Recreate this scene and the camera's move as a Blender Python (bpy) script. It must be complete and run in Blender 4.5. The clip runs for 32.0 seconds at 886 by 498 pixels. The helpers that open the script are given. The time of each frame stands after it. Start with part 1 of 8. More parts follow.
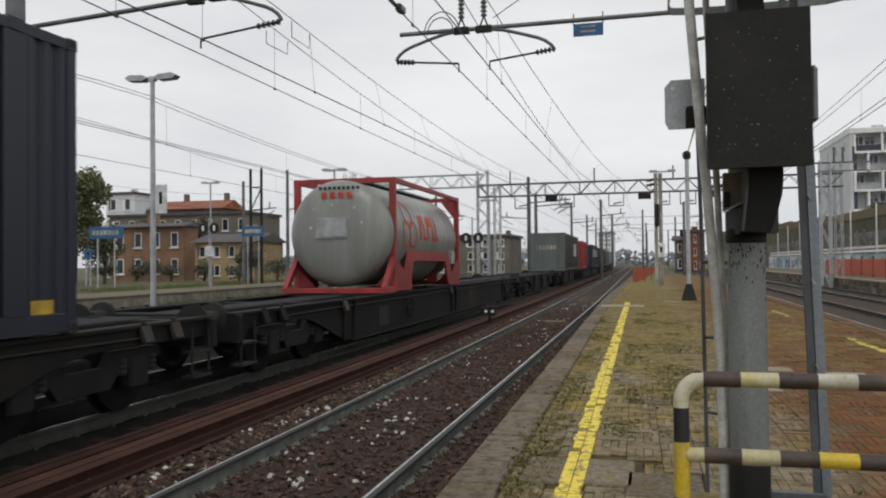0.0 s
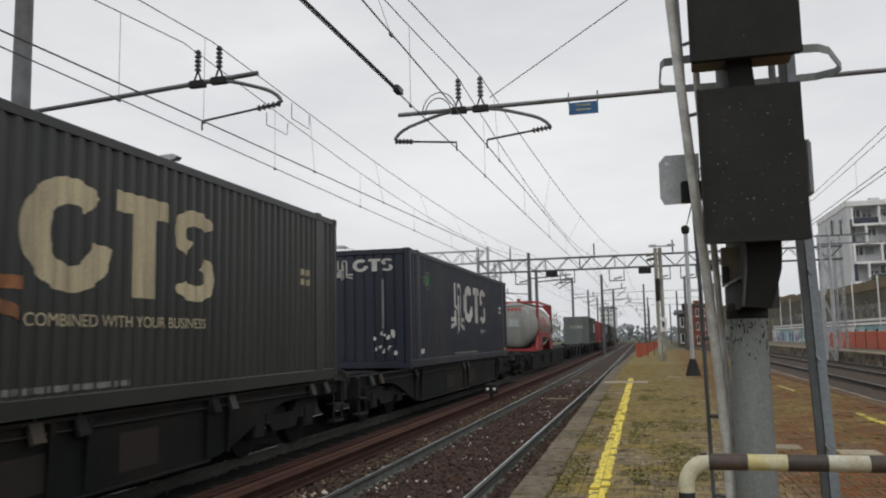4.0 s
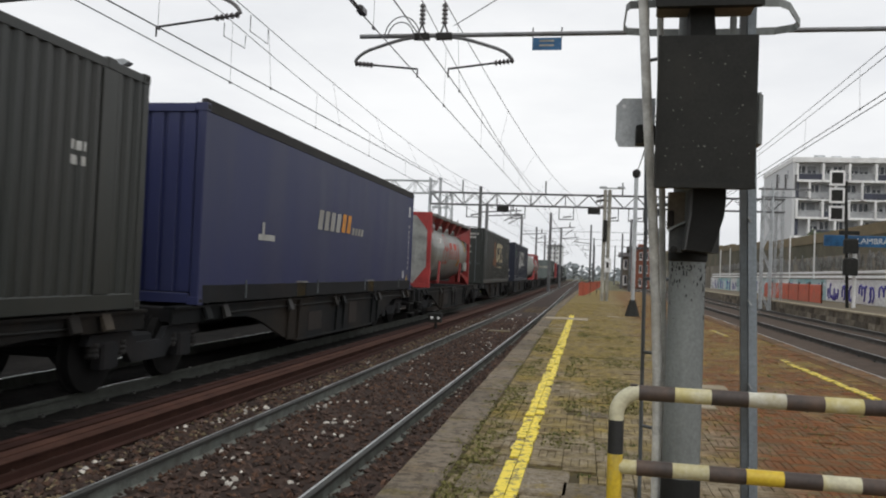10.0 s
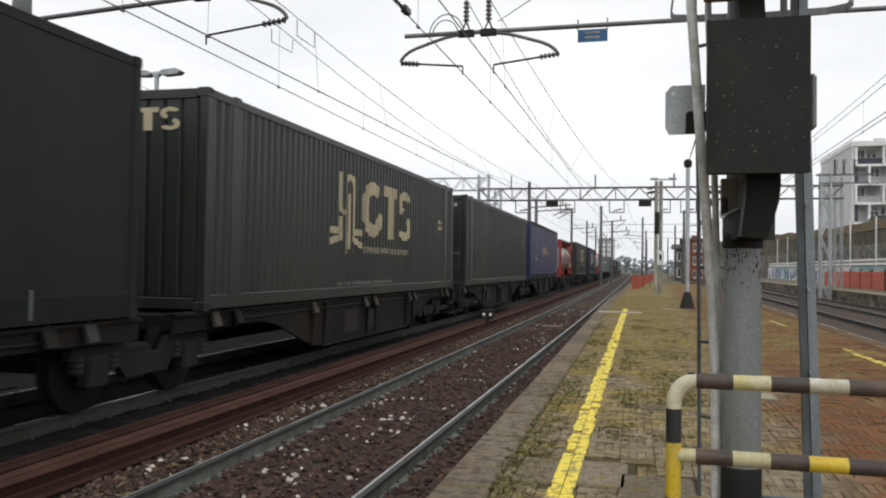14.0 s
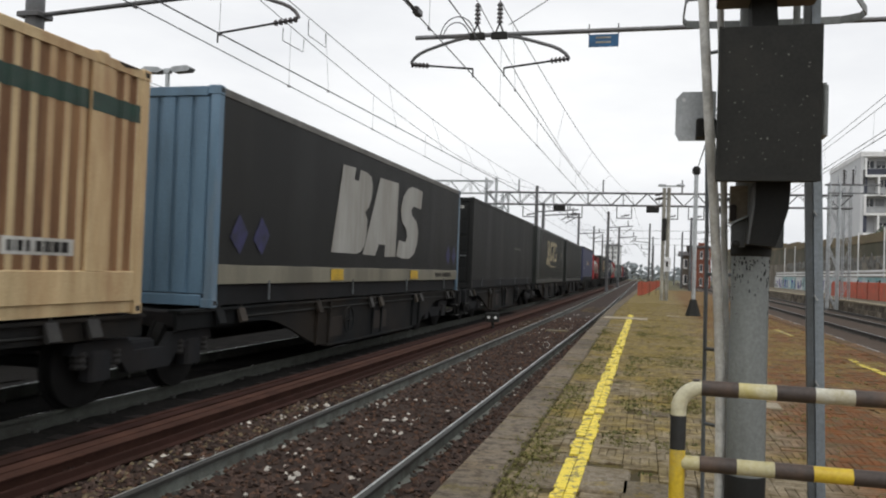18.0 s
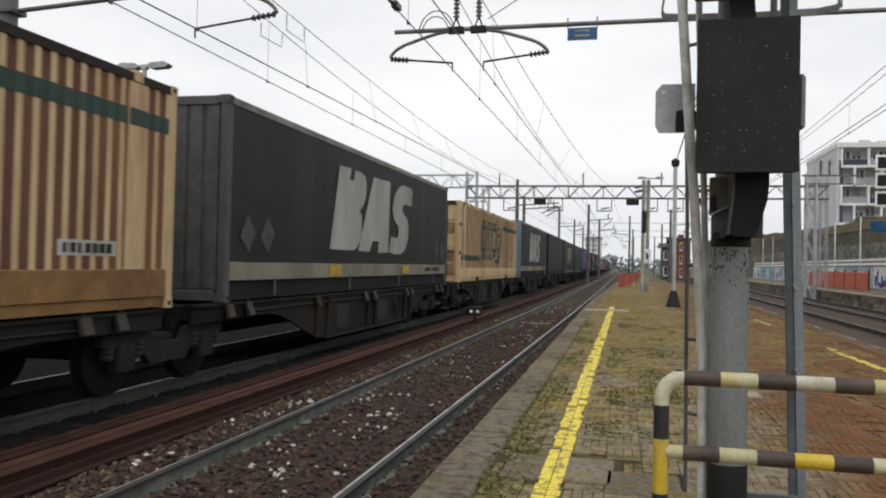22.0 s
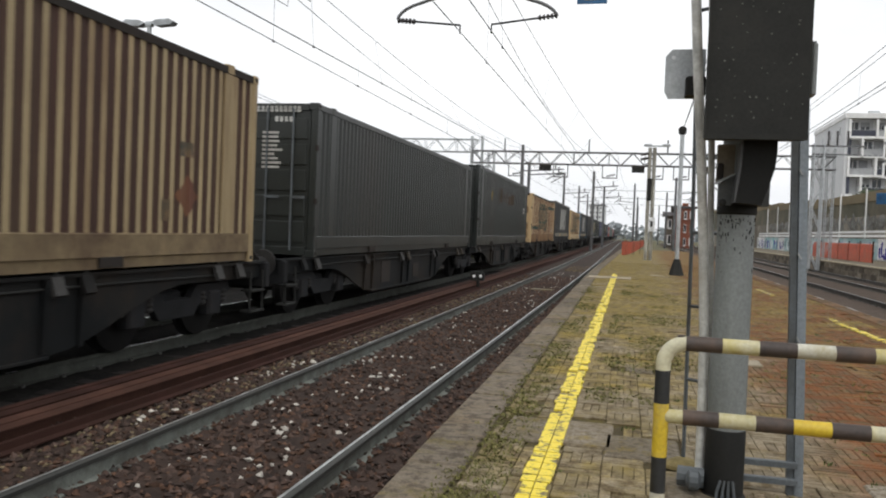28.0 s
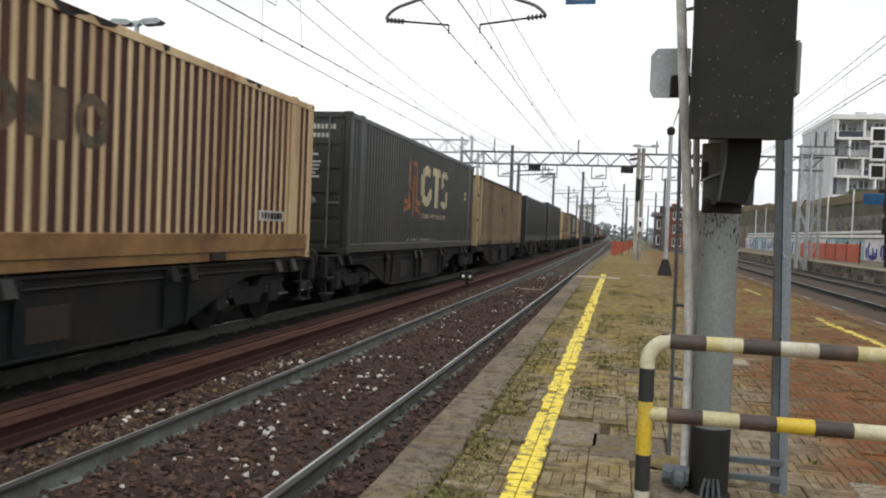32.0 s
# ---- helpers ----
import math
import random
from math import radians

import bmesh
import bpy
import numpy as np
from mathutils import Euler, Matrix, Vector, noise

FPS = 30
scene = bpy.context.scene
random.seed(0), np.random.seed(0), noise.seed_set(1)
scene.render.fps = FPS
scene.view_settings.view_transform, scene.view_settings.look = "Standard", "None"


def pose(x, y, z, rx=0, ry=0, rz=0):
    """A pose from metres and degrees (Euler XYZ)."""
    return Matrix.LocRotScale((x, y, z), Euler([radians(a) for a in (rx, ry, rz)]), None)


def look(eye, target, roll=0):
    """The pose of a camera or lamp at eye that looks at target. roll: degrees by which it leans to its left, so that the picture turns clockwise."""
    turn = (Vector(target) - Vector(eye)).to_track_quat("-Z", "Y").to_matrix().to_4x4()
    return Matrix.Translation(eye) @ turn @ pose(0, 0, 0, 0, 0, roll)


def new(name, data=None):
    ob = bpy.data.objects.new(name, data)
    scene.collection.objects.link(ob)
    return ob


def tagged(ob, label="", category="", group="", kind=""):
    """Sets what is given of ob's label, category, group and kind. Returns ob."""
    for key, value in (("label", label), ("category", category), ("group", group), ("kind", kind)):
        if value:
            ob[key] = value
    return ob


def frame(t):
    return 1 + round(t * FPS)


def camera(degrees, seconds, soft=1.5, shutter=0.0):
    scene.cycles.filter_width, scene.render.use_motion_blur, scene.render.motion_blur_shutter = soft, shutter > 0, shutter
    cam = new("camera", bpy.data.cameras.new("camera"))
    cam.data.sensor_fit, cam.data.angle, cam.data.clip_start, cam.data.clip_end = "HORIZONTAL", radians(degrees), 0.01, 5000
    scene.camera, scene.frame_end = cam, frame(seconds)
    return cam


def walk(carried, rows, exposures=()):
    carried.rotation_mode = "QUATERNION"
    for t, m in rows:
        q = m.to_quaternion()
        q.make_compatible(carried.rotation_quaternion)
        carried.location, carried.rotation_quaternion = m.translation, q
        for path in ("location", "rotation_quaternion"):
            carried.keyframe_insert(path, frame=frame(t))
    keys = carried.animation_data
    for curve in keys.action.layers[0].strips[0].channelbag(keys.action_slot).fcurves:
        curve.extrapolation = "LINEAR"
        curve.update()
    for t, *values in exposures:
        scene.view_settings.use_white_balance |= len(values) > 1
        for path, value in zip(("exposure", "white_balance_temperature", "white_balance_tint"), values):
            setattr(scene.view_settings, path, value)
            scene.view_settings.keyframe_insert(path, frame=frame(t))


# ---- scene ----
cam = camera(57.0, 32.0, soft=2.0, shutter=0.2)
PATH = [
    (0, (0.128, -0.3, 1.34), (-0.365, 1.638, 1.375), -0.6),
    (0.5, (0.134, -0.281, 1.342), (-0.376, 1.652, 1.403), -1.2),
    (1, (0.147, -0.283, 1.347), (-0.363, 1.648, 1.456), -2.1),
    (1.5, (0.15, -0.28, 1.35), (-0.359, 1.649, 1.49), -2.1),
    (2, (0.149, -0.292, 1.347), (-0.391, 1.628, 1.494), -1.2),
    (2.5, (0.148, -0.265, 1.346), (-0.482, 1.621, 1.556), -1.2),
    (3, (0.143, -0.204, 1.347), (-0.388, 1.711, 1.575), -2.2),
    (3.5, (0.142, -0.211, 1.351), (-0.364, 1.708, 1.594), -1.4),
    (5.5, (0.142, -0.288, 1.344), (-0.259, 1.669, 1.451), -0.2),
    (6, (0.134, -0.29, 1.339), (-0.253, 1.669, 1.44), 1.4),
    (6.5, (0.135, -0.294, 1.342), (-0.27, 1.663, 1.413), 0.4),
    (7, (0.133, -0.299, 1.343), (-0.279, 1.657, 1.415), 0.3),
    (7.5, (0.132, -0.304, 1.341), (-0.277, 1.652, 1.418), 1.1),
    (8, (0.137, -0.291, 1.342), (-0.265, 1.666, 1.426), 2.5),
    (8.5, (0.134, -0.287, 1.335), (-0.264, 1.673, 1.386), 2.8),
    (9, (0.131, -0.294, 1.332), (-0.263, 1.666, 1.38), 3.1),
    (9.5, (0.14, -0.293, 1.327), (-0.252, 1.668, 1.359), 2.0),
    (10, (0.14, -0.302, 1.334), (-0.233, 1.663, 1.385), 2.3),
    (10.5, (0.135, -0.302, 1.33), (-0.233, 1.664, 1.34), 1.3),
    (11, (0.13, -0.305, 1.328), (-0.276, 1.653, 1.308), -1.9),
    (11.5, (0.126, -0.324, 1.328), (-0.307, 1.629, 1.337), -1.7),
    (12, (0.136, -0.332, 1.322), (-0.335, 1.611, 1.356), -1.4),
    (12.5, (0.137, -0.342, 1.319), (-0.341, 1.6, 1.362), -1.7),
    (13, (0.14, -0.35, 1.319), (-0.33, 1.594, 1.351), -0.1),
    (13.5, (0.136, -0.34, 1.324), (-0.348, 1.6, 1.374), 0.5),
    (14, (0.139, -0.334, 1.316), (-0.353, 1.604, 1.358), 0.8),
    (14.5, (0.146, -0.325, 1.313), (-0.338, 1.615, 1.358), 0.5),
    (16.5, (0.149, -0.346, 1.309), (-0.316, 1.599, 1.341), 1.0),
    (17, (0.147, -0.333, 1.314), (-0.324, 1.611, 1.336), 1.5),
    (17.5, (0.138, -0.325, 1.311), (-0.37, 1.609, 1.351), 1.5),
    (18, (0.135, -0.333, 1.313), (-0.372, 1.601, 1.36), 2.0),
    (18.5, (0.125, -0.321, 1.326), (-0.448, 1.595, 1.354), 1.4),
    (19, (0.112, -0.331, 1.33), (-0.519, 1.566, 1.366), 1.3),
    (19.5, (0.104, -0.331, 1.326), (-0.543, 1.561, 1.344), 1.2),
    (20, (0.104, -0.329, 1.32), (-0.469, 1.587, 1.348), 1.4),
    (20.5, (0.103, -0.321, 1.311), (-0.409, 1.613, 1.341), 1.7),
    (21, (0.114, -0.33, 1.314), (-0.362, 1.612, 1.351), 1.5),
    (21.5, (0.119, -0.325, 1.314), (-0.352, 1.619, 1.359), 1.5),
    (22, (0.128, -0.341, 1.31), (-0.334, 1.604, 1.345), 1.3),
    (22.5, (0.134, -0.337, 1.31), (-0.333, 1.608, 1.341), 1.2),
    (23, (0.136, -0.347, 1.316), (-0.317, 1.6, 1.385), 1.5),
    (23.5, (0.136, -0.354, 1.312), (-0.345, 1.587, 1.322), 0.6),
    (24, (0.137, -0.353, 1.309), (-0.325, 1.593, 1.31), 0.8),
    (24.5, (0.135, -0.351, 1.307), (-0.336, 1.593, 1.298), 1.0),
    (25, (0.136, -0.349, 1.306), (-0.33, 1.596, 1.304), 1.3),
    (25.5, (0.126, -0.344, 1.301), (-0.33, 1.603, 1.263), 2.2),
    (27.5, (0.12, -0.348, 1.295), (-0.353, 1.595, 1.246), 2.4),
    (28, (0.122, -0.347, 1.301), (-0.346, 1.597, 1.249), 2.3),
    (28.5, (0.129, -0.348, 1.293), (-0.34, 1.596, 1.238), 2.4),
    (29, (0.128, -0.353, 1.297), (-0.335, 1.592, 1.253), 2.4),
    (29.5, (0.128, -0.348, 1.296), (-0.333, 1.597, 1.248), 2.4),
    (30, (0.133, -0.347, 1.294), (-0.322, 1.6, 1.24), 2.3),
    (30.5, (0.136, -0.345, 1.295), (-0.318, 1.602, 1.239), 2.3),
    (31, (0.133, -0.342, 1.296), (-0.317, 1.606, 1.245), 2.5),
    (31.5, (0.134, -0.343, 1.291), (-0.315, 1.605, 1.238), 2.5),
    (32, (0.142, -0.337, 1.293), (-0.302, 1.613, 1.243), 2.3),
]
EXPOSURES = [(0, -0.2), (1, -0.2), (2, 0.0), (3, -0.28), (6, -0.06), (9, -0.1), (11, 0.1), (14, 0.12), (17, 0.07), (20, 0.05), (22, 0.03), (23, -0.1), (24, 0.05), (25, 0.08), (28, 0.23), (30, 0.19), (32, 0.25)]
walk(cam, [(t, look(eye, target, roll)) for t, eye, target, roll in PATH], EXPOSURES)


# ---- light ----
world = bpy.data.worlds.new("overcast_sky")
scene.world = world
world.use_nodes = True
wn, wl = world.node_tree.nodes, world.node_tree.links
wn.clear()
w_out = wn.new("ShaderNodeOutputWorld")
w_bg = wn.new("ShaderNodeBackground")
w_sky = wn.new("ShaderNodeTexSky")
w_sky.sky_type, w_sky.sun_disc = "NISHITA", False
w_sky.sun_elevation, w_sky.sun_rotation = radians(58), radians(167)
w_sky.air_density, w_sky.dust_density = 1.0, 4.0
w_dim = wn.new("ShaderNodeMix")
w_dim.data_type, w_dim.blend_type = "RGBA", "MULTIPLY"
w_dim.inputs[0].default_value = 1.0
w_dim.inputs[7].default_value = (0.1, 0.1, 0.1, 1)
w_grey = wn.new("ShaderNodeHueSaturation")
w_grey.inputs["Saturation"].default_value = 0.12
w_co = wn.new("ShaderNodeTexCoord")
w_map = wn.new("ShaderNodeMapping")
w_map.inputs["Scale"].default_value = (1.0, 1.0, 3.2)
w_noise = wn.new("ShaderNodeTexNoise")
w_noise.inputs["Scale"].default_value = 1.7
w_noise.inputs["Detail"].default_value = 7
w_noise.inputs["Roughness"].default_value = 0.55
w_ramp = wn.new("ShaderNodeValToRGB")
w_ramp.color_ramp.elements[0].position, w_ramp.color_ramp.elements[0].color = 0.30, (0.66, 0.68, 0.72, 1)
w_ramp.color_ramp.elements[1].position, w_ramp.color_ramp.elements[1].color = 0.70, (0.93, 0.94, 0.95, 1)
w_mix = wn.new("ShaderNodeMix")
w_mix.data_type = "RGBA"
w_mix.inputs[0].default_value = 0.86
wl.new(w_sky.outputs[0], w_dim.inputs[6])
wl.new(w_dim.outputs[2], w_grey.inputs["Color"])
wl.new(w_co.outputs["Generated"], w_map.inputs[0])
wl.new(w_map.outputs[0], w_noise.inputs["Vector"])
wl.new(w_noise.outputs["Fac"], w_ramp.inputs[0])
wl.new(w_grey.outputs[0], w_mix.inputs[6])
wl.new(w_ramp.outputs[0], w_mix.inputs[7])
wl.new(w_mix.outputs[2], w_bg.inputs["Color"])
w_bg.inputs["Strength"].default_value = 1.15
wl.new(w_bg.outputs[0], w_out.inputs[0])

sun = new("sun", bpy.data.lights.new("sun", "SUN"))
sun.data.energy, sun.data.angle, sun.data.color = 0.7, radians(25), (1.0, 0.97, 0.92)
sun.matrix_world = look((6, -26, 44), (0, 0, 0))


# ---- materials ----
def mat(name, color, rough=0.7, metal=0.0, dark=0.6, scale=6.0, fine=60.0, bump=0.15, dirt=None, dirt_amount=0.35, streak=False,
        island=False, spread=0.12, bump_size=0.004, spec=0.5, lift=1.25):
    """A painted, stony or metal surface: two scales of noise in its colour and roughness, stains, fine relief."""
    m = bpy.data.materials.new(name)
    m.use_nodes = True
    n, l = m.node_tree.nodes, m.node_tree.links
    b = n["Principled BSDF"]
    co = n.new("ShaderNodeTexCoord")
    mp = n.new("ShaderNodeMapping")
    mp.inputs["Scale"].default_value = (1, 1, 0.16) if streak else (1, 1, 1)
    l.new(co.outputs["Object"], mp.inputs[0])
    big = n.new("ShaderNodeTexNoise")
    big.inputs["Scale"].default_value, big.inputs["Detail"].default_value, big.inputs["Roughness"].default_value = scale, 6, 0.62
    l.new(mp.outputs[0], big.inputs["Vector"])
    small = n.new("ShaderNodeTexNoise")
    small.inputs["Scale"].default_value, small.inputs["Detail"].default_value = fine, 4
    l.new(co.outputs["Object"], small.inputs["Vector"])
    r1 = n.new("ShaderNodeValToRGB")
    r1.color_ramp.elements[0].position, r1.color_ramp.elements[1].position = 0.3, 0.72
    c = color
    r1.color_ramp.elements[0].color = (c[0] * dark, c[1] * dark, c[2] * dark, 1)
    r1.color_ramp.elements[1].color = (min(1, c[0] * lift), min(1, c[1] * lift), min(1, c[2] * lift), 1)
    l.new(big.outputs["Fac"], r1.inputs[0])
    m2 = n.new("ShaderNodeMix")
    m2.data_type, m2.blend_type = "RGBA", "OVERLAY"
    m2.inputs[0].default_value = 0.35
    l.new(r1.outputs[0], m2.inputs[6])
    l.new(small.outputs["Fac"], m2.inputs[7])
    last = m2.outputs[2]
    if dirt:
        d = n.new("ShaderNodeTexNoise")
        d.inputs["Scale"].default_value, d.inputs["Detail"].default_value, d.inputs["Roughness"].default_value = scale * 0.45, 8, 0.7
        l.new(mp.outputs[0], d.inputs["Vector"])
        rr = n.new("ShaderNodeValToRGB")
        rr.color_ramp.elements[0].position = max(0.02, 0.62 - dirt_amount * 0.5)
        rr.color_ramp.elements[1].position = min(0.98, 0.78 - dirt_amount * 0.25)
        l.new(d.outputs["Fac"], rr.inputs[0])
        m3 = n.new("ShaderNodeMix")
        m3.data_type = "RGBA"
        l.new(rr.outputs[0], m3.inputs[0])
        l.new(last, m3.inputs[6])
        m3.inputs[7].default_value = (*dirt, 1)
        last = m3.outputs[2]
    hs = n.new("ShaderNodeHueSaturation")
    rnd = n.new("ShaderNodeNewGeometry") if island else n.new("ShaderNodeObjectInfo")
    mr = n.new("ShaderNodeMapRange")
    mr.inputs["To Min"].default_value, mr.inputs["To Max"].default_value = 1 - spread, 1 + spread
    l.new(rnd.outputs["Random Per Island" if island else "Random"], mr.inputs[0])
    l.new(mr.outputs[0], hs.inputs["Value"])
    l.new(last, hs.inputs["Color"])
    l.new(hs.outputs[0], b.inputs["Base Color"])
    ro = n.new("ShaderNodeMapRange")
    ro.inputs["To Min"].default_value, ro.inputs["To Max"].default_value = max(0.05, rough - 0.12), min(1, rough + 0.12)
    l.new(big.outputs["Fac"], ro.inputs[0])
    l.new(ro.outputs[0], b.inputs["Roughness"])
    b.inputs["Metallic"].default_value = metal
    b.inputs["Specular IOR Level"].default_value = spec
    if bump:
        bp = n.new("ShaderNodeBump")
        bp.inputs["Strength"].default_value, bp.inputs["Distance"].default_value = bump, bump_size
        l.new(small.outputs["Fac"], bp.inputs["Height"])
        l.new(bp.outputs[0], b.inputs["Normal"])
    return m


def blended(name, first, second, scale=1.2, at=0.5, width=0.08, rough=0.9, across=None, fine=45.0, bump=0.4, island=True, spread=0.18, third=None, spots=None, third_scale=2.3, third_at=(0.52, 0.64), along=None):
    """Two colours that meet in ragged patches; across=(x, ramp) shifts the balance to the second along the width of the platform."""
    m = bpy.data.materials.new(name)
    m.use_nodes = True
    n, l = m.node_tree.nodes, m.node_tree.links
    b = n["Principled BSDF"]
    geo = n.new("ShaderNodeNewGeometry")
    no = n.new("ShaderNodeTexNoise")
    no.inputs["Scale"].default_value, no.inputs["Detail"].default_value, no.inputs["Roughness"].default_value = scale, 8, 0.68
    l.new(geo.outputs["Position"], no.inputs["Vector"])
    value = no.outputs["Fac"]
    if across:
        sep = n.new("ShaderNodeSeparateXYZ")
        l.new(geo.outputs["Position"], sep.inputs[0])
        mr = n.new("ShaderNodeMapRange")
        mr.inputs[1].default_value, mr.inputs[2].default_value = across[0] - across[1], across[0] + across[1]
        mr.inputs[3].default_value, mr.inputs[4].default_value = -0.3, 0.3
        l.new(sep.outputs[0], mr.inputs[0])
        add = n.new("ShaderNodeMath")
        l.new(mr.outputs[0], add.inputs[0])
        l.new(value, add.inputs[1])
        value = add.outputs[0]
    ramp = n.new("ShaderNodeValToRGB")
    ramp.color_ramp.elements[0].position, ramp.color_ramp.elements[1].position = at - width, at + width
    ramp.color_ramp.elements[0].color, ramp.color_ramp.elements[1].color = (*first, 1), (*second, 1)
    l.new(value, ramp.inputs[0])
    last = ramp.outputs[0]
    if third:
        n3 = n.new("ShaderNodeTexNoise")
        n3.inputs["Scale"].default_value, n3.inputs["Detail"].default_value, n3.inputs["Roughness"].default_value = scale * third_scale, 9, 0.75
        l.new(geo.outputs["Position"], n3.inputs["Vector"])
        r3 = n.new("ShaderNodeValToRGB")
        r3.color_ramp.elements[0].position, r3.color_ramp.elements[1].position = third_at
        grown = n3.outputs["Fac"]
        if along:
            sy = n.new("ShaderNodeSeparateXYZ")
            l.new(geo.outputs["Position"], sy.inputs[0])
            my = n.new("ShaderNodeMapRange")
            my.inputs[1].default_value, my.inputs[2].default_value, my.inputs[3].default_value, my.inputs[4].default_value = along
            l.new(sy.outputs[1], my.inputs[0])
            ad = n.new("ShaderNodeMath")
            l.new(my.outputs[0], ad.inputs[0])
            l.new(grown, ad.inputs[1])
            grown = ad.outputs[0]
            if across:
                less = n.new("ShaderNodeMath")
                less.operation = "MULTIPLY_ADD"
                less.inputs[1].default_value = -0.20
                l.new(mr.outputs[0], less.inputs[0])
                l.new(grown, less.inputs[2])
                grown = less.outputs[0]
        l.new(grown, r3.inputs[0])
        x3 = n.new("ShaderNodeMix")
        x3.data_type = "RGBA"
        l.new(r3.outputs[0], x3.inputs[0])
        l.new(last, x3.inputs[6])
        x3.inputs[7].default_value = (*third, 1)
        last = x3.outputs[2]
    if spots:
        n4 = n.new("ShaderNodeTexNoise")
        n4.inputs["Scale"].default_value, n4.inputs["Detail"].default_value, n4.inputs["Roughness"].default_value = scale * 9, 8, 0.72
        l.new(geo.outputs["Position"], n4.inputs["Vector"])
        r4 = n.new("ShaderNodeValToRGB")
        r4.color_ramp.elements[0].position, r4.color_ramp.elements[1].position = 0.46, 0.60
        l.new(n4.outputs["Fac"], r4.inputs[0])
        x4 = n.new("ShaderNodeMix")
        x4.data_type = "RGBA"
        l.new(r4.outputs[0], x4.inputs[0])
        l.new(last, x4.inputs[6])
        x4.inputs[7].default_value = (*spots, 1)
        last = x4.outputs[2]
    small = n.new("ShaderNodeTexNoise")
    small.inputs["Scale"].default_value, small.inputs["Detail"].default_value = fine, 5
    l.new(geo.outputs["Position"], small.inputs["Vector"])
    mx = n.new("ShaderNodeMix")
    mx.data_type, mx.blend_type = "RGBA", "OVERLAY"
    mx.inputs[0].default_value = 0.55
    l.new(last, mx.inputs[6])
    l.new(small.outputs["Fac"], mx.inputs[7])
    hs = n.new("ShaderNodeHueSaturation")
    mr2 = n.new("ShaderNodeMapRange")
    mr2.inputs[3].default_value, mr2.inputs[4].default_value = 1 - spread, 1 + spread
    if island:
        l.new(geo.outputs["Random Per Island"], mr2.inputs[0])
    else:
        oi = n.new("ShaderNodeObjectInfo")
        l.new(oi.outputs["Random"], mr2.inputs[0])
    l.new(mr2.outputs[0], hs.inputs["Value"])
    l.new(mx.outputs[2], hs.inputs["Color"])
    l.new(hs.outputs[0], b.inputs["Base Color"])
    b.inputs["Roughness"].default_value = rough
    b.inputs["Specular IOR Level"].default_value = 0.2
    bp = n.new("ShaderNodeBump")
    bp.inputs["Strength"].default_value, bp.inputs["Distance"].default_value = bump, 0.006
    l.new(small.outputs["Fac"], bp.inputs["Height"])
    l.new(bp.outputs[0], b.inputs["Normal"])
    return m


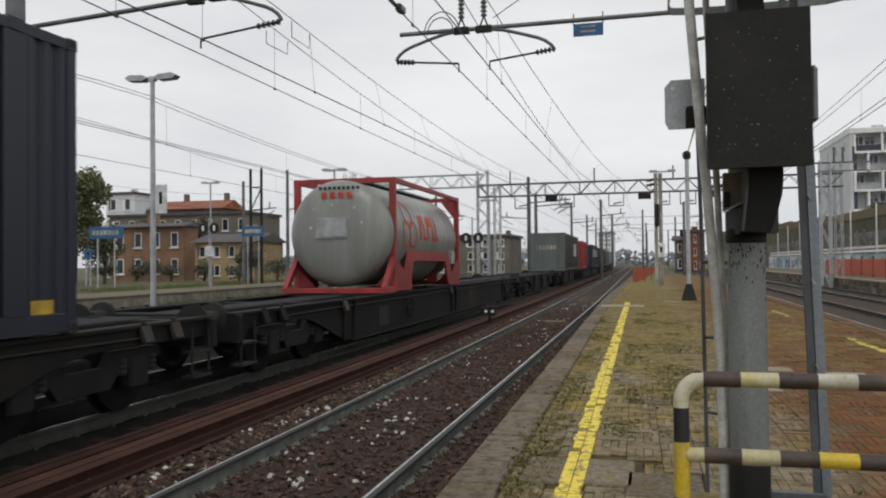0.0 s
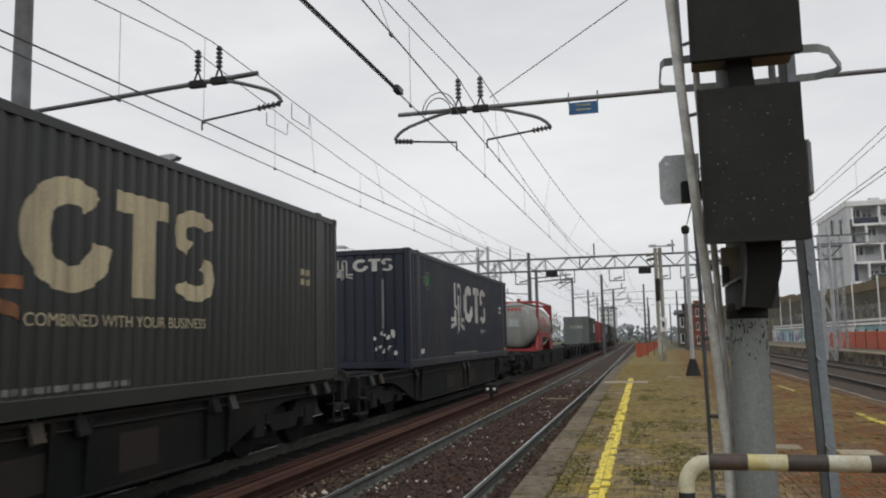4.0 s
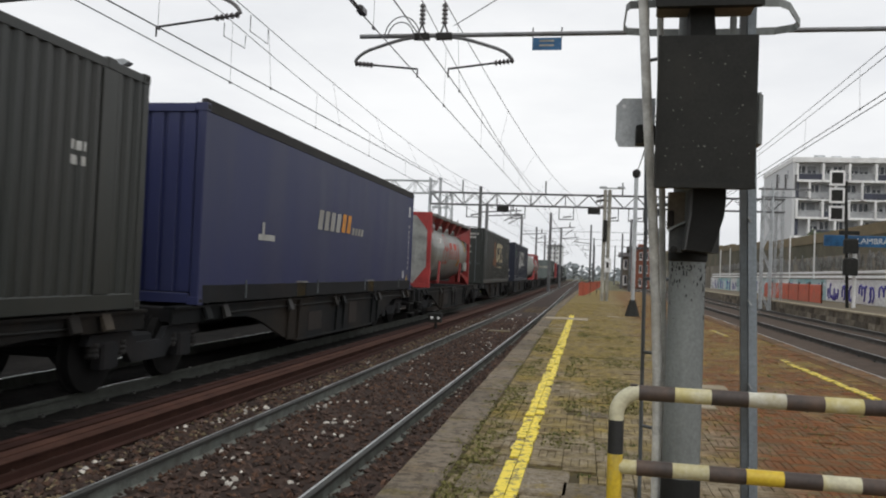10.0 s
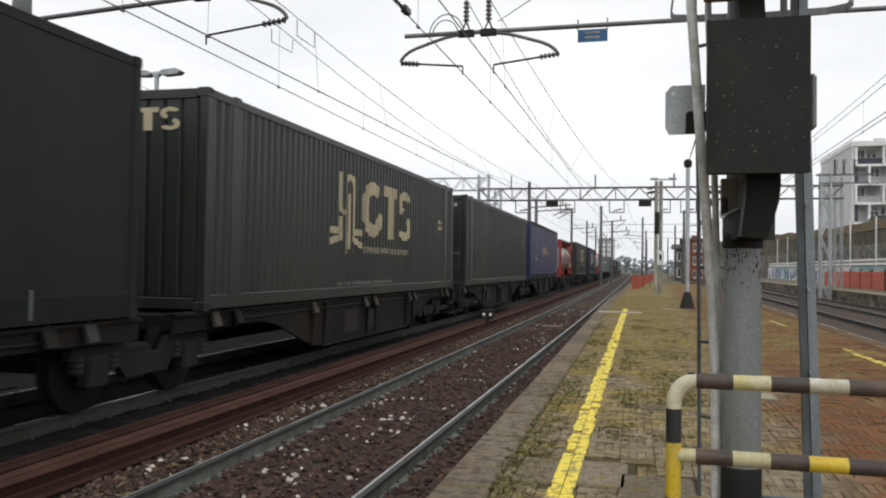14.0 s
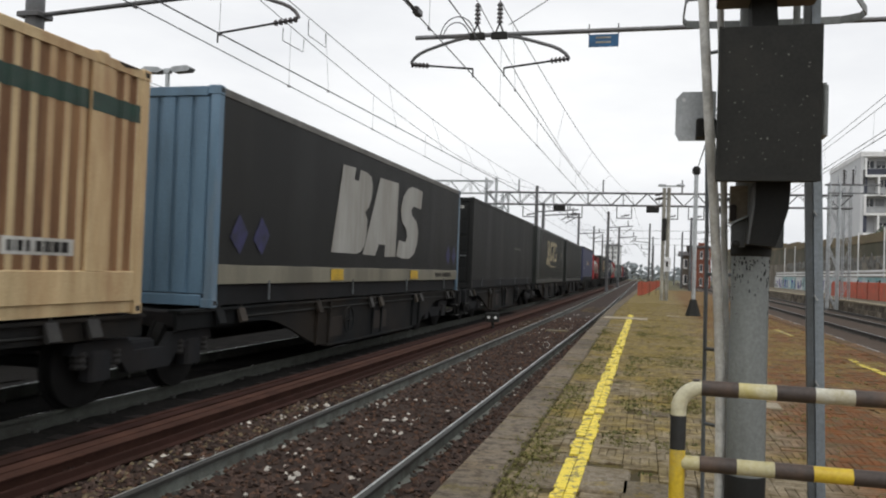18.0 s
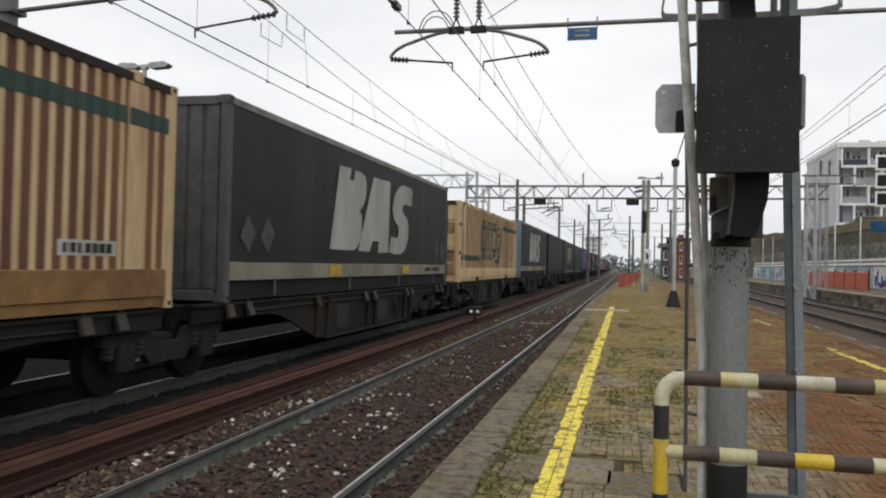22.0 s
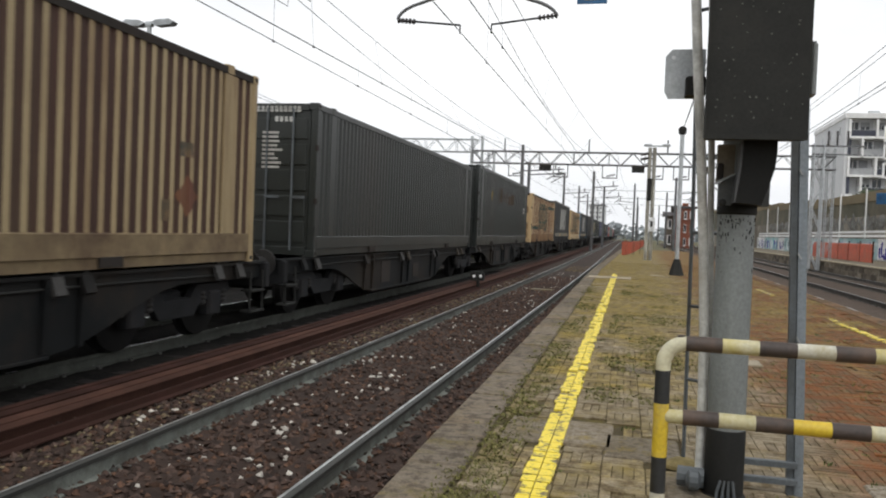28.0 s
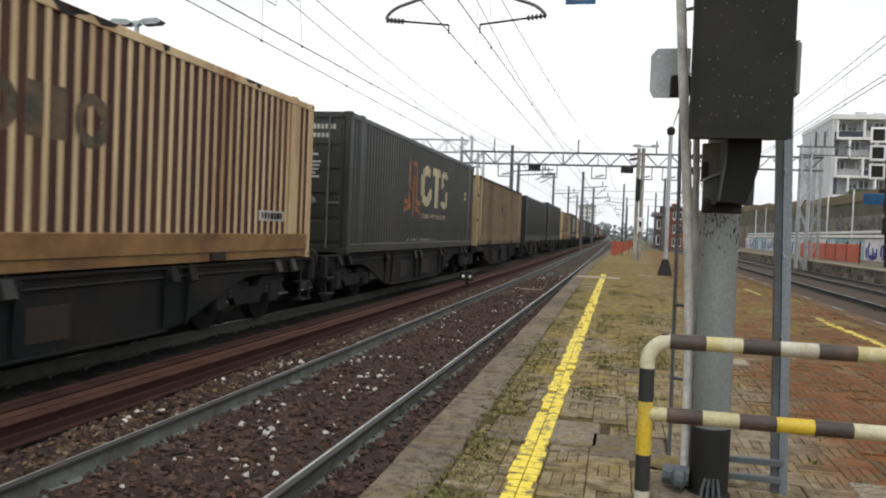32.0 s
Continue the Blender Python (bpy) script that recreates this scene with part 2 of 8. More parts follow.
M = {
    "ballast": blended("ballast_ground", (0.024, 0.0165, 0.0135), (0.058, 0.038, 0.029), 2.2, 0.5, 0.2, fine=28, bump=1.0),
    # ballast at the train: the shade beneath it is painted in as near-black
    "oily": blended("shade_dark_ballast", (0.010, 0.010, 0.0098), (0.024, 0.022, 0.020), 2.5, 0.5, 0.2, fine=28, bump=1.0),
    "ground": blended("trackside_ground", (0.085, 0.07, 0.055), (0.13, 0.13, 0.06), 0.25, 0.5, 0.12, fine=12, bump=0.8),
    "stone_dark": mat("ballast_stone", (0.0676, 0.0442, 0.0351), 0.9, island=True, spread=0.6, scale=14, spec=0.3),
    "stone_rust": mat("rusty_ballast_stone", (0.0925, 0.0513, 0.0338), 0.9, island=True, spread=0.5, scale=14, spec=0.3),
    "stone_tan": mat("tan_ballast_stone", (0.16, 0.125, 0.075), 0.9, island=True, spread=0.5, scale=14, spec=0.3),
    "stone_pale": mat("pale_ballast_stone", (0.55, 0.52, 0.46), 0.85, island=True, spread=0.3, scale=14),
    "paver": blended("mossy_pavers", (0.246, 0.204, 0.138), (0.155, 0.058, 0.018), 0.7, 0.58, 0.16, 0.9, (1.0, 0.8), 60, 0.8, spread=0.20, third=(0.232, 0.172, 0.046), spots=(0.115, 0.084, 0.044), third_scale=1.3, third_at=(0.51, 0.69), along=(4.0, 14.0, -0.01, 0.13)),
    "paver_one": blended("mossy_paver", (0.246, 0.204, 0.138), (0.155, 0.058, 0.018), 0.7, 0.58, 0.16, 0.9, (1.0, 0.8), 60, 0.7, island=False, spread=0.20, third=(0.232, 0.172, 0.046), spots=(0.115, 0.084, 0.044), third_scale=1.3, third_at=(0.51, 0.69), along=(4.0, 14.0, -0.01, 0.13)),
    "joint": blended("mossy_joints", (0.070, 0.055, 0.028), (0.095, 0.042, 0.016), 1.8, 0.58, 0.16, 0.95, (1.25, 0.95), 90, third=(0.115, 0.090, 0.024), third_scale=1.6, third_at=(0.50, 0.66)),
    "kerb": blended("kerb_stone", (0.172, 0.142, 0.108), (0.195, 0.135, 0.070), 1.1, 0.62, 0.14, fine=70, island=False, third=(0.135, 0.108, 0.040), spots=(0.080, 0.065, 0.047)),
    "kerb_brown": blended("orange_brown_kerb_stone", (0.140, 0.092, 0.050), (0.170, 0.078, 0.028), 1.1, 0.5, 0.14, fine=70, island=False, third=(0.135, 0.105, 0.040), spots=(0.065, 0.048, 0.032)),
    "wall_stone": blended("mottled_platform_stone", (0.235, 0.205, 0.160), (0.115, 0.092, 0.066), 2.4, 0.5, 0.10, fine=30, island=False, spread=0.45, spots=(0.085, 0.070, 0.052)),
    "slab": blended("mossy_concrete_slab", (0.238, 0.208, 0.165), (0.165, 0.132, 0.085), 2.0, 0.5, 0.12, fine=60, island=False, third=(0.21, 0.155, 0.04), spots=(0.12, 0.094, 0.06)),
    "pale_stone": blended("pale_worn_paving", (0.36, 0.315, 0.235), (0.25, 0.21, 0.14), 2.0, 0.5, 0.12, fine=60, island=False),
    "concrete": mat("weathered_concrete", (0.34, 0.31, 0.26), 0.9, dirt=(0.14, 0.12, 0.09), dirt_amount=0.45, scale=1.5, fine=30),
    "grimy_concrete": mat("sooty_concrete", (0.075, 0.066, 0.052), 0.9, dirt=(0.03, 0.026, 0.02), dirt_amount=0.5, scale=1.5, fine=30),
    # wall seen below the wagons; the darkness of those gaps is its colour
    "grimy_wall": mat("gap_dark_platform_wall", (0.018, 0.016, 0.014), 0.9, scale=1.5, fine=30, spec=0.2),
    "sleeper": mat("old_sleeper", (0.052, 0.036, 0.026), 0.9, scale=5, dirt=(0.026, 0.02, 0.015)),
    # sleepers below the train, darkened in colour for the shade there
    "oily_sleeper": mat("shade_black_sleeper", (0.012, 0.010, 0.0085), 0.9, scale=5, spec=0.2),
    "oily_rail": mat("grimy_green_grey_rail", (0.062, 0.066, 0.056), 0.85, scale=4, dirt=(0.03, 0.028, 0.023), dirt_amount=0.3, spec=0.3),
    "rail_top": mat("worn_rail_head", (0.52, 0.535, 0.53), 0.34, 0.6, dark=0.7, scale=3, bump=0.05, dirt=(0.16, 0.16, 0.15), dirt_amount=0.3, spec=0.5),
    # dark rail head; the shadow under its overhang is painted in with it
    "rail_head": mat("shade_dark_rail_head", (0.035, 0.036, 0.032), 0.7, 0.0, dark=0.7, scale=4, dirt=(0.04, 0.036, 0.03), dirt_amount=0.35),
    "rail_bright": mat("polished_rail_head", (0.60, 0.61, 0.62), 0.25, 1.0, dark=0.85, scale=3, bump=0.03),
    "dark_rail": mat("brown_grimed_rail_web", (0.085, 0.080, 0.070), 0.8, 0.0, dark=0.65, scale=5, dirt=(0.045, 0.034, 0.026), dirt_amount=0.4, spec=0.25),
    "rail_side": mat("grey_rail_web", (0.190, 0.204, 0.180), 0.75, 0.0, dark=0.65, scale=7, dirt=(0.085, 0.078, 0.064), dirt_amount=0.38, spec=0.3),
    "rust": mat("rusty_steel", (0.050, 0.023, 0.018), 0.95, 0.0, dark=0.6, scale=3, fine=80, dirt=(0.034, 0.017, 0.012), dirt_amount=0.4, spec=0.12),
    # paler copy of the rust: sky light on upturned faces, put into the colour
    "rust_pale": mat("sky_lit_rusty_steel", (0.078, 0.037, 0.026), 0.9, 0.0, dark=0.7, scale=3, fine=80, dirt=(0.05, 0.024, 0.018), dirt_amount=0.35, spec=0.15),
    "clip_grey": mat("grimy_grey_rail_clip", (0.055, 0.055, 0.049), 0.85, 0.0, dark=0.6, scale=9),
    "clip": mat("rail_clip", (0.021, 0.019, 0.017), 0.9, 0.0),
    "under": mat("wagon_grime", (0.0112, 0.0117, 0.0127), 0.9, 0.0, dark=0.5, lift=1.9, scale=1.6, dirt=(0.020, 0.016, 0.014), dirt_amount=0.25, spec=0.3),
    "sill": mat("grimy_wagon_sill", (0.0070, 0.0080, 0.0084), 0.75, 0.0, dark=0.55, lift=1.7, scale=0.8, dirt=(0.028, 0.021, 0.015), dirt_amount=0.30, spec=0.2),
    "flap": mat("worn_grey_bracket", (0.034, 0.032, 0.029), 0.7, dark=0.5, scale=8, dirt=(0.02, 0.018, 0.016), dirt_amount=0.4),
    "wheel": mat("wheel_steel", (0.013, 0.0125, 0.012), 0.8, 0.2, scale=6, spec=0.25),
    "patch": mat("rusty_brown_plate", (0.023, 0.0145, 0.0095), 0.85, scale=4, dirt=(0.016, 0.012, 0.009), dirt_amount=0.5),
    "pale_patch": mat("pale_stencil_plate", (0.060, 0.048, 0.033), 0.85, scale=5, dirt=(0.035, 0.027, 0.021), dirt_amount=0.5),
    "navy": mat("navy_container_paint", (0.014, 0.018, 0.034), 0.5, dark=0.7, scale=0.8, streak=True, dirt=(0.028, 0.03, 0.036), dirt_amount=0.3, spread=0.05),
    "black": mat("black_green_container_paint", (0.0225, 0.0262, 0.0225), 0.42, dark=0.7, scale=0.8, streak=True, dirt=(0.036, 0.034, 0.029), dirt_amount=0.3, spread=0.08),
    "grey": mat("grey_container_paint", (0.0215, 0.0250, 0.0225), 0.40, dark=0.7, scale=0.8, streak=True, dirt=(0.026, 0.025, 0.021), dirt_amount=0.3, spread=0.05),
    "curtain_black": mat("black_curtain_tarpaulin", (0.0076, 0.0082, 0.0079), 0.6, dark=0.75, scale=0.6, streak=True, dirt=(0.020, 0.020, 0.018), dirt_amount=0.25, spread=0.04, bump=0.3, bump_size=0.01, spec=0.3),
    "curtain_blue": mat("blue_curtain_tarpaulin", (0.0142, 0.0198, 0.082), 0.5, dark=0.8, scale=0.6, streak=True, dirt=(0.035, 0.04, 0.085), dirt_amount=0.25, spread=0.03, bump=0.3, bump_size=0.01),
    "curtain_grey": mat("grey_green_tarpaulin", (0.17, 0.20, 0.19), 0.5, scale=0.7, streak=True, dirt=(0.10, 0.11, 0.10)),
    "cream": mat("cream_container_paint", (0.66, 0.50, 0.275), 0.6, dark=0.72, lift=1.12, scale=1.8, streak=True, dirt=(0.30, 0.135, 0.05), dirt_amount=0.3, spread=0.05),
    "rusty_cream": mat("rust_stained_cream_paint", (0.34, 0.22, 0.105), 0.7, dark=0.6, lift=1.3, scale=2.2, dirt=(0.13, 0.06, 0.025), dirt_amount=0.5, spread=0.15),
    "cream_base": mat("rusty_ochre_container_base", (0.3240, 0.1805, 0.0561), 0.7, dark=0.6, lift=1.2, scale=1.6, dirt=(0.12, 0.05, 0.02), dirt_amount=0.5, spread=0.05),
    "cream_dull": mat("dull_tan_container_paint", (0.42, 0.325, 0.175), 0.65, dark=0.7, lift=1.15, scale=1.6, streak=True, dirt=(0.17, 0.10, 0.045), dirt_amount=0.3, spread=0.05),
    # rust-brown hollows, darkened further for the shadow between the ribs
    "brown_stripe": mat("shadowed_brown_corrugation", (0.0562, 0.0180, 0.0122), 0.7, dark=0.7, scale=1.2, streak=True, dirt=(0.15, 0.065, 0.03), dirt_amount=0.22, spread=0.08),
    "tan_stripe": mat("red_brown_corrugation", (0.150, 0.070, 0.032), 0.7, dark=0.65, scale=1.2, streak=True, dirt=(0.36, 0.20, 0.09), dirt_amount=0.3, spread=0.08),
    "dull_stripe": mat("dull_brown_corrugation", (0.066, 0.030, 0.019), 0.7, dark=0.65, scale=1.2, streak=True, dirt=(0.07, 0.045, 0.026), dirt_amount=0.3, spread=0.08),
    "rust_stripe": mat("dark_red_brown_corrugation", (0.135, 0.050, 0.028), 0.7, dark=0.6, scale=1.2, streak=True, dirt=(0.24, 0.12, 0.05), dirt_amount=0.3, spread=0.08),
    "green": mat("dark_green_paint", (0.018, 0.05, 0.036), 0.6, scale=3, dirt=(0.05, 0.06, 0.045), dirt_amount=0.25),
    "faded_green": mat("faded_dark_green_paint", (0.045, 0.05, 0.036), 0.7, scale=5, dirt=(0.20, 0.12, 0.06), dirt_amount=0.45),
    "post_blue": mat("pale_blue_post", (0.11, 0.19, 0.27), 0.55, scale=2, streak=True, dirt=(0.2, 0.22, 0.23), dirt_amount=0.25),
    "lozenge_grey": mat("scuffed_grey_lozenge", (0.075, 0.075, 0.085), 0.65, dark=0.5, scale=8, dirt=(0.03, 0.03, 0.04), dirt_amount=0.45),
    "lozenge_blue": mat("faded_blue_lozenge", (0.034, 0.034, 0.115), 0.65, dark=0.6, scale=9, dirt=(0.015, 0.015, 0.03), dirt_amount=0.4),
    "sill_cream": mat("grimy_cream_side_rail", (0.205, 0.190, 0.142), 0.6, 0.0, dark=0.7, scale=1.2, streak=True, dirt=(0.10, 0.09, 0.065), dirt_amount=0.35),
    "bold_white": mat("dusty_white_lettering", (0.44, 0.44, 0.415), 0.65, dark=0.75, lift=1.12, scale=1.6, streak=True, dirt=(0.22, 0.205, 0.17), dirt_amount=0.5),
    "alu": mat("dull_aluminium", (0.42, 0.41, 0.35), 0.55, 0.05, scale=2, dirt=(0.16, 0.14, 0.11), dirt_amount=0.35),
    "letter_white": mat("white_lettering", (0.60, 0.60, 0.57), 0.6, dark=0.75, lift=1.12, scale=2.2, dirt=(0.34, 0.32, 0.28), dirt_amount=0.42),
    "letter_cream": mat("yellowed_lettering", (0.50, 0.43, 0.28), 0.6, dark=0.8, lift=1.1, scale=4, streak=True, dirt=(0.2, 0.17, 0.11), dirt_amount=0.25),
    "worn_sign": mat("scuffed_hazard_label", (0.36, 0.36, 0.33), 0.7, dark=0.5, scale=16, dirt=(0.06, 0.06, 0.055), dirt_amount=0.55),
    "print_dim": mat("dim_small_print", (0.20, 0.20, 0.18), 0.7, scale=4),
    "letter_gold": mat("faded_orange_lettering", (0.33, 0.13, 0.05), 0.6, scale=4, dirt=(0.12, 0.07, 0.04), dirt_amount=0.4),
    "leaf_green": mat("green_disc_paint", (0.05, 0.17, 0.06), 0.6, scale=4),
    "letter_orange": mat("orange_lettering", (0.62, 0.26, 0.03), 0.6, scale=4),
    "letter_red": mat("red_lettering", (0.50, 0.055, 0.03), 0.6, scale=4, dirt=(0.5, 0.25, 0.2), dirt_amount=0.2),
    "worn_yellow": mat("grimy_yellow_steel", (0.20, 0.13, 0.025), 0.7, dark=0.5, scale=5, dirt=(0.03, 0.025, 0.018), dirt_amount=0.45),
    "yellow_plate": mat("yellow_plate", (0.60, 0.38, 0.02), 0.5, scale=4, dirt=(0.3, 0.2, 0.05)),
    "tank": mat("grey_tank_shell", (0.33, 0.34, 0.315), 0.36, 0.1, dark=0.75, lift=1.1, scale=1.0, streak=True, dirt=(0.15, 0.145, 0.125), dirt_amount=0.4, spread=0.05, bump=0.05),
    "alu_dull": mat("dull_grimy_aluminium", (0.20, 0.195, 0.18), 0.6, 0.05, scale=2, dirt=(0.08, 0.07, 0.06), dirt_amount=0.4),
    "top_tarp": mat("dark_roof_edge", (0.035, 0.033, 0.032), 0.75, scale=2, spec=0.3),
    "tank_plate": mat("galvanised_plate", (0.40, 0.41, 0.38), 0.4, 0.5, scale=3),
    "red": mat("red_frame_paint", (0.33, 0.036, 0.034), 0.5, scale=2, dirt=(0.18, 0.03, 0.025), dirt_amount=0.3),
    "mast": mat("grey_mast_paint", (0.205, 0.220, 0.212), 0.55, 0.05, dark=0.75, scale=2.5, streak=True, dirt=(0.075, 0.08, 0.078), dirt_amount=0.35),
    "mast_dark": mat("bitumen_mast_foot", (0.012, 0.012, 0.011), 0.7, scale=5, spec=0.3),
    "galv": mat("galvanised_steel", (0.42, 0.44, 0.45), 0.45, 0.35, dark=0.8, scale=4, dirt=(0.22, 0.22, 0.21), dirt_amount=0.25),
    "galv_dark": mat("dull_galvanised_angle", (0.115, 0.13, 0.14), 0.6, 0.2, scale=4, dirt=(0.07, 0.07, 0.065)),
    "stile_grey": mat("blue_grey_ladder_steel", (0.2040, 0.2340, 0.2580), 0.6, 0.1, scale=3, streak=True, dirt=(0.09, 0.09, 0.085), dirt_amount=0.3),
    "signal_black": mat("matt_black_signal_board", (0.0226, 0.0229, 0.0209), 0.78, dark=0.7, scale=5, dirt=(0.032, 0.031, 0.027), dirt_amount=0.2, spec=0.25),
    "speck": mat("pale_specks", (0.13, 0.13, 0.115), 0.8),
    "box_wood": mat("weathered_box_side", (0.20, 0.165, 0.12), 0.8, scale=4),
    "steel_dark": mat("dark_bracket_steel", (0.022, 0.022, 0.020), 0.7, 0.1, scale=5, spec=0.3),
    "bracket_black": mat("soot_black_casting", (0.0125, 0.0125, 0.0115), 0.75, 0.0, scale=6, dirt=(0.03, 0.03, 0.027), dirt_amount=0.2, spec=0.25),
    "steel_mid": mat("grey_bracket_steel", (0.075, 0.078, 0.076), 0.65, 0.1, scale=5),
    "rail_yellow": mat("railing_yellow", (0.60, 0.42, 0.03), 0.5, dark=0.85, scale=9, dirt=(0.35, 0.30, 0.16), dirt_amount=0.3),
    "rail_cream": mat("railing_yellowed_white", (0.54, 0.51, 0.36), 0.55, dark=0.85, scale=7, dirt=(0.42, 0.34, 0.06), dirt_amount=0.42),
    "moss_lump": mat("mossy_lump", (0.20, 0.155, 0.06), 0.95, scale=12),
    "worn_orange": mat("worn_orange_print", (0.085, 0.040, 0.014), 0.7, dark=0.4, scale=5, dirt=(0.03, 0.028, 0.02), dirt_amount=0.5),
    "ballast_east": blended("eastern_ballast", (0.034, 0.024, 0.018), (0.076, 0.053, 0.038), 2.2, 0.5, 0.2, fine=28, bump=1.0),
    "conduit": mat("pale_conduit", (0.60, 0.60, 0.57), 0.4, scale=6, dirt=(0.35, 0.34, 0.30), dirt_amount=0.25),
    "dull_low": mat("dull_tan_base", (0.27, 0.20, 0.105), 0.75, dark=0.6, scale=1.6, dirt=(0.09, 0.055, 0.03), dirt_amount=0.5),
    # asphalt coloured near-black to paint in the dark seen under the train
    "sooty": mat("gap_dark_asphalt", (0.020, 0.019, 0.018), 0.9, scale=1.5, dirt=(0.035, 0.032, 0.028), dirt_amount=0.4, spec=0.2),
    "weed": mat("platform_weeds", (0.150, 0.140, 0.040), 0.9, island=True, spread=0.45, bump=0),
    "rail_white": mat("railing_grubby_white", (0.55, 0.54, 0.46), 0.55, dark=0.85, scale=9, dirt=(0.30, 0.24, 0.1), dirt_amount=0.35),
    "rail_dark": mat("railing_dark_brown", (0.058, 0.043, 0.036), 0.6, scale=9, dirt=(0.12, 0.075, 0.05), dirt_amount=0.3),
    "rail_black": mat("railing_black", (0.025, 0.026, 0.026), 0.6, scale=9),
    "wire": mat("overhead_wire", (0.085, 0.085, 0.09), 0.6, 0.2, bump=0),
    "cat_pole": mat("grey_catenary_steel", (0.17, 0.175, 0.18), 0.55, 0.3, scale=2, dirt=(0.10, 0.09, 0.085)),
    "insulator": mat("dark_insulator", (0.035, 0.03, 0.03), 0.35),
    "sign_blue": mat("blue_sign", (0.02, 0.11, 0.25), 0.45, scale=3, bump=0),
    "sign_white": mat("white_sign_face", (0.72, 0.73, 0.73), 0.5, bump=0),
    "orange_net": mat("orange_safety_net", (0.56, 0.10, 0.05), 0.7, scale=3, dirt=(0.40, 0.12, 0.07), dirt_amount=0.45),
    "white_paint": mat("white_house_render", (0.66, 0.67, 0.68), 0.8, dark=0.9, lift=1.05, scale=0.4, fine=20),
    "white_frame": mat("white_balcony_frame", (0.72, 0.72, 0.71), 0.7, dark=0.9, scale=0.5, fine=20),
    "grey_render": mat("grey_house_render", (0.36, 0.37, 0.38), 0.85, scale=0.5, fine=20),
    "dark_cladding": mat("dark_blue_cladding", (0.045, 0.05, 0.075), 0.6, scale=0.6, fine=20),
    "glass": mat("dark_window_glass", (0.03, 0.036, 0.045), 0.12, dark=0.7, scale=0.7, bump=0, spread=0.5),
    "ochre": mat("ochre_house_render", (0.46, 0.34, 0.18), 0.9, scale=0.4, fine=15, dirt=(0.30, 0.23, 0.15), spread=0.1),
    "brick_red": mat("red_brown_house_render", (0.28, 0.10, 0.06), 0.9, scale=0.4, fine=15, dirt=(0.18, 0.07, 0.05), spread=0.1),
    "brick_dull": mat("dull_brick_render", (0.29, 0.17, 0.105), 0.9, scale=0.4, fine=15, dirt=(0.18, 0.12, 0.08), spread=0.1),
    "brown_house": mat("dull_brown_house_render", (0.165, 0.150, 0.120), 0.9, scale=0.4, fine=15, dirt=(0.16, 0.135, 0.11), spread=0.1),
    "roof_tile": mat("dull_red_roof_tiles", (0.30, 0.10, 0.055), 0.9, scale=1, fine=25, dirt=(0.14, 0.07, 0.05)),
    "roof_grey": mat("grey_roof", (0.11, 0.10, 0.10), 0.9, scale=1, fine=25),
    "teal": mat("turquoise_graffiti_wall", (0.18, 0.47, 0.50), 0.8, scale=1.2, dirt=(0.5, 0.55, 0.56), dirt_amount=0.6),
    "violet": mat("violet_graffiti_paint", (0.08, 0.07, 0.33), 0.7, scale=2),
    # stained olive wall, with the shadow area of the slope painted in
    "bank_dark": mat("shadow_dark_olive_wall", (0.145, 0.122, 0.082), 0.95, scale=0.4, fine=9, dirt=(0.06, 0.062, 0.036), dirt_amount=0.5),
    "bank_ochre": mat("ochre_brown_coping", (0.205, 0.155, 0.085), 0.95, scale=0.4, fine=9, dirt=(0.12, 0.10, 0.055), dirt_amount=0.45),
    "tan_wall": mat("tan_bank_wall", (0.165, 0.125, 0.08), 0.95, scale=0.5, fine=12, dirt=(0.10, 0.09, 0.05), dirt_amount=0.5),
    "wall_grey": mat("grey_brown_stained_wall", (0.25, 0.225, 0.18), 0.95, scale=0.5, fine=12, dirt=(0.10, 0.085, 0.06), dirt_amount=0.5),
    "graffiti_grey": mat("dull_white_graffiti", (0.36, 0.36, 0.34), 0.8, scale=2, dirt=(0.14, 0.13, 0.11), dirt_amount=0.5),
    "leaf": mat("olive_leaves", (0.075, 0.095, 0.04), 0.8, island=True, spread=0.5, bump=0),
    # leaves of distant trees, with the haze of the air mixed into the colour
    "leaf_far": mat("haze_paled_far_leaves", (0.24, 0.26, 0.24), 0.9, island=True, spread=0.2, bump=0),
    "leaf_olive": mat("light_olive_leaves", (0.135, 0.145, 0.065), 0.8, island=True, spread=0.5, bump=0),
    "leaf_dull": mat("brownish_leaves", (0.10, 0.10, 0.065), 0.8, island=True, spread=0.4, bump=0),
    "grass": mat("rough_grass", (0.10, 0.12, 0.035), 0.9, island=True, spread=0.4, bump=0),
    "bark": mat("bark", (0.08, 0.065, 0.05), 0.95, scale=8),
    # pale grey-blue: distance haze painted into the base colour of the woods
    "haze_hill": mat("haze_painted_far_woods", (0.30, 0.33, 0.34), 1.0, scale=0.05, fine=1.0, bump=0),
    "white_lamp": mat("white_marker_lens", (0.85, 0.85, 0.83), 0.3, bump=0),
}
# hardly any gloss, so that the painted shade keeps dark at grazing angles
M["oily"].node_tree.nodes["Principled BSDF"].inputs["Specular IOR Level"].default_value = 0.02


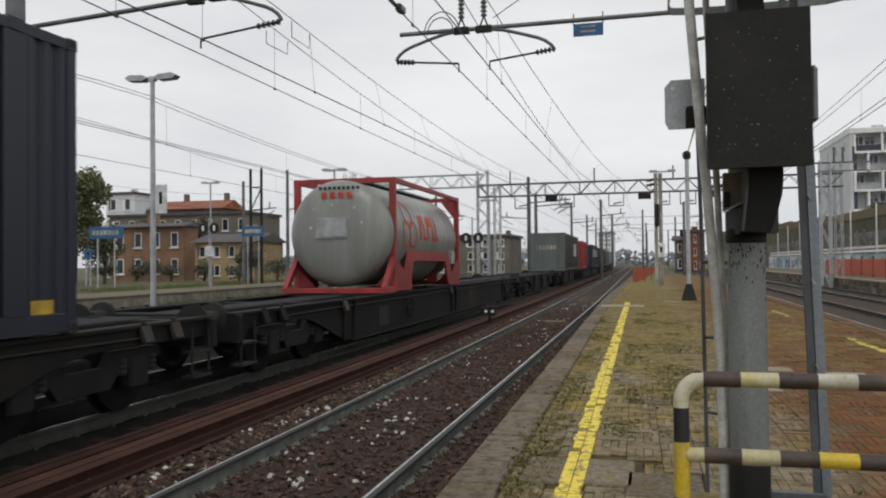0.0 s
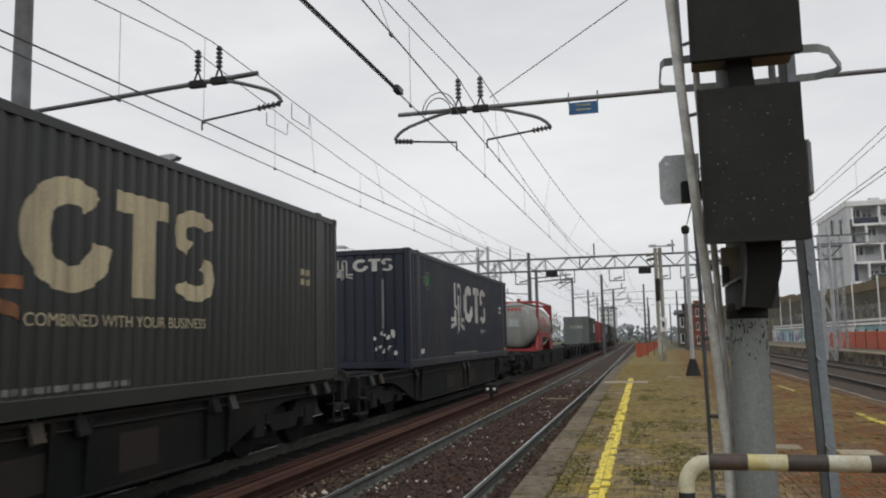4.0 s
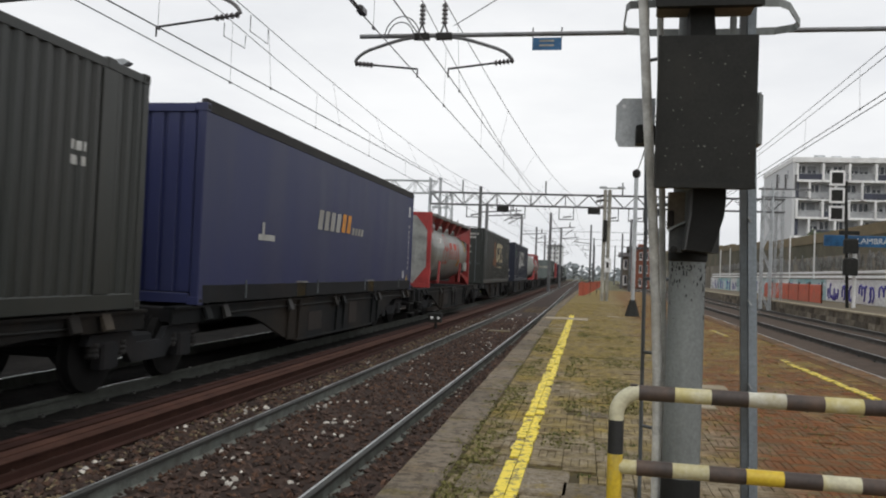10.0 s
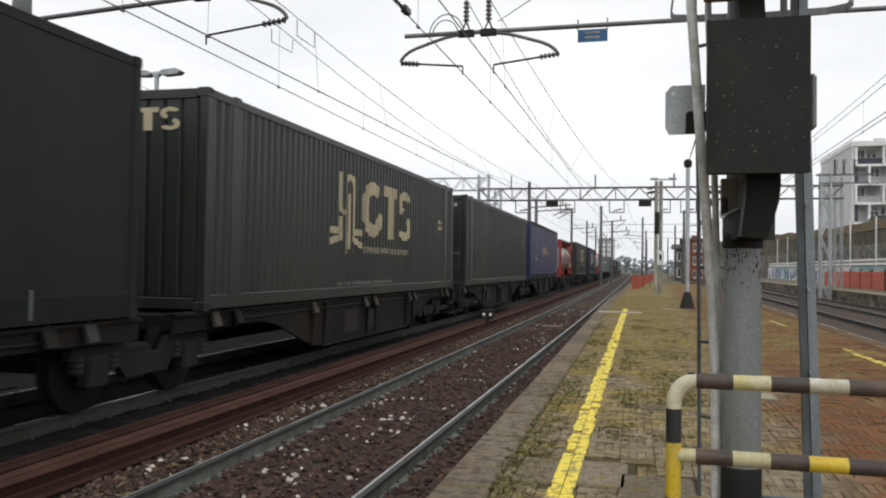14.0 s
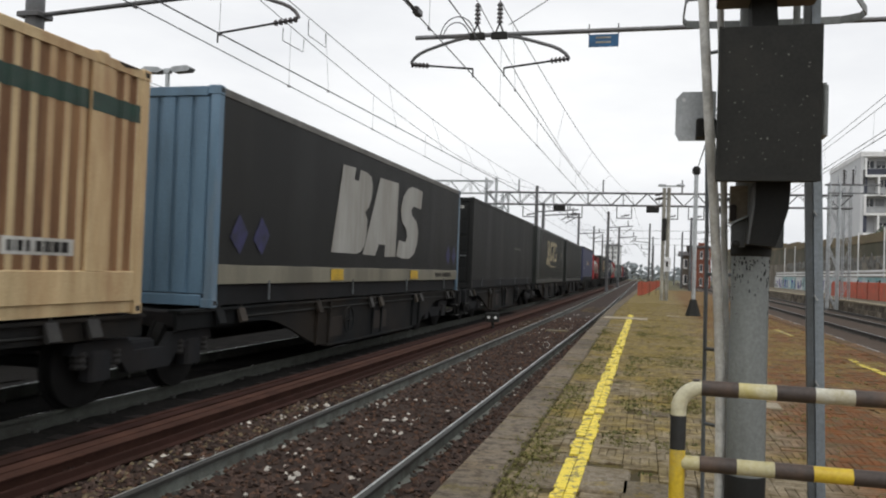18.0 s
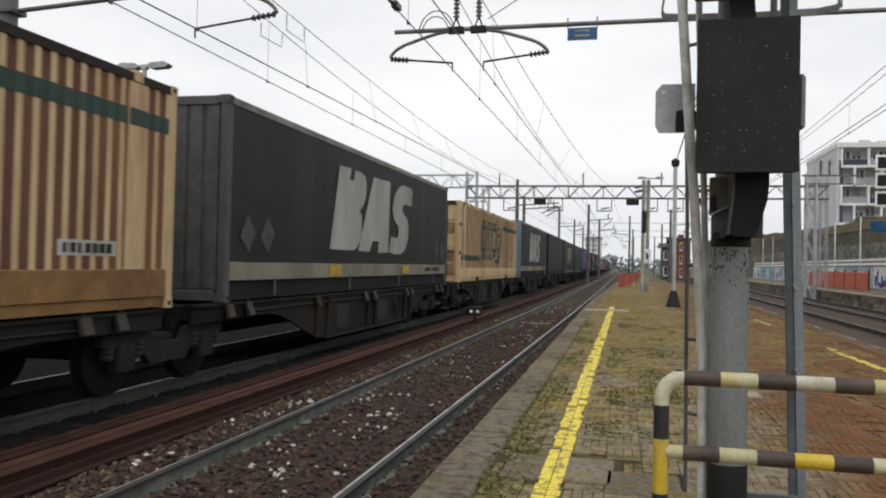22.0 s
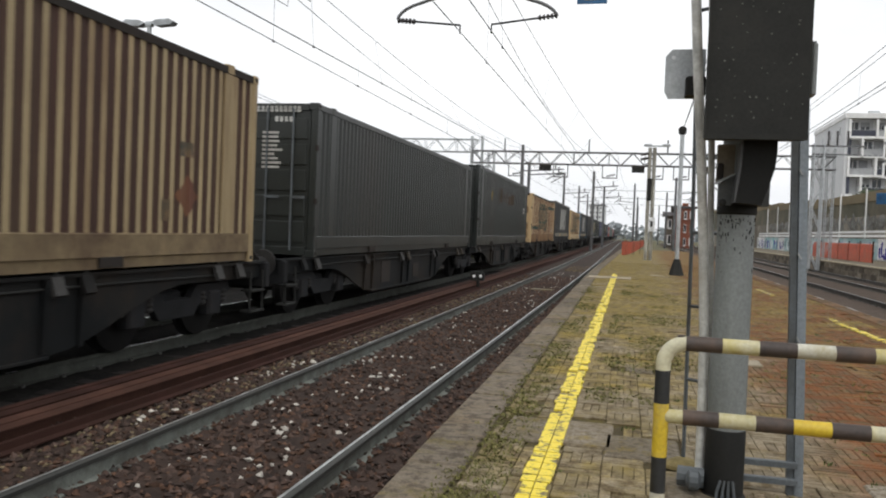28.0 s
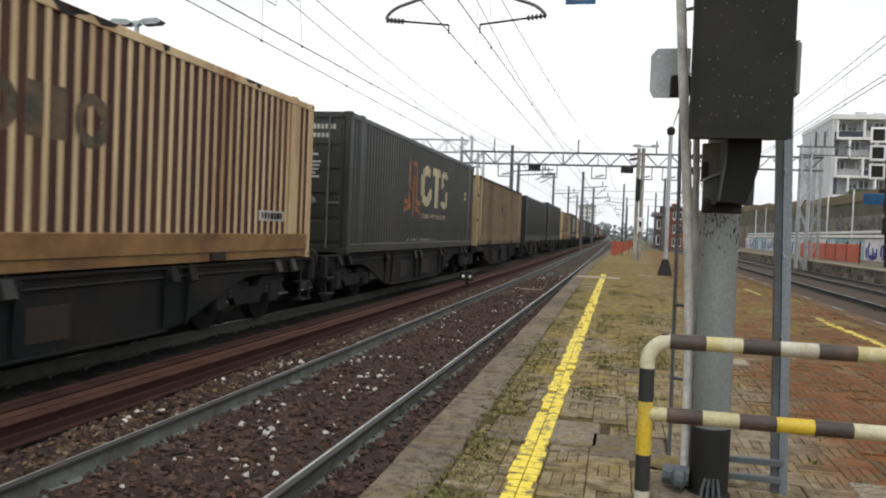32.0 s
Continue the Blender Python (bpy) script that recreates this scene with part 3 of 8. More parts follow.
# ---- mesh helpers ----
class Geo:
    """Collects plain solids into one mesh; each face keeps a slot number."""

    def __init__(self):
        self.v, self.f, self.s = [], [], []

    def add(self, verts, faces, slot=0):
        k = len(self.v)
        self.v += [tuple(p) for p in verts]
        self.f += [tuple(i + k for i in q) for q in faces]
        self.s += [slot] * len(faces)
        return self

    def box(self, x0, x1, y0, y1, z0, z1, slot=0):
        v = [(x0, y0, z0), (x1, y0, z0), (x1, y1, z0), (x0, y1, z0), (x0, y0, z1), (x1, y0, z1), (x1, y1, z1), (x0, y1, z1)]
        return self.add(v, [(0, 3, 2, 1), (4, 5, 6, 7), (0, 1, 5, 4), (1, 2, 6, 5), (2, 3, 7, 6), (3, 0, 4, 7)], slot)

    def block(self, x0, x1, y0, y1, z0, z1, c=0.01, slot=0):
        """A box whose upright and top edges are chamfered by c."""
        v, f = [], []
        for z, e in ((z0, 0), (z1 - c, 0), (z1, c)):
            a, b, p, q = x0 + e, x1 - e, y0 + e, y1 - e
            v += [(a + c, p, z), (b - c, p, z), (b, p + c, z), (b, q - c, z), (b - c, q, z), (a + c, q, z), (a, q - c, z), (a, p + c, z)]
        f.append(tuple(range(7, -1, -1)))
        for k in (0, 8):
            f += [(k + i, k + (i + 1) % 8, k + 8 + (i + 1) % 8, k + 8 + i) for i in range(8)]
        f.append(tuple(range(16, 24)))
        return self.add(v, f, slot)

    def tube(self, a, b, r, n=8, r2=None, slot=0, caps=True):
        a, b = Vector(a), Vector(b)
        d = (b - a).normalized()
        u = d.orthogonal().normalized()
        w = d.cross(u)
        r2 = r if r2 is None else r2
        v = []
        for p, q in ((a, r), (b, r2)):
            v += [p + (u * math.cos(2 * math.pi * i / n) + w * math.sin(2 * math.pi * i / n)) * q for i in range(n)]
        f = [(i, (i + 1) % n, n + (i + 1) % n, n + i) for i in range(n)]
        if caps:
            f += [tuple(range(n - 1, -1, -1)), tuple(range(n, 2 * n))]
        return self.add(v, f, slot)

    def pipe(self, pts, r, n=6, slot=0):
        """A bent tube through the points."""
        pts = [Vector(p) for p in pts]
        v, m = [], len(pts)
        u = None
        for k, p in enumerate(pts):
            d = (pts[min(k + 1, m - 1)] - pts[max(k - 1, 0)]).normalized()
            u = d.orthogonal().normalized() if u is None else (u - d * u.dot(d)).normalized()
            w = d.cross(u)
            v += [p + (u * math.cos(2 * math.pi * i / n) + w * math.sin(2 * math.pi * i / n)) * r for i in range(n)]
        f = [(k * n + i, k * n + (i + 1) % n, (k + 1) * n + (i + 1) % n, (k + 1) * n + i) for k in range(m - 1) for i in range(n)]
        f += [tuple(range(n - 1, -1, -1)), tuple(range((m - 1) * n, m * n))]
        return self.add(v, f, slot)

    def prism(self, poly, axis, a, b, slot=0):
        """A flat outline in the two other axes, drawn out along axis from a to b."""
        def at(p, q):
            return {"x": (q, p[0], p[1]), "y": (p[0], q, p[1]), "z": (p[0], p[1], q)}[axis]
        n = len(poly)
        v = [at(p, a) for p in poly] + [at(p, b) for p in poly]
        f = [(i, (i + 1) % n, n + (i + 1) % n, n + i) for i in range(n)] + [tuple(range(n - 1, -1, -1)), tuple(range(n, 2 * n))]
        return self.add(v, f, slot)

    def lathe(self, profile, base, axis="z", n=16, slot=0):
        """A profile of (radius, height) turned about an axis through base."""
        v = []
        for r, h in profile:
            for i in range(n):
                c, s = r * math.cos(2 * math.pi * i / n), r * math.sin(2 * math.pi * i / n)
                o = {"z": (c, s, h), "y": (c, h, s), "x": (h, c, s)}[axis]
                v.append((base[0] + o[0], base[1] + o[1], base[2] + o[2]))
        m = len(profile)
        f = [(k * n + i, k * n + (i + 1) % n, (k + 1) * n + (i + 1) % n, (k + 1) * n + i) for k in range(m - 1) for i in range(n)]
        f += [tuple(range(n - 1, -1, -1)), tuple(range((m - 1) * n, m * n))]
        return self.add(v, f, slot)

    def mesh(self, name, mats, smooth=False, weld=0.0):
        me = bpy.data.meshes.new(name)
        me.from_pydata(self.v, [], self.f)
        for m in mats if isinstance(mats, (list, tuple)) else [mats]:
            me.materials.append(M[m])
        if any(self.s):
            me.polygons.foreach_set("material_index", self.s)
        bm = bmesh.new()
        bm.from_mesh(me)
        if weld:
            bmesh.ops.remove_doubles(bm, verts=bm.verts, dist=weld)
        bmesh.ops.recalc_face_normals(bm, faces=bm.faces)
        bm.to_mesh(me)
        bm.free()
        if smooth:
            me.shade_smooth()
            me.set_sharp_from_angle(angle=radians(40))
        me.update()
        return me


def thing(name, at=(0, 0, 0), label="", category="", group="", kind=""):
    ob = new(name)
    ob.empty_display_size = 0.2
    ob.location = at
    return tagged(ob, label, category, group, kind)


def part(name, geo, mats, parent, label="", smooth=False, at=None, kind=""):
    ob = new(name, geo if isinstance(geo, bpy.types.Mesh) else geo.mesh(name, mats, smooth))
    ob.parent = parent
    if at is not None:
        ob.location = at
    return tagged(ob, label, kind=kind)


def solo(name, geo, mats, label="", category="", group="", kind="", smooth=False, at=(0, 0, 0)):
    ob = new(name, geo.mesh(name, mats, smooth))
    ob.location = at
    return tagged(ob, label, category, group, kind)


RAIL_Z = -0.30
BED_Z = -0.50
NEAR_TRACK, TRAIN_TRACK, EAST_TRACK, FAR_EAST_TRACK = -2.583, -6.55, 6.05, 9.55
PLATFORM_W, PLATFORM_E, EAST_EDGE = -1.05, 4.35, 11.05
END_Y = 78.0


def edge(y):
    """The western edge of the platform, which runs slightly towards the track."""
    return PLATFORM_W - 0.018 * (min(max(y, -6.0), 30.0) - 2.0)


def bend(y):
    """How far the western tracks have borne to the left by y: a slight lean, then a gentle curve, then straight."""
    y = max(y, -10.0)
    if y <= 25:
        return -0.006 * (y - 5)
    if y <= 45:
        return -0.12 - 0.006 * (y - 25) - 0.0002 * (y - 25) ** 2
    return -0.32 - 0.014 * (y - 45)


# ---- setting ----
g = Geo()
g.add([(-900, -300, BED_Z - 0.06), (900, -300, BED_Z - 0.06), (900, 1500, BED_Z - 0.06), (-900, 1500, BED_Z - 0.06)], [(0, 1, 2, 3)])
solo("ground", g, "ground", "brown trackside ground with weeds reaching the horizon", "ground", kind="structure")


def ballast_bed(name, x0, x1, y0, y1, step, amp, material="ballast", label="rust-brown stone ballast between the tracks"):
    """A lumpy sheet of ballast between the rails."""
    nx, ny = max(2, int((x1 - x0) / step)), max(2, int((y1 - y0) / (step * 1.6)))
    g = Geo()
    v = []
    for j in range(ny + 1):
        for i in range(nx + 1):
            x, y = x0 + (x1 - x0) * i / nx, y0 + (y1 - y0) * j / ny
            edge = min(1.0, min(i, nx - i) / 3)
            v.append((x, y, BED_Z + (0.05 * edge + amp * noise.noise((x * 7, y * 7, 0)) + amp * 0.6 * noise.noise((x * 19, y * 19, 3)))))
    f = [(j * (nx + 1) + i, j * (nx + 1) + i + 1, (j + 1) * (nx + 1) + i + 1, (j + 1) * (nx + 1) + i) for j in range(ny) for i in range(nx)]
    g.add(v, f)
    return solo(name, g, material, label, "ballast", kind="structure", smooth=True)


ballast_bed("ballast_near", -5.2, PLATFORM_W, -6, 34, 0.09, 0.028)
# this bed is coloured dark in place of the shade under the wagons
ballast_bed("ballast_train", -8.6, -5.2, -6, 34, 0.16, 0.028, "oily", "ballast under the freight train, with the shade put into its dark colour")
ballast_bed("ballast_far", -8.6, PLATFORM_W, 34, 260, 0.5, 0.02)
ballast_bed("ballast_east", PLATFORM_E, EAST_EDGE, -6, 200, 0.35, 0.03, "ballast_east")
ballast_bed("ballast_west", -24, -10.2, -10, 200, 0.5, 0.03)
# same shade-dark colour, for the strip seen through below the wagons
ballast_bed("ballast_beside", -10.2, -8.6, -10, 200, 0.4, 0.03, "oily", "ballast beside the low platform, with the train's shade put into its dark colour")


def stones(name, count, box, size, material, label, seed, clump=0.0):
    """Loose ballast stones, half sunk in the bed."""
    rnd = random.Random(seed)
    g = Geo()
    base = [(1, 0, 0), (-1, 0, 0), (0, 1, 0), (0, -1, 0), (0, 0, 1), (0, 0, -1)]
    tri = [(4, 0, 2), (4, 2, 1), (4, 1, 3), (4, 3, 0), (5, 2, 0), (5, 1, 2), (5, 3, 1), (5, 0, 3)]
    x = y = 0.0
    for k in range(count):
        if not clump or k % 4 == 0:
            y = box[2] + (box[3] - box[2]) * rnd.random() ** 1.6
            x = rnd.uniform(box[0], box[1])
        else:
            x, y = min(box[1], max(box[0], x + rnd.gauss(0, clump))), y + rnd.gauss(0, clump * 1.3)
        s = size * rnd.uniform(0.55, 1.3)
        turn = Euler((rnd.uniform(-0.5, 0.5), rnd.uniform(-0.5, 0.5), rnd.uniform(0, 6.3))).to_matrix()
        k = Vector((rnd.uniform(0.8, 1.4), rnd.uniform(0.6, 1.0), rnd.uniform(0.5, 0.9))) * s
        g.add([turn @ Vector((p[0] * k[0] * rnd.uniform(0.75, 1.2), p[1] * k[1] * rnd.uniform(0.75, 1.2), p[2] * k[2])) + Vector((x, y, BED_Z + 0.058)) for p in base], tri)
    return solo(name, g, material, label, "ballast", kind="stuff")


stones("ballast_stones", 13000, (-5.1, PLATFORM_W - 0.03, 1.5, 30), 0.038, "stone_dark", "loose dark brown ballast stones between the rails", 3)
stones("rusty_ballast_stones", 8000, (-5.0, PLATFORM_W - 0.03, 1.5, 32), 0.032, "stone_rust", "rust-stained ballast stones between the rails", 4)
stones("tan_ballast_stones", 1300, (-4.25, -3.45, 1.5, 30), 0.030, "stone_tan", "tan ballast stones beside the rusty rails", 6)
stones("pale_ballast_stones", 480, (-4.15, -1.75, 2.5, 36), 0.031, "stone_pale", "scattered pale ballast stones between the rails", 5, 0.16)


RAIL_PROFILE = [(-0.0625, -0.160), (0.0625, -0.160), (0.0625, -0.148), (0.010, -0.130), (0.008, -0.042), (0.035, -0.034), (0.036, -0.006), (0.028, 0),
                (-0.006, 0.0005), (-0.028, 0), (-0.036, -0.006), (-0.035, -0.034), (-0.008, -0.042), (-0.010, -0.130), (-0.0625, -0.148)]


def rail(parent, x, y0, y1, sides="rail_side", top="rail_top", z=0.0, name="rail", head=None, lean=0, curved=True):
    """One rail; lean turns it about its length, for rails that lie on their side or upside down."""
    g = Geo()
    n = len(RAIL_PROFILE)
    c, d = math.cos(radians(lean)), math.sin(radians(lean))
    ys = [y0] + ([y for y in (25, 29, 33, 37, 41, 45) if y0 < y < y1] if curved else []) + [y1]
    v = [(x + (bend(y) if curved else 0.0) + a * c - (b + 0.08) * d, y, z - 0.08 + a * d + (b + 0.08) * c) for y in ys for a, b in RAIL_PROFILE]
    f, g.s = [], []
    # slot 2: head sides and underside, where the overhang's shadow is put in as colour
    slots = [1 if i == 8 else 2 if i in (4, 5, 6, 7, 9, 10, 11) else 0 for i in range(n)]
    for k in range(len(ys) - 1):
        f += [(k * n + i, k * n + (i + 1) % n, (k + 1) * n + (i + 1) % n, (k + 1) * n + i) for i in range(n)]
    ends = len(ys) - 1
    g.add(v, f + [tuple(range(n)), tuple(range(ends * n, ends * n + n))])
    g.s = slots * ends + [0, 0]
    return part(name, g, [sides, top, head or sides], parent)


def track(name, x, y0, y1, near, label, top="rail_top", sides="rail_side", wood="sleeper"):
    """Two rails on sleepers; clips on the stretch that the camera stands beside."""
    t = thing(name, (x, 0, RAIL_Z), label, "railway track", kind="structure")
    for s in (-0.7525, 0.7525):
        rail(t, s, y0, y1, sides, top, head="rail_head" if top == "rail_top" else None, curved=x < 0)
    off = bend if x < 0 else lambda y: 0.0
    one = Geo().block(-1.25, 1.25, -0.12, 0.12, -0.30, -0.165, 0.02).mesh("sleeper", wood)
    y, k = y0 + 0.3, 0
    many = Geo()
    while y < min(y1, 160):
        if near[0] < y < near[1]:
            part("sleeper", one, None, t, at=(off(y), y, 0))
        else:
            many.box(off(y) - 1.25, off(y) + 1.25, y - 0.12, y + 0.12, -0.30, -0.168)
        y += 0.60
    part("far_sleepers", many, wood, t, kind="stuff")
    clip = Geo()
    for q in (-1, 1):
        clip.block(min(q * 0.020, q * 0.078), max(q * 0.020, q * 0.078), -0.030, 0.030, -0.158, -0.122, 0.010)
        clip.tube((q * 0.070, 0, -0.165), (q * 0.070, 0, -0.112), 0.012, 6)
    cm = clip.mesh("clip", "clip_grey")
    y = y0 + 0.3
    while y < near[1]:
        if y > near[0]:
            for s in (-0.7525, 0.7525):
                part("clip", cm, None, t, at=(s + off(y), y, 0))
        y += 0.60
    return t


track("track_near", NEAR_TRACK, -6, 300, (2.0, 36), "railway track with worn silvery rails beside the platform")
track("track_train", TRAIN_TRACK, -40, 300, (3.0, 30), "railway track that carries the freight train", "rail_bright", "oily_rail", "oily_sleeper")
track("track_east", EAST_TRACK, -4, 220, (8, 40), "railway track east of the platform", sides="dark_rail")
track("track_far_east", FAR_EAST_TRACK, -4, 220, (20, 21), "railway track beside the opposite platform", sides="dark_rail")
track("track_west", -14.2, -10, 220, (30, 31), "railway track behind the freight train")
track("track_far_west", -18.4, -10, 220, (30, 31), "rusty railway track by the western platforms")

spare = thing("spare_rails", (-4.53, 0, -0.33), "rusty spare rails lying beside the track", "rail")
# the middle rails take the paler, sky-lit rust colour
for k, (x, z, paint, lean) in enumerate(((-0.29, 0.035, "rust", 0), (-0.195, 0.02, "rust", 180), (-0.045, 0.012, "rust_pale", 180), (0.085, 0.004, "rust_pale", 180), (0.235, -0.022, "rust", 96), (0.33, -0.085, "rust", 180))):
    rail(spare, x, -4, 120 - k, paint, paint, name="rusty_rail", z=z, lean=lean)


# ---- platform ----
plat = thing("platform", (0, 0, 0), "island platform paved in mossy brown and reddish pavers", "platform", kind="structure")
outline = [(edge(-6) + 0.06, -6), (PLATFORM_E - 0.06, -6), (PLATFORM_E - 0.06, END_Y), (edge(30) + 0.06, END_Y), (edge(30) + 0.06, 30)]
part("platform_core", Geo().prism(outline, "z", BED_Z - 0.1, -0.016), ["joint"], plat)
for west in (True, False):
    one = Geo().block(0.0, 0.325, 0.006, 0.994, -0.20, 0.0, 0.014).mesh("kerb_stone", "kerb" if west else "kerb_brown")
    for k in range(-5, 60):
        x = edge(k - 1.0) if west else PLATFORM_E - 0.34
        stone = part("kerb_stone", one, None, plat, at=(x + 0.004 * ((k * 5) % 3 - 1), k - 1.0, 0.004 * ((k * 7) % 3 - 1)))
        if west and k < 31:
            stone.rotation_euler = (0, 0, 0.018)
    x0 = edge(60) if west else PLATFORM_E - 0.34
    part("kerb_run", Geo().box(x0, x0 + 0.34, 59, END_Y, -0.20, 0.0), "kerb" if west else "kerb_brown", plat)
wall = [(edge(-6) + 0.02, -6), (edge(-6) + 0.30, -6), (edge(30) + 0.30, 30), (edge(30) + 0.30, END_Y), (edge(30) + 0.02, END_Y), (edge(30) + 0.02, 30)]
part("platform_wall", Geo().prism(wall, "z", BED_Z - 0.08, -0.202), "grimy_concrete", plat)
part("platform_wall", Geo().box(PLATFORM_E - 0.32, PLATFORM_E - 0.02, -6, END_Y, BED_Z - 0.08, -0.202), "concrete", plat)

SLABS = [(x, 4.70, 0.35, 0.64) for x in (-0.69, -0.33)] + [(-0.035, 4.50, 0.46, 0.54), (0.04, 7.62, 0.27, 0.24)]
LEFT, RIGHT = PLATFORM_W + 0.352, PLATFORM_E - 0.35


def pavers():
    """Narrow pavers laid in fours, the fours turned a quarter from one to the next."""
    rnd = random.Random(11)
    lying = Geo().block(-0.115, 0.115, -0.0280, 0.0280, -0.05, 0.0, 0.004).mesh("paver", "paver_one")
    standing = Geo().block(-0.0280, 0.0280, -0.1165, 0.1165, -0.05, 0.0, 0.004).mesh("paver", "paver_one")
    rest, count = Geo(), 0
    south = 2.2 - 16 * 0.236
    ny = int((40 - 2.2) / 0.236) + 16
    nx = int((RIGHT - LEFT) / 0.236) + 3
    for j in range(ny):
        for i in range(nx):
            cy = south + 0.118 + j * 0.236
            cx = LEFT + 0.118 + i * 0.236 + edge(cy) - PLATFORM_W
            if cx + 0.115 > RIGHT:
                continue
            flat = (i + j) % 2 == 0
            sunk = 0.010 * noise.noise((cx * 0.9, cy * 0.9, 4))
            for s in (-0.0885, -0.0295, 0.0295, 0.0885):
                x, y = (cx, cy + s) if flat else (cx + s, cy)
                hx, hy = (0.10, 0.026) if flat else (0.026, 0.10)
                if any(x + hx > sx and x - hx < sx + w and y + hy > sy and y - hy < sy + d for sx, sy, w, d in SLABS):
                    continue
                z = rnd.uniform(-0.003, 0.001) + sunk - (0.012 if rnd.random() < 0.03 else 0.0)
                if 3.7 < y < 5.8 and -0.75 < x < 1.0 and count < 300:
                    part("paver", lying if flat else standing, None, plat, at=(x, y, z))
                    count += 1
                else:
                    h, w = (0.1165, 0.0280) if flat else (0.0280, 0.1165)
                    if y < 9:
                        rest.block(x - h, x + h, y - w, y + w, -0.05, z, 0.005)
                    else:
                        rest.box(x - h, x + h, y - w, y + w, -0.05, z)
    rest.box(LEFT - 0.50, RIGHT, south + ny * 0.236, END_Y, -0.05, -0.004)
    rest.box(LEFT + 0.07, RIGHT, -6, south, -0.05, -0.004)
    part("pavers", rest, "paver", plat, kind="stuff")
    for sx, sy, w, d in SLABS:
        part("slab", Geo().block(sx, sx + w - 0.012, sy, sy + d, -0.05, 0.004, 0.012), "slab", plat)


solo("cover_slab", Geo().block(0.30, 0.56, 3.62, 4.24, -0.02, 0.020, 0.014), "slab", "cracked concrete cover slab beside the signal mast", "cover")


def painted_line(name, x0, x1, y0, y1, label, whole=0.45, drift=0.0):
    """A worn yellow line: paint that is left on most pavers and gone from others."""
    m = bpy.data.materials.new(name + "_paint")
    m.use_nodes = True
    n, l = m.node_tree.nodes, m.node_tree.links
    b = n["Principled BSDF"]
    geo = n.new("ShaderNodeNewGeometry")
    no = n.new("ShaderNodeTexNoise")
    no.inputs["Scale"].default_value, no.inputs["Detail"].default_value, no.inputs["Roughness"].default_value = 13, 8, 0.74
    l.new(geo.outputs["Position"], no.inputs["Vector"])
    ramp = n.new("ShaderNodeValToRGB")
    ramp.color_ramp.elements[0].position, ramp.color_ramp.elements[1].position = whole - 0.06, whole + 0.02
    ramp.color_ramp.elements[0].color, ramp.color_ramp.elements[1].color = (0.15, 0.118, 0.05, 1), (0.82, 0.645, 0.05, 1)
    l.new(no.outputs["Fac"], ramp.inputs[0])
    l.new(ramp.outputs[0], b.inputs["Base Color"])
    b.inputs["Roughness"].default_value = 0.6
    M[name] = m
    g = Geo()
    rnd = random.Random(7)
    y = y0
    while y < y1:
        d = 0.118
        slab = any(sy - 0.06 < y < sy + sd - 0.06 and sx < x0 + 0.05 < sx + sw for sx, sy, sw, sd in SLABS)
        gap = 0.0 if slab else 0.005
        kept = 1.0 if slab else 0.965 if y < 7 else 0.92 if y < 13 else 0.85
        for i in range(2):
            if rnd.random() < kept:
                w = (x1 - x0) / 2
                a = drift * (y - y0)
                out = [0.0, 0.0] if slab else [rnd.uniform(-0.014, 0.012), rnd.uniform(-0.012, 0.014)]
                g.box(x0 + i * w + a + (out[0] if i == 0 else 0.003), x0 + (i + 1) * w + a + (out[1] if i else -0.003), y + gap, y + d - gap * rnd.uniform(0.4, 2.4), -0.01, 0.0095)
        y += d
    return solo(name, g, name, label, "painted line", kind="structure")


painted_line("yellow_line_west", -0.359, -0.212, -1.576, 27.2, "worn yellow safety line painted along the platform", 0.465, -0.0117)
for y0, y1, left, worn in ((10.2, 14.05, 0.06, 0.50), (14.35, 14.8, -0.02, 0.53), (20.4, 22.6, -0.12, 0.56)):
    painted_line("yellow_dash", 3.33 + left, 3.45 + left, y0, y1, "faded yellow dash of the safety line on reddish pavers", worn, -0.03)
solo("old_plank", Geo().block(-2.98, -2.34, 23.75, 24.15, -0.47, -0.40, 0.01), "slab", "short grey plank lying between the rails", "plank")
solo("pale_paving", Geo().block(1.35, 2.1, 3.9, 4.45, -0.02, 0.010, 0.01), "slab", "pale concrete slab set in the platform paving", "paving", kind="structure")
stones("crossing_stones", 160, (-3.2, -1.95, 37, 43), 0.045, "stone_tan", "pale stones heaped between the rails", 12)
for y in (19.95, 24.3):
    solo("white_mark", Geo().box(edge(y) + 0.10, -0.52 if y < 20 else -0.08, y, y + (0.16 if y < 20 else 1.0), -0.01, 0.012), "pale_stone", "pale strip of paving across the platform", "paving", kind="structure")
for x, y in ((1.0, 8.6), (2.1, 9.8), (1.35, 10.2), (0.5, 27.4)):
    solo("drain_cover", Geo().block(x, x + 0.42, y, y + 0.36, -0.02, 0.012, 0.01), "pale_stone", "pale concrete cover set in the pavers", "cover")


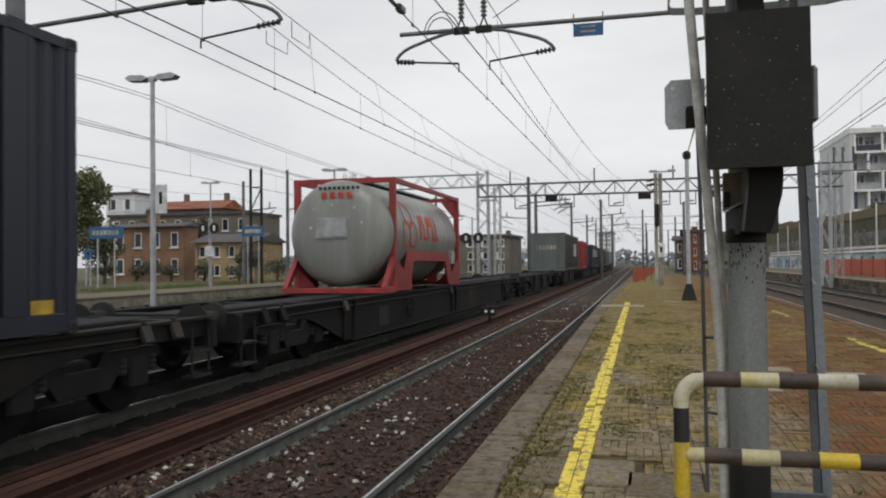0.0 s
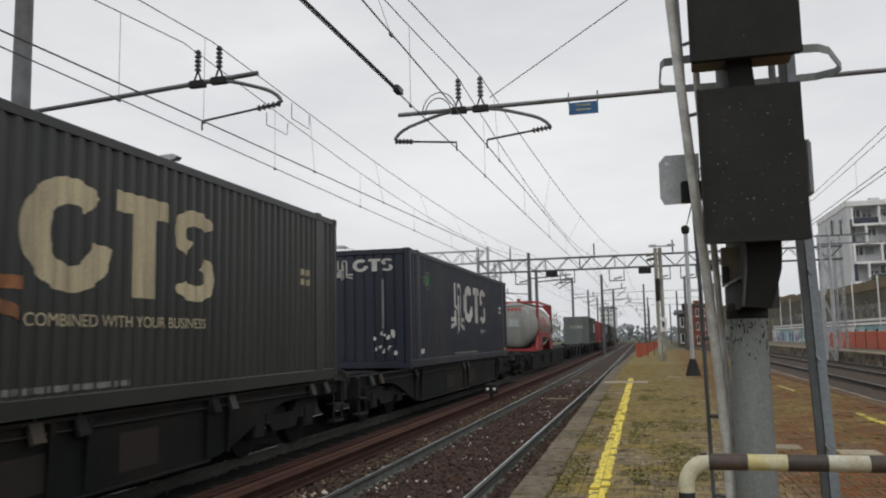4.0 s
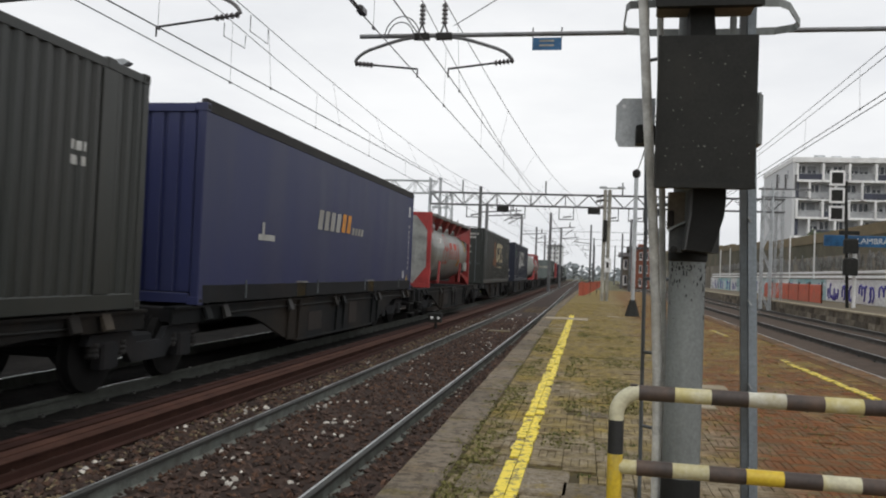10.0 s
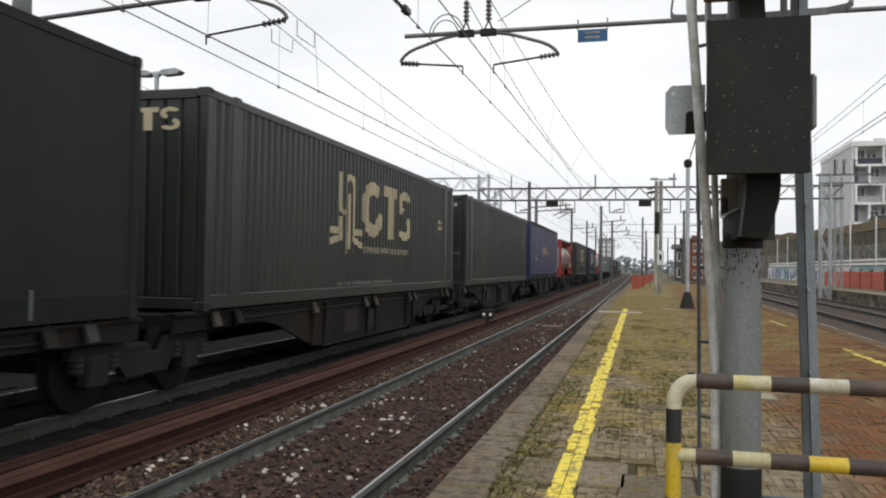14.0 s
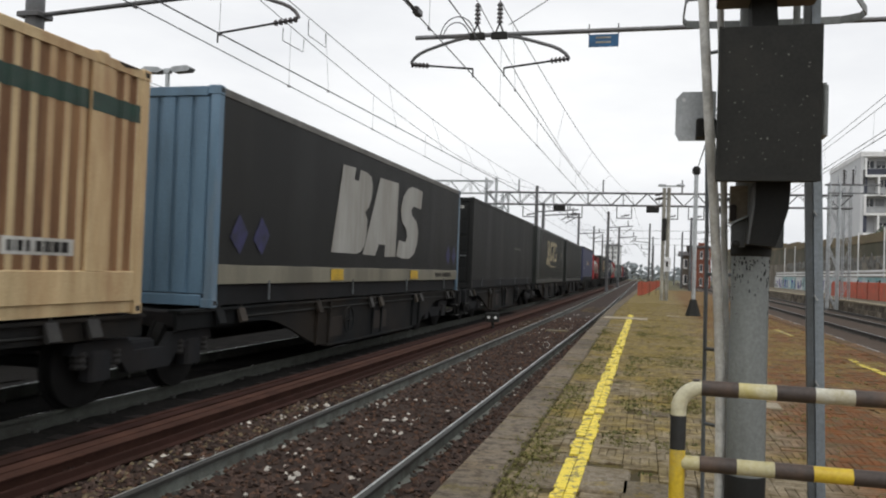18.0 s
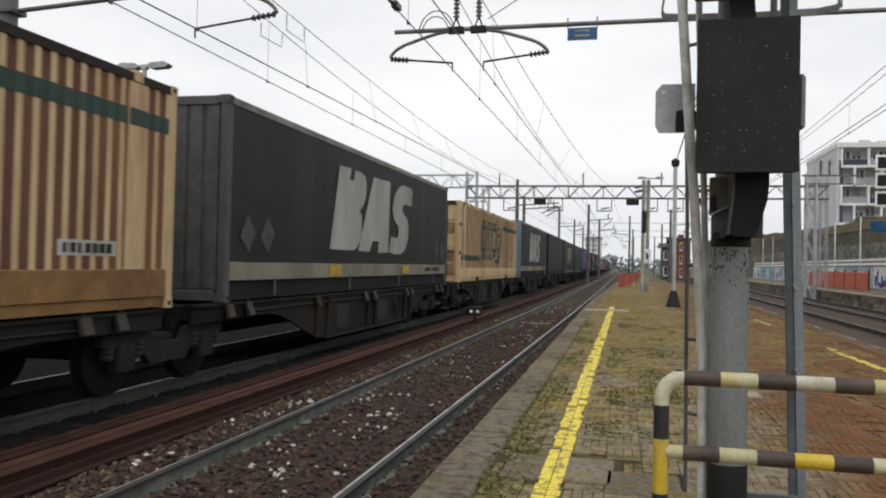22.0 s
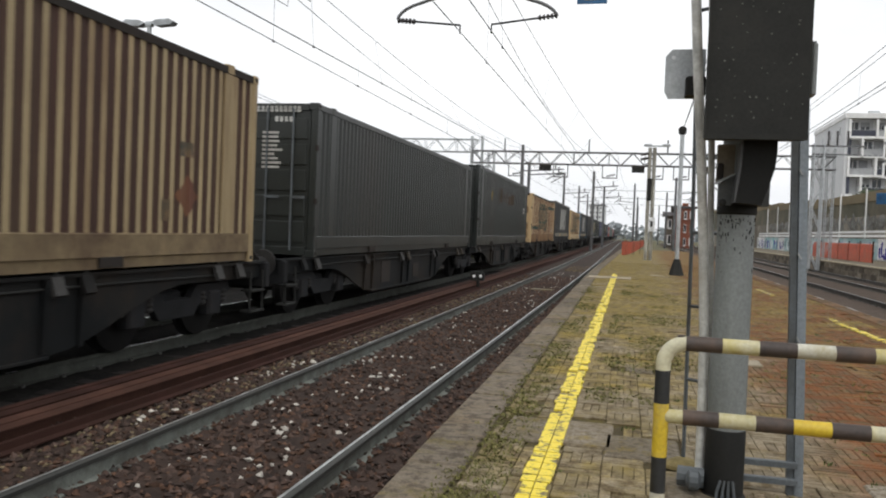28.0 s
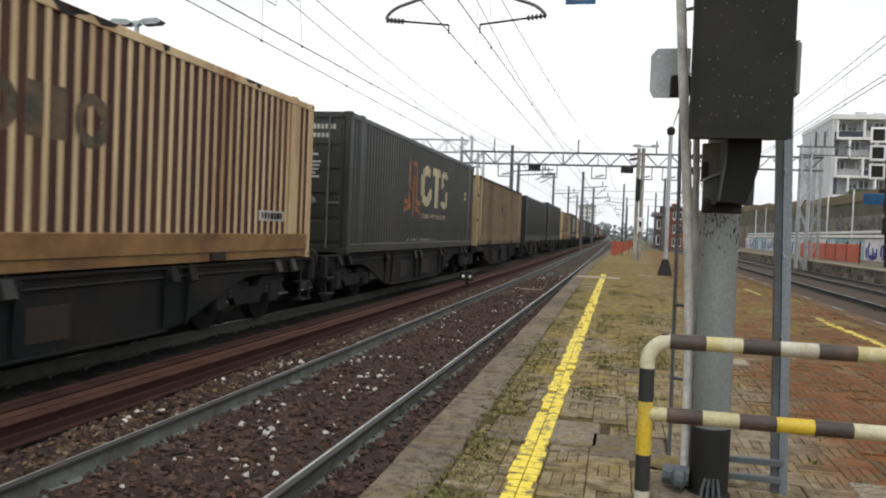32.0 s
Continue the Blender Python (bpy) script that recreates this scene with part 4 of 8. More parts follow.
def weeds(count, seed):
    """Low weeds and moss that grow out of the joints, in drifts."""
    rnd = random.Random(seed)
    g = Geo()
    made = 0
    while made < count:
        y = 3.4 + 20.0 * rnd.random() ** 1.5
        x = rnd.choice([rnd.gauss(edge(y) + 0.44, 0.10), rnd.gauss(-0.15, 0.12), rnd.uniform(-0.7, 0.9), rnd.gauss(0.42, 0.14), rnd.uniform(0.2, 3.6)])
        if not edge(y) + 0.20 < x < 3.8 or noise.noise((x * 1.5, y * 0.8, 3.3)) < 0.08:
            continue
        # snap to a joint of the paving
        if rnd.random() < 0.5:
            x = LEFT + round((x - LEFT) / 0.059) * 0.059 + rnd.gauss(0, 0.006)
        else:
            y = 2.2 + round((y - 2.2) / 0.059) * 0.059 + rnd.gauss(0, 0.006)
        if -0.45 - 0.0117 * (y - 2.2) < x < -0.24:
            continue
        for k in range(rnd.randint(4, 9)):
            a, r, h = rnd.uniform(0, 6.28), rnd.uniform(0.006, 0.026), rnd.uniform(0.003, 0.018)
            px, py = x + rnd.gauss(0, 0.012), y + rnd.gauss(0, 0.012)
            dx, dy = r * math.cos(a), r * math.sin(a)
            g.add([(px - dy * 0.35, py + dx * 0.35, -0.004), (px + dy * 0.35, py - dx * 0.35, -0.004), (px + dx, py + dy, h)], [(0, 1, 2)])
        made += 1
    return solo("weeds", g, "weed", "low green weeds growing in the joints of the paving", "weeds", kind="stuff")


weeds(5200, 21)
g = Geo()
rnd_w = random.Random(5)
for k in range(420):
    x, y = rnd_w.gauss(-1.38, 0.07), 3.0 + 12 * rnd_w.random() ** 1.5
    if noise.noise((y * 0.9, 2.0, 7.0)) < 0.08:
        continue
    for q in range(6):
        a, h = rnd_w.uniform(0, 6.28), rnd_w.uniform(0.02, 0.09)
        px, py = x + rnd_w.gauss(0, 0.02), y + rnd_w.gauss(0, 0.02)
        dx, dy = 0.03 * math.cos(a), 0.03 * math.sin(a)
        g.add([(px - dy * 0.2, py + dx * 0.2, BED_Z - 0.05), (px + dy * 0.2, py - dx * 0.2, BED_Z - 0.05), (px + dx, py + dy, BED_Z + h + 0.02)], [(0, 1, 2)])
solo("trackside_weeds", g, "weed", "thin weeds along the foot of the platform", "weeds", kind="stuff")


# ---- the opposite platforms ----
def side_platform(name, x0, x1, y0, y1, top, label, edge, wall="concrete", paving="tan_wall", strip="slab"):
    p = thing(name, (0, 0, 0), label, "platform", kind="structure")
    part("platform_body", Geo().box(x0 + 0.03, x1 - 0.03, y0, y1, BED_Z - 0.1, top - 0.09), wall, p)
    part("paving", Geo().box(x0, x1, y0, y1, top - 0.09, top - 0.006), paving, p)
    ex = x0 if edge == "w" else x1 - 0.4
    part("edge_strip", Geo().block(ex - 0.03, ex + 0.37, y0, y1, top - 0.08, top, 0.012), strip, p)
    return p


east = side_platform("platform_east", EAST_EDGE, EAST_EDGE + 5.5, 10, 150, 0.25, "opposite platform with a mottled stone wall and pale edge", "w", "wall_stone", "tan_wall", "pale_stone")
one = Geo().block(0.0, 0.06, 0.0, 0.86, 0.0, 0.285, 0.012).mesh("wall_stone", "wall_stone")
for k in range(62):
    for j in range(2):
        part("wall_stone", one, None, east, at=(EAST_EDGE + 0.008 + 0.005 * ((k * 7 + j * 3) % 4), 24 + (k + 0.5 * j) * 0.90, -0.43 + j * 0.30))
# wall, paving and edge are painted dark so the gaps under the train stay black
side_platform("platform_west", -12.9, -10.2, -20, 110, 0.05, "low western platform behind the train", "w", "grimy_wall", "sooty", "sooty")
side_platform("platform_far_west", -26.5, -22.5, -10, 110, 0.05, "far western platform with blue signs", "w")


# ---- the freight train ----
LONG = 13.6
TALL, LOW = 2.86, 2.66
DECK = 0.705
RIB = {"pitch": 0.21, "crest": 0.32, "slope": 0.17, "depth": 0.036}  # the fold of the corrugated sides; other on the striped containers


def ribs(y):
    """How far the corrugated side lies behind its outer face at y."""
    u, c, k, d = (y % RIB["pitch"]) / RIB["pitch"], RIB["crest"], RIB["slope"], RIB["depth"]
    if u < c:
        return 0.0
    if u < c + k:
        return -d * (u - c) / k
    if u < 1 - k:
        return -d
    return -d * (1.0 - u) / k


def breaks(y0, y1):
    p, c, w = RIB["pitch"], RIB["crest"], RIB["slope"]
    out, k = [y0], math.floor(y0 / p) - 1
    while k * p < y1 + p:
        out += [k * p + u * p for u in (0.0, c, c + w, 1 - w) if y0 + 1e-4 < k * p + u * p < y1 - 1e-4]
        k += 1
    return out + [y1]


def ribbed(g, x, y0, y1, z0, z1, sign=1, stripes=False):
    """A corrugated sheet; with stripes the hollows take the second slot."""
    ys = breaks(y0, y1)
    v = [(x + sign * ribs(y if y not in (y0, y1) else y + 1e-6), y, z) for z in (z0, z1) for y in ys]
    n = len(ys)
    f = [(i, i + 1, n + i + 1, n + i) for i in range(n - 1)]
    k = len(g.f)
    g.add(v, f)
    if stripes:
        for i in range(n - 1):
            mid = ((ys[i] + ys[i + 1]) / 2 % RIB["pitch"]) / RIB["pitch"]
            g.s[k + i] = 1 if mid > RIB["crest"] else 0
    return g


def painted(polys, x, sign=1, flat=False, lift=0.004):
    """Flat painted shapes (outlines in y, z) laid on the side; on a corrugated side they follow its folds."""
    g = Geo()
    for poly in polys:
        lo, hi = min(p[0] for p in poly), max(p[0] for p in poly)
        cuts = [lo, hi] if flat else breaks(lo, hi)
        for a, b in zip(cuts, cuts[1:]):
            piece = clip_y(clip_y(poly, a, 1), b, -1)
            if len(piece) > 2:
                g.add([(x + sign * ((0 if flat else ribs(min(max(p[0], a + 1e-6), b - 1e-6))) + lift), p[0], p[1]) for p in piece], [tuple(range(len(piece)))])
    return g


def clip_y(poly, at, side):
    """The part of an outline with side * (y - at) >= 0."""
    out = []
    for (y0, z0), (y1, z1) in zip(poly, poly[1:] + poly[:1]):
        d0, d1 = side * (y0 - at), side * (y1 - at)
        if d0 >= 0:
            out.append((y0, z0))
        if d0 * d1 < 0:
            t = d0 / (d0 - d1)
            out.append((at, z0 + t * (z1 - z0)))
    return out


def rect(y0, y1, z0, z1, lean=0.0):
    return [(y0, z0), (y1, z0), (y1 + lean, z1), (y0 + lean, z1)]


def arc(cy, cz, ry, rz, wy, wz, a0, a1, n=10):
    """Pieces of a bent band about (cy, cz)."""
    out = []
    for k in range(n):
        p, q = radians(a0 + (a1 - a0) * k / n), radians(a0 + (a1 - a0) * (k + 1) / n)
        out.append([(cy + ry * math.cos(p), cz + rz * math.sin(p)), (cy + ry * math.cos(q), cz + rz * math.sin(q)),
                    (cy + (ry - wy) * math.cos(q), cz + (rz - wz) * math.sin(q)), (cy + (ry - wy) * math.cos(p), cz + (rz - wz) * math.sin(p))])
    return out


def code_bars(y0, z0, rows, width, h=0.05, gap=0.09, seed=1):
    """Unreadable small print: bars of its size."""
    rnd = random.Random(seed)
    out = []
    for r in range(rows):
        y = y0
        while y < y0 + width * rnd.uniform(0.75, 1.0):
            w = rnd.uniform(0.04, 0.11)
            out.append(rect(y, y + w, z0 - r * gap, z0 - r * gap + h))
            y += w + 0.03
    return out


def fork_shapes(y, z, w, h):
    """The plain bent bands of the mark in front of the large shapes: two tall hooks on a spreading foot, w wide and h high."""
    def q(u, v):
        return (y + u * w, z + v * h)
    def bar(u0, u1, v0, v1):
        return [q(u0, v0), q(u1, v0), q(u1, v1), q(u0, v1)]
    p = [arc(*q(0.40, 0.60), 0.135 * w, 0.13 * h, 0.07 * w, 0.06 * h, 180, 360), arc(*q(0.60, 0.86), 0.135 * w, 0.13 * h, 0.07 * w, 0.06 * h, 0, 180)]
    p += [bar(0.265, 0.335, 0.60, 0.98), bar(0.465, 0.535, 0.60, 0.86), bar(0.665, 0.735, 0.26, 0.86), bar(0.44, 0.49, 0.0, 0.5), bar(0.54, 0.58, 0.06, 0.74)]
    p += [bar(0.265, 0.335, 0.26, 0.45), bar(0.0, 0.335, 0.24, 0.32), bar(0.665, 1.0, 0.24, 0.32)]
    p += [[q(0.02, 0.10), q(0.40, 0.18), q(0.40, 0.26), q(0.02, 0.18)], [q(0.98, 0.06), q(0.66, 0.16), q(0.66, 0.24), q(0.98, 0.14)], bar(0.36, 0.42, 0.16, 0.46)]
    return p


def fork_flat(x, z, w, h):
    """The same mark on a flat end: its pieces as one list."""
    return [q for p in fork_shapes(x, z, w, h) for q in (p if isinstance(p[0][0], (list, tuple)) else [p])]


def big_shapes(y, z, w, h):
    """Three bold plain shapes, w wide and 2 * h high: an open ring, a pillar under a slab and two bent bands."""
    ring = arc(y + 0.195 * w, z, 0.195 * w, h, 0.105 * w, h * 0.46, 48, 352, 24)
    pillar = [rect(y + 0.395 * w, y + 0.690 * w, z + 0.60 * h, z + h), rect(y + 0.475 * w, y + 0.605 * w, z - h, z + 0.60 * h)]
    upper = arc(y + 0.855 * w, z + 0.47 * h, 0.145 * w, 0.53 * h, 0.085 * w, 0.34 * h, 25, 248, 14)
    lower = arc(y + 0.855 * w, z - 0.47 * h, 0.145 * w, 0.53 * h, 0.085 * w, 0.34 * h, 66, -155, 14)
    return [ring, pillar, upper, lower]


def container(material, length=LONG, height=TALL, curtain=False, rear="doors", posts=None, stripes=False, label="", name="shipping_container", width=2.5, deep=False):
    """A long container: its front end at y = 0, its rear at -length, standing on z = 0."""
    c = thing(name, (0, 0, 0), label, "container", "containers on the freight train")
    w, post = width / 2, posts or material
    L, H = length, height
    base = [material, stripes] if stripes else [material]
    low = "cream_base" if stripes in ("brown_stripe", "rust_stripe") else "dull_low" if stripes == "dull_stripe" else material
    sill = 0.46 if stripes == "tan_stripe" or stripes == "rust_stripe" else 0.40 if stripes else 0.36 if deep else 0.56 if curtain and posts else 0.28 if curtain else 0.20
    for s in (1, -1):
        for y in (0, -L):
            ya, yb = (y - 0.13, y) if y == 0 else (y, y + 0.13)
            part("corner_post", Geo().block(min(s * (w - 0.13), s * w), max(s * (w - 0.13), s * w), ya, yb, 0.11, H - 0.11, 0.012), post, c)
            for z in (0, H - 0.115):
                g = Geo().block(min(s * (w - 0.17), s * (w + 0.006)), max(s * (w - 0.17), s * (w + 0.006)), ya - (0.0 if y == 0 else 0.006), yb + (0.006 if y == 0 else 0.0) - (0.0), z, z + 0.115, 0.01)
                hole = s * (w + 0.0065)
                g.add([(hole, (ya + yb) / 2 + a * 0.04, z + 0.057 + b * 0.028) for a, b in ((-1, -1), (1, -1), (1, 1), (-1, 1))], [(0, 1, 2, 3)], 1)
                part("corner_casting", g, [post, "clip"], c)
        part("bottom_rail", Geo().block(min(s * (w - 0.10), s * (w - 0.004)), max(s * (w - 0.10), s * (w - 0.004)), -L + 0.13, -0.13, 0.30 if curtain and posts else 0.145 if stripes or deep else 0.02, sill, 0.012), "sill_cream" if curtain and posts else "under" if curtain else low, c)
        if curtain and posts:
            part("under_rail", Geo().block(min(s * (w - 0.16), s * (w - 0.06)), max(s * (w - 0.16), s * (w - 0.06)), -L + 0.13, -0.13, 0.02, 0.30, 0.012), "under", c)
        if stripes or deep:
            part("base_lip", Geo().block(min(s * (w - 0.10), s * (w - 0.035)), max(s * (w - 0.10), s * (w - 0.035)), -L + 0.13, -0.13, 0.02, 0.145, 0.008), low, c)
            for k in range(2):
                y = -L * (0.24 + 0.52 * k)
                part("base_pocket", Geo().block(min(s * (w - 0.10), s * (w + 0.003)), max(s * (w - 0.10), s * (w + 0.003)), y - 0.2, y + 0.2, 0.03, 0.15, 0.01), "patch", c)
        if stripes or deep:
            for k in range(5):
                z = 0.45 + k * 0.46
                part("hinge", Geo().block(min(s * (w - 0.03), s * (w + 0.018)), max(s * (w - 0.03), s * (w + 0.018)), -L - 0.03, -L + 0.05, z, z + 0.10, 0.01), "patch" if k % 2 else material, c)
        if not curtain:
            for y in (-0.94, -L + 0.65):
                part("stacking_post", Geo().block(min(s * (w - 0.07), s * (w - 0.003)), max(s * (w - 0.07), s * (w - 0.003)), y, y + 0.29, sill, H - 0.115, 0.008), material, c)
                part("top_casting", Geo().block(min(s * (w - 0.16), s * (w + 0.004)), max(s * (w - 0.16), s * (w + 0.004)), y + 0.06, y + 0.24, H - 0.11, H + 0.014, 0.012), material, c)
        part("top_rail", Geo().block(min(s * (w - 0.09), s * (w - 0.004)), max(s * (w - 0.09), s * (w - 0.004)), -L + 0.13, -0.13, H - 0.115, H - 0.012, 0.01), "alu_dull" if curtain and posts else "patch" if stripes in ("rust_stripe", "dull_stripe") else "top_tarp" if material == "curtain_blue" else material, c)
        if curtain:
            g = Geo()
            n, rows = 90, 7
            v = []
            for j in range(rows + 1):
                for i in range(n + 1):
                    y = -L + 0.13 + (L - 0.26) * i / n
                    z = sill - 0.01 + (H - 0.11 - sill) * j / rows
                    v.append((s * (w - 0.012 + 0.007 * noise.noise((y * 1.3, z * 0.5, 5 + s)) + 0.004 * noise.noise((y * 4, z * 0.8, 9))), y, z))
            g.add(v, [(j * (n + 1) + i, j * (n + 1) + i + 1, (j + 1) * (n + 1) + i + 1, (j + 1) * (n + 1) + i) for j in range(rows) for i in range(n)])
            part("curtain", g, material, c, smooth=True)
            for k in range(4):
                y = -L + 1.6 + k * (L - 3.2) / 3
                part("strap_buckle", Geo().block(min(s * (w - 0.01), s * (w + 0.012)), max(s * (w - 0.01), s * (w + 0.012)), y - 0.02, y + 0.02, 0.06, 0.34, 0.006), "galv_dark", c)
        else:
            g = ribbed(Geo(), s * (w - 0.014), -L + 0.13, -0.13, sill, H - 0.115, s, stripes)
            part("side_panel", g, base, c)
    roof = part("roof", Geo().box(-w + 0.03, w - 0.03, -L + 0.03, -0.03, H - 0.05, H - 0.016), material, c)
    part("floor", Geo().box(-w + 0.1, w - 0.1, -L + 0.05, -0.05, 0.06, 0.17), "under", c)
    front = part("front_wall", Geo().box(-w + 0.13, w - 0.13, -0.09, -0.06, 0.1, H - 0.1), post, c)
    for k in range(8):
        a = -w + 0.13 + k * (2 * w - 0.26) / 8
        part("wall_rib", Geo().box(a + 0.03, a + (2 * w - 0.26) / 8 - 0.03, -0.06, -0.025, 0.18, H - 0.115), post, front)
    for z0, z1 in ((0.02, 0.16), (H - 0.13, H - 0.012)):
        part("end_rail", Geo().block(-w + 0.17, w - 0.17, -L, -L + 0.1, z0, z1, 0.01), post, c)
    if rear == "doors":
        if stripes:
            part("door_header", Geo().block(-w + 0.13, w - 0.13, -L - 0.004, -L + 0.10, H - 0.13, H - 0.012, 0.012), "patch", c, "dark grimy header above the doors")
        for s in (-1, 1):
            a, b = (-w + 0.14, -0.01) if s < 0 else (0.01, w - 0.14)
            door = part("door", Geo().block(a, b, -L + 0.03, -L + 0.08, 0.165, H - 0.135, 0.01), post if not stripes else material, c)
            rows = 5
            for k in range(rows):
                z0 = 0.22 + k * (H - 0.42) / rows
                part("door_panel", Geo().block(a + 0.06, b - 0.06, -L + 0.004, -L + 0.03, z0 + 0.03, z0 + (H - 0.42) / rows - 0.06, 0.014), post if not stripes else "rusty_cream" if k in (0, 1, 3) else material, door)
            for f in (0.28, 0.72):
                x = a + (b - a) * f
                bar = part("locking_bar", Geo().tube((x, -L - 0.015, 0.1), (x, -L - 0.015, H - 0.1), 0.019, 8), "rust" if stripes else "galv_dark", c)
                part("bar_handle", Geo().block(x - 0.02, x + 0.26, -L - 0.035, -L - 0.02, 1.0, 1.045, 0.006), "galv_dark", bar)
    else:
        back = part("rear_wall", Geo().box(-w + 0.13, w - 0.13, -L + 0.055, -L + 0.085, 0.1, H - 0.1), post, c)
        for k in range(9):
            a = -w + 0.13 + k * (2 * w - 0.26) / 9
            part("wall_rib", Geo().block(a + 0.03, a + (2 * w - 0.26) / 9 - 0.03, -L + 0.02, -L + 0.055, 0.18, H - 0.135, 0.01), post, back)
    return c


def shapes_of(polys):
    """A list of shapes, each a list of outlines that touch; a bare outline is a shape of its own."""
    return [s if isinstance(s[0][0], (list, tuple)) else [s] for s in polys]


def mark(c, name, polys, material, label="", x=None, flat=False, sign=1, lift=0.004, w=1.25, kind=""):
    at = (w - (0.003 if flat else 0.014)) * sign if x is None else x
    if kind:
        return part(name, painted(polys, at, sign, flat, lift), material, c, label, kind=kind)
    for k, s in enumerate(shapes_of(polys)):
        part(name, painted(s, at, sign, flat, lift + 0.0007 * (k % 12)).mesh(name, material, weld=0.0008), None, c, label)


def end_mark(c, name, polys, material, L, label="", off=0.006, kind=""):
    """Painted shapes on the rear end; outlines in x, z."""
    groups = [polys] if kind else [[p] for p in polys]
    for shape in groups:
        g = Geo()
        for p in shape:
            g.add([(a, -L - off, b) for a, b in p], [tuple(range(len(p)))])
        part(name, g, material, c, label, kind=kind)


def slogan(c, y, z, width, material, text="COMBINED WITH YOUR BUSINESS"):
    """The line of small capitals under the bold shapes."""
    cu = bpy.data.curves.new("slogan", "FONT")
    cu.body, cu.size, cu.align_x, cu.align_y, cu.extrude = text, 0.175, "LEFT", "BOTTOM", 0.0005
    cu.materials.append(M[material])
    ob = new("slogan", cu)
    ob.parent = c
    m = pose(1.241, y, z, 90, 0, 90)
    ob.matrix_local = m @ Matrix.Diagonal((width / (0.1093 * len(text)), 1.0, 1.0, 1.0))
    return tagged(ob)


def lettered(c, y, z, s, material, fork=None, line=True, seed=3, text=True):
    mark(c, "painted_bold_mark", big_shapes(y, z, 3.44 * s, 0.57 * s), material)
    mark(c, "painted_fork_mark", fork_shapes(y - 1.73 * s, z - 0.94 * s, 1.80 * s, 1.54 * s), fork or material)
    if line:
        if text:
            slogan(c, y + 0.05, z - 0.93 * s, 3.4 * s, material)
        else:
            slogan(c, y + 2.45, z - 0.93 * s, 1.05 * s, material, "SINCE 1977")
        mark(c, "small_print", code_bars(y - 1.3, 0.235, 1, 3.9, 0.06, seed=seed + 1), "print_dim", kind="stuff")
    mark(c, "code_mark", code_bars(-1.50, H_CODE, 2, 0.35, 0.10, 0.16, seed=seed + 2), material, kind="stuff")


H_CODE = 1.75


def door_print(c, L, material, seed=4, plates=True):
    rnd = random.Random(seed)
    out = []
    for k in range(9):
        out.append(rect(0.22, 0.22 + rnd.uniform(0.2, 0.42), 2.12 - k * 0.075, 2.12 - k * 0.075 + 0.04))
    for k in range(4):
        out.append(rect(-0.28, -0.28 + rnd.uniform(0.1, 0.2), 2.1 - k * 0.14, 2.1 - k * 0.14 + 0.05))
    out += [rect(0.1 + k * 0.085, 0.16 + k * 0.085, 2.5, 2.6) for k in range(10)] + [rect(0.45 + k * 0.09, 0.51 + k * 0.09, 2.33, 2.42) for k in range(4)]
    end_mark(c, "door_print", out, material, L, off=0.0, kind="stuff")
    if plates:
        dia = [[(x, z), (x + 0.17, z - 0.18), (x + 0.34, z), (x + 0.17, z + 0.18)] for x, z in ((-1.0, 1.06), (-0.52, 1.06), (0.22, 1.06))]
        end_mark(c, "door_sign", dia, "worn_sign", L, off=0.0)
        end_mark(c, "white_label", [rect(-1.0, -0.62, 0.46, 0.60)], "letter_white", L, off=0.0)
        end_mark(c, "door_mark", [rect(-0.68 + k * 0.21, -0.52 + k * 0.21, 1.80, 2.0) for k in range(3)] + [rect(-1.0, -0.1, 1.62, 1.645), rect(-1.0, -0.1, 1.52, 1.55)], material, L, off=0.0)
        end_mark(c, "door_fork", [rect(-1.02 + k * 0.10, -0.96 + k * 0.10, 1.78, 2.02) for k in range(3)] + [rect(-1.05, -0.72, 1.73, 1.78)], "letter_gold", L, off=0.0)
        end_mark(c, "warning_triangle", [[(-0.5, 2.42), (-0.34, 2.42), (-0.42, 2.56)]], "letter_red", L, off=0.0)
        end_mark(c, "door_stud", [rect(-1.0, -0.95, 2.45, 2.5), rect(-0.78, -0.71, 2.44, 2.51)], "letter_white", L, off=0.0)


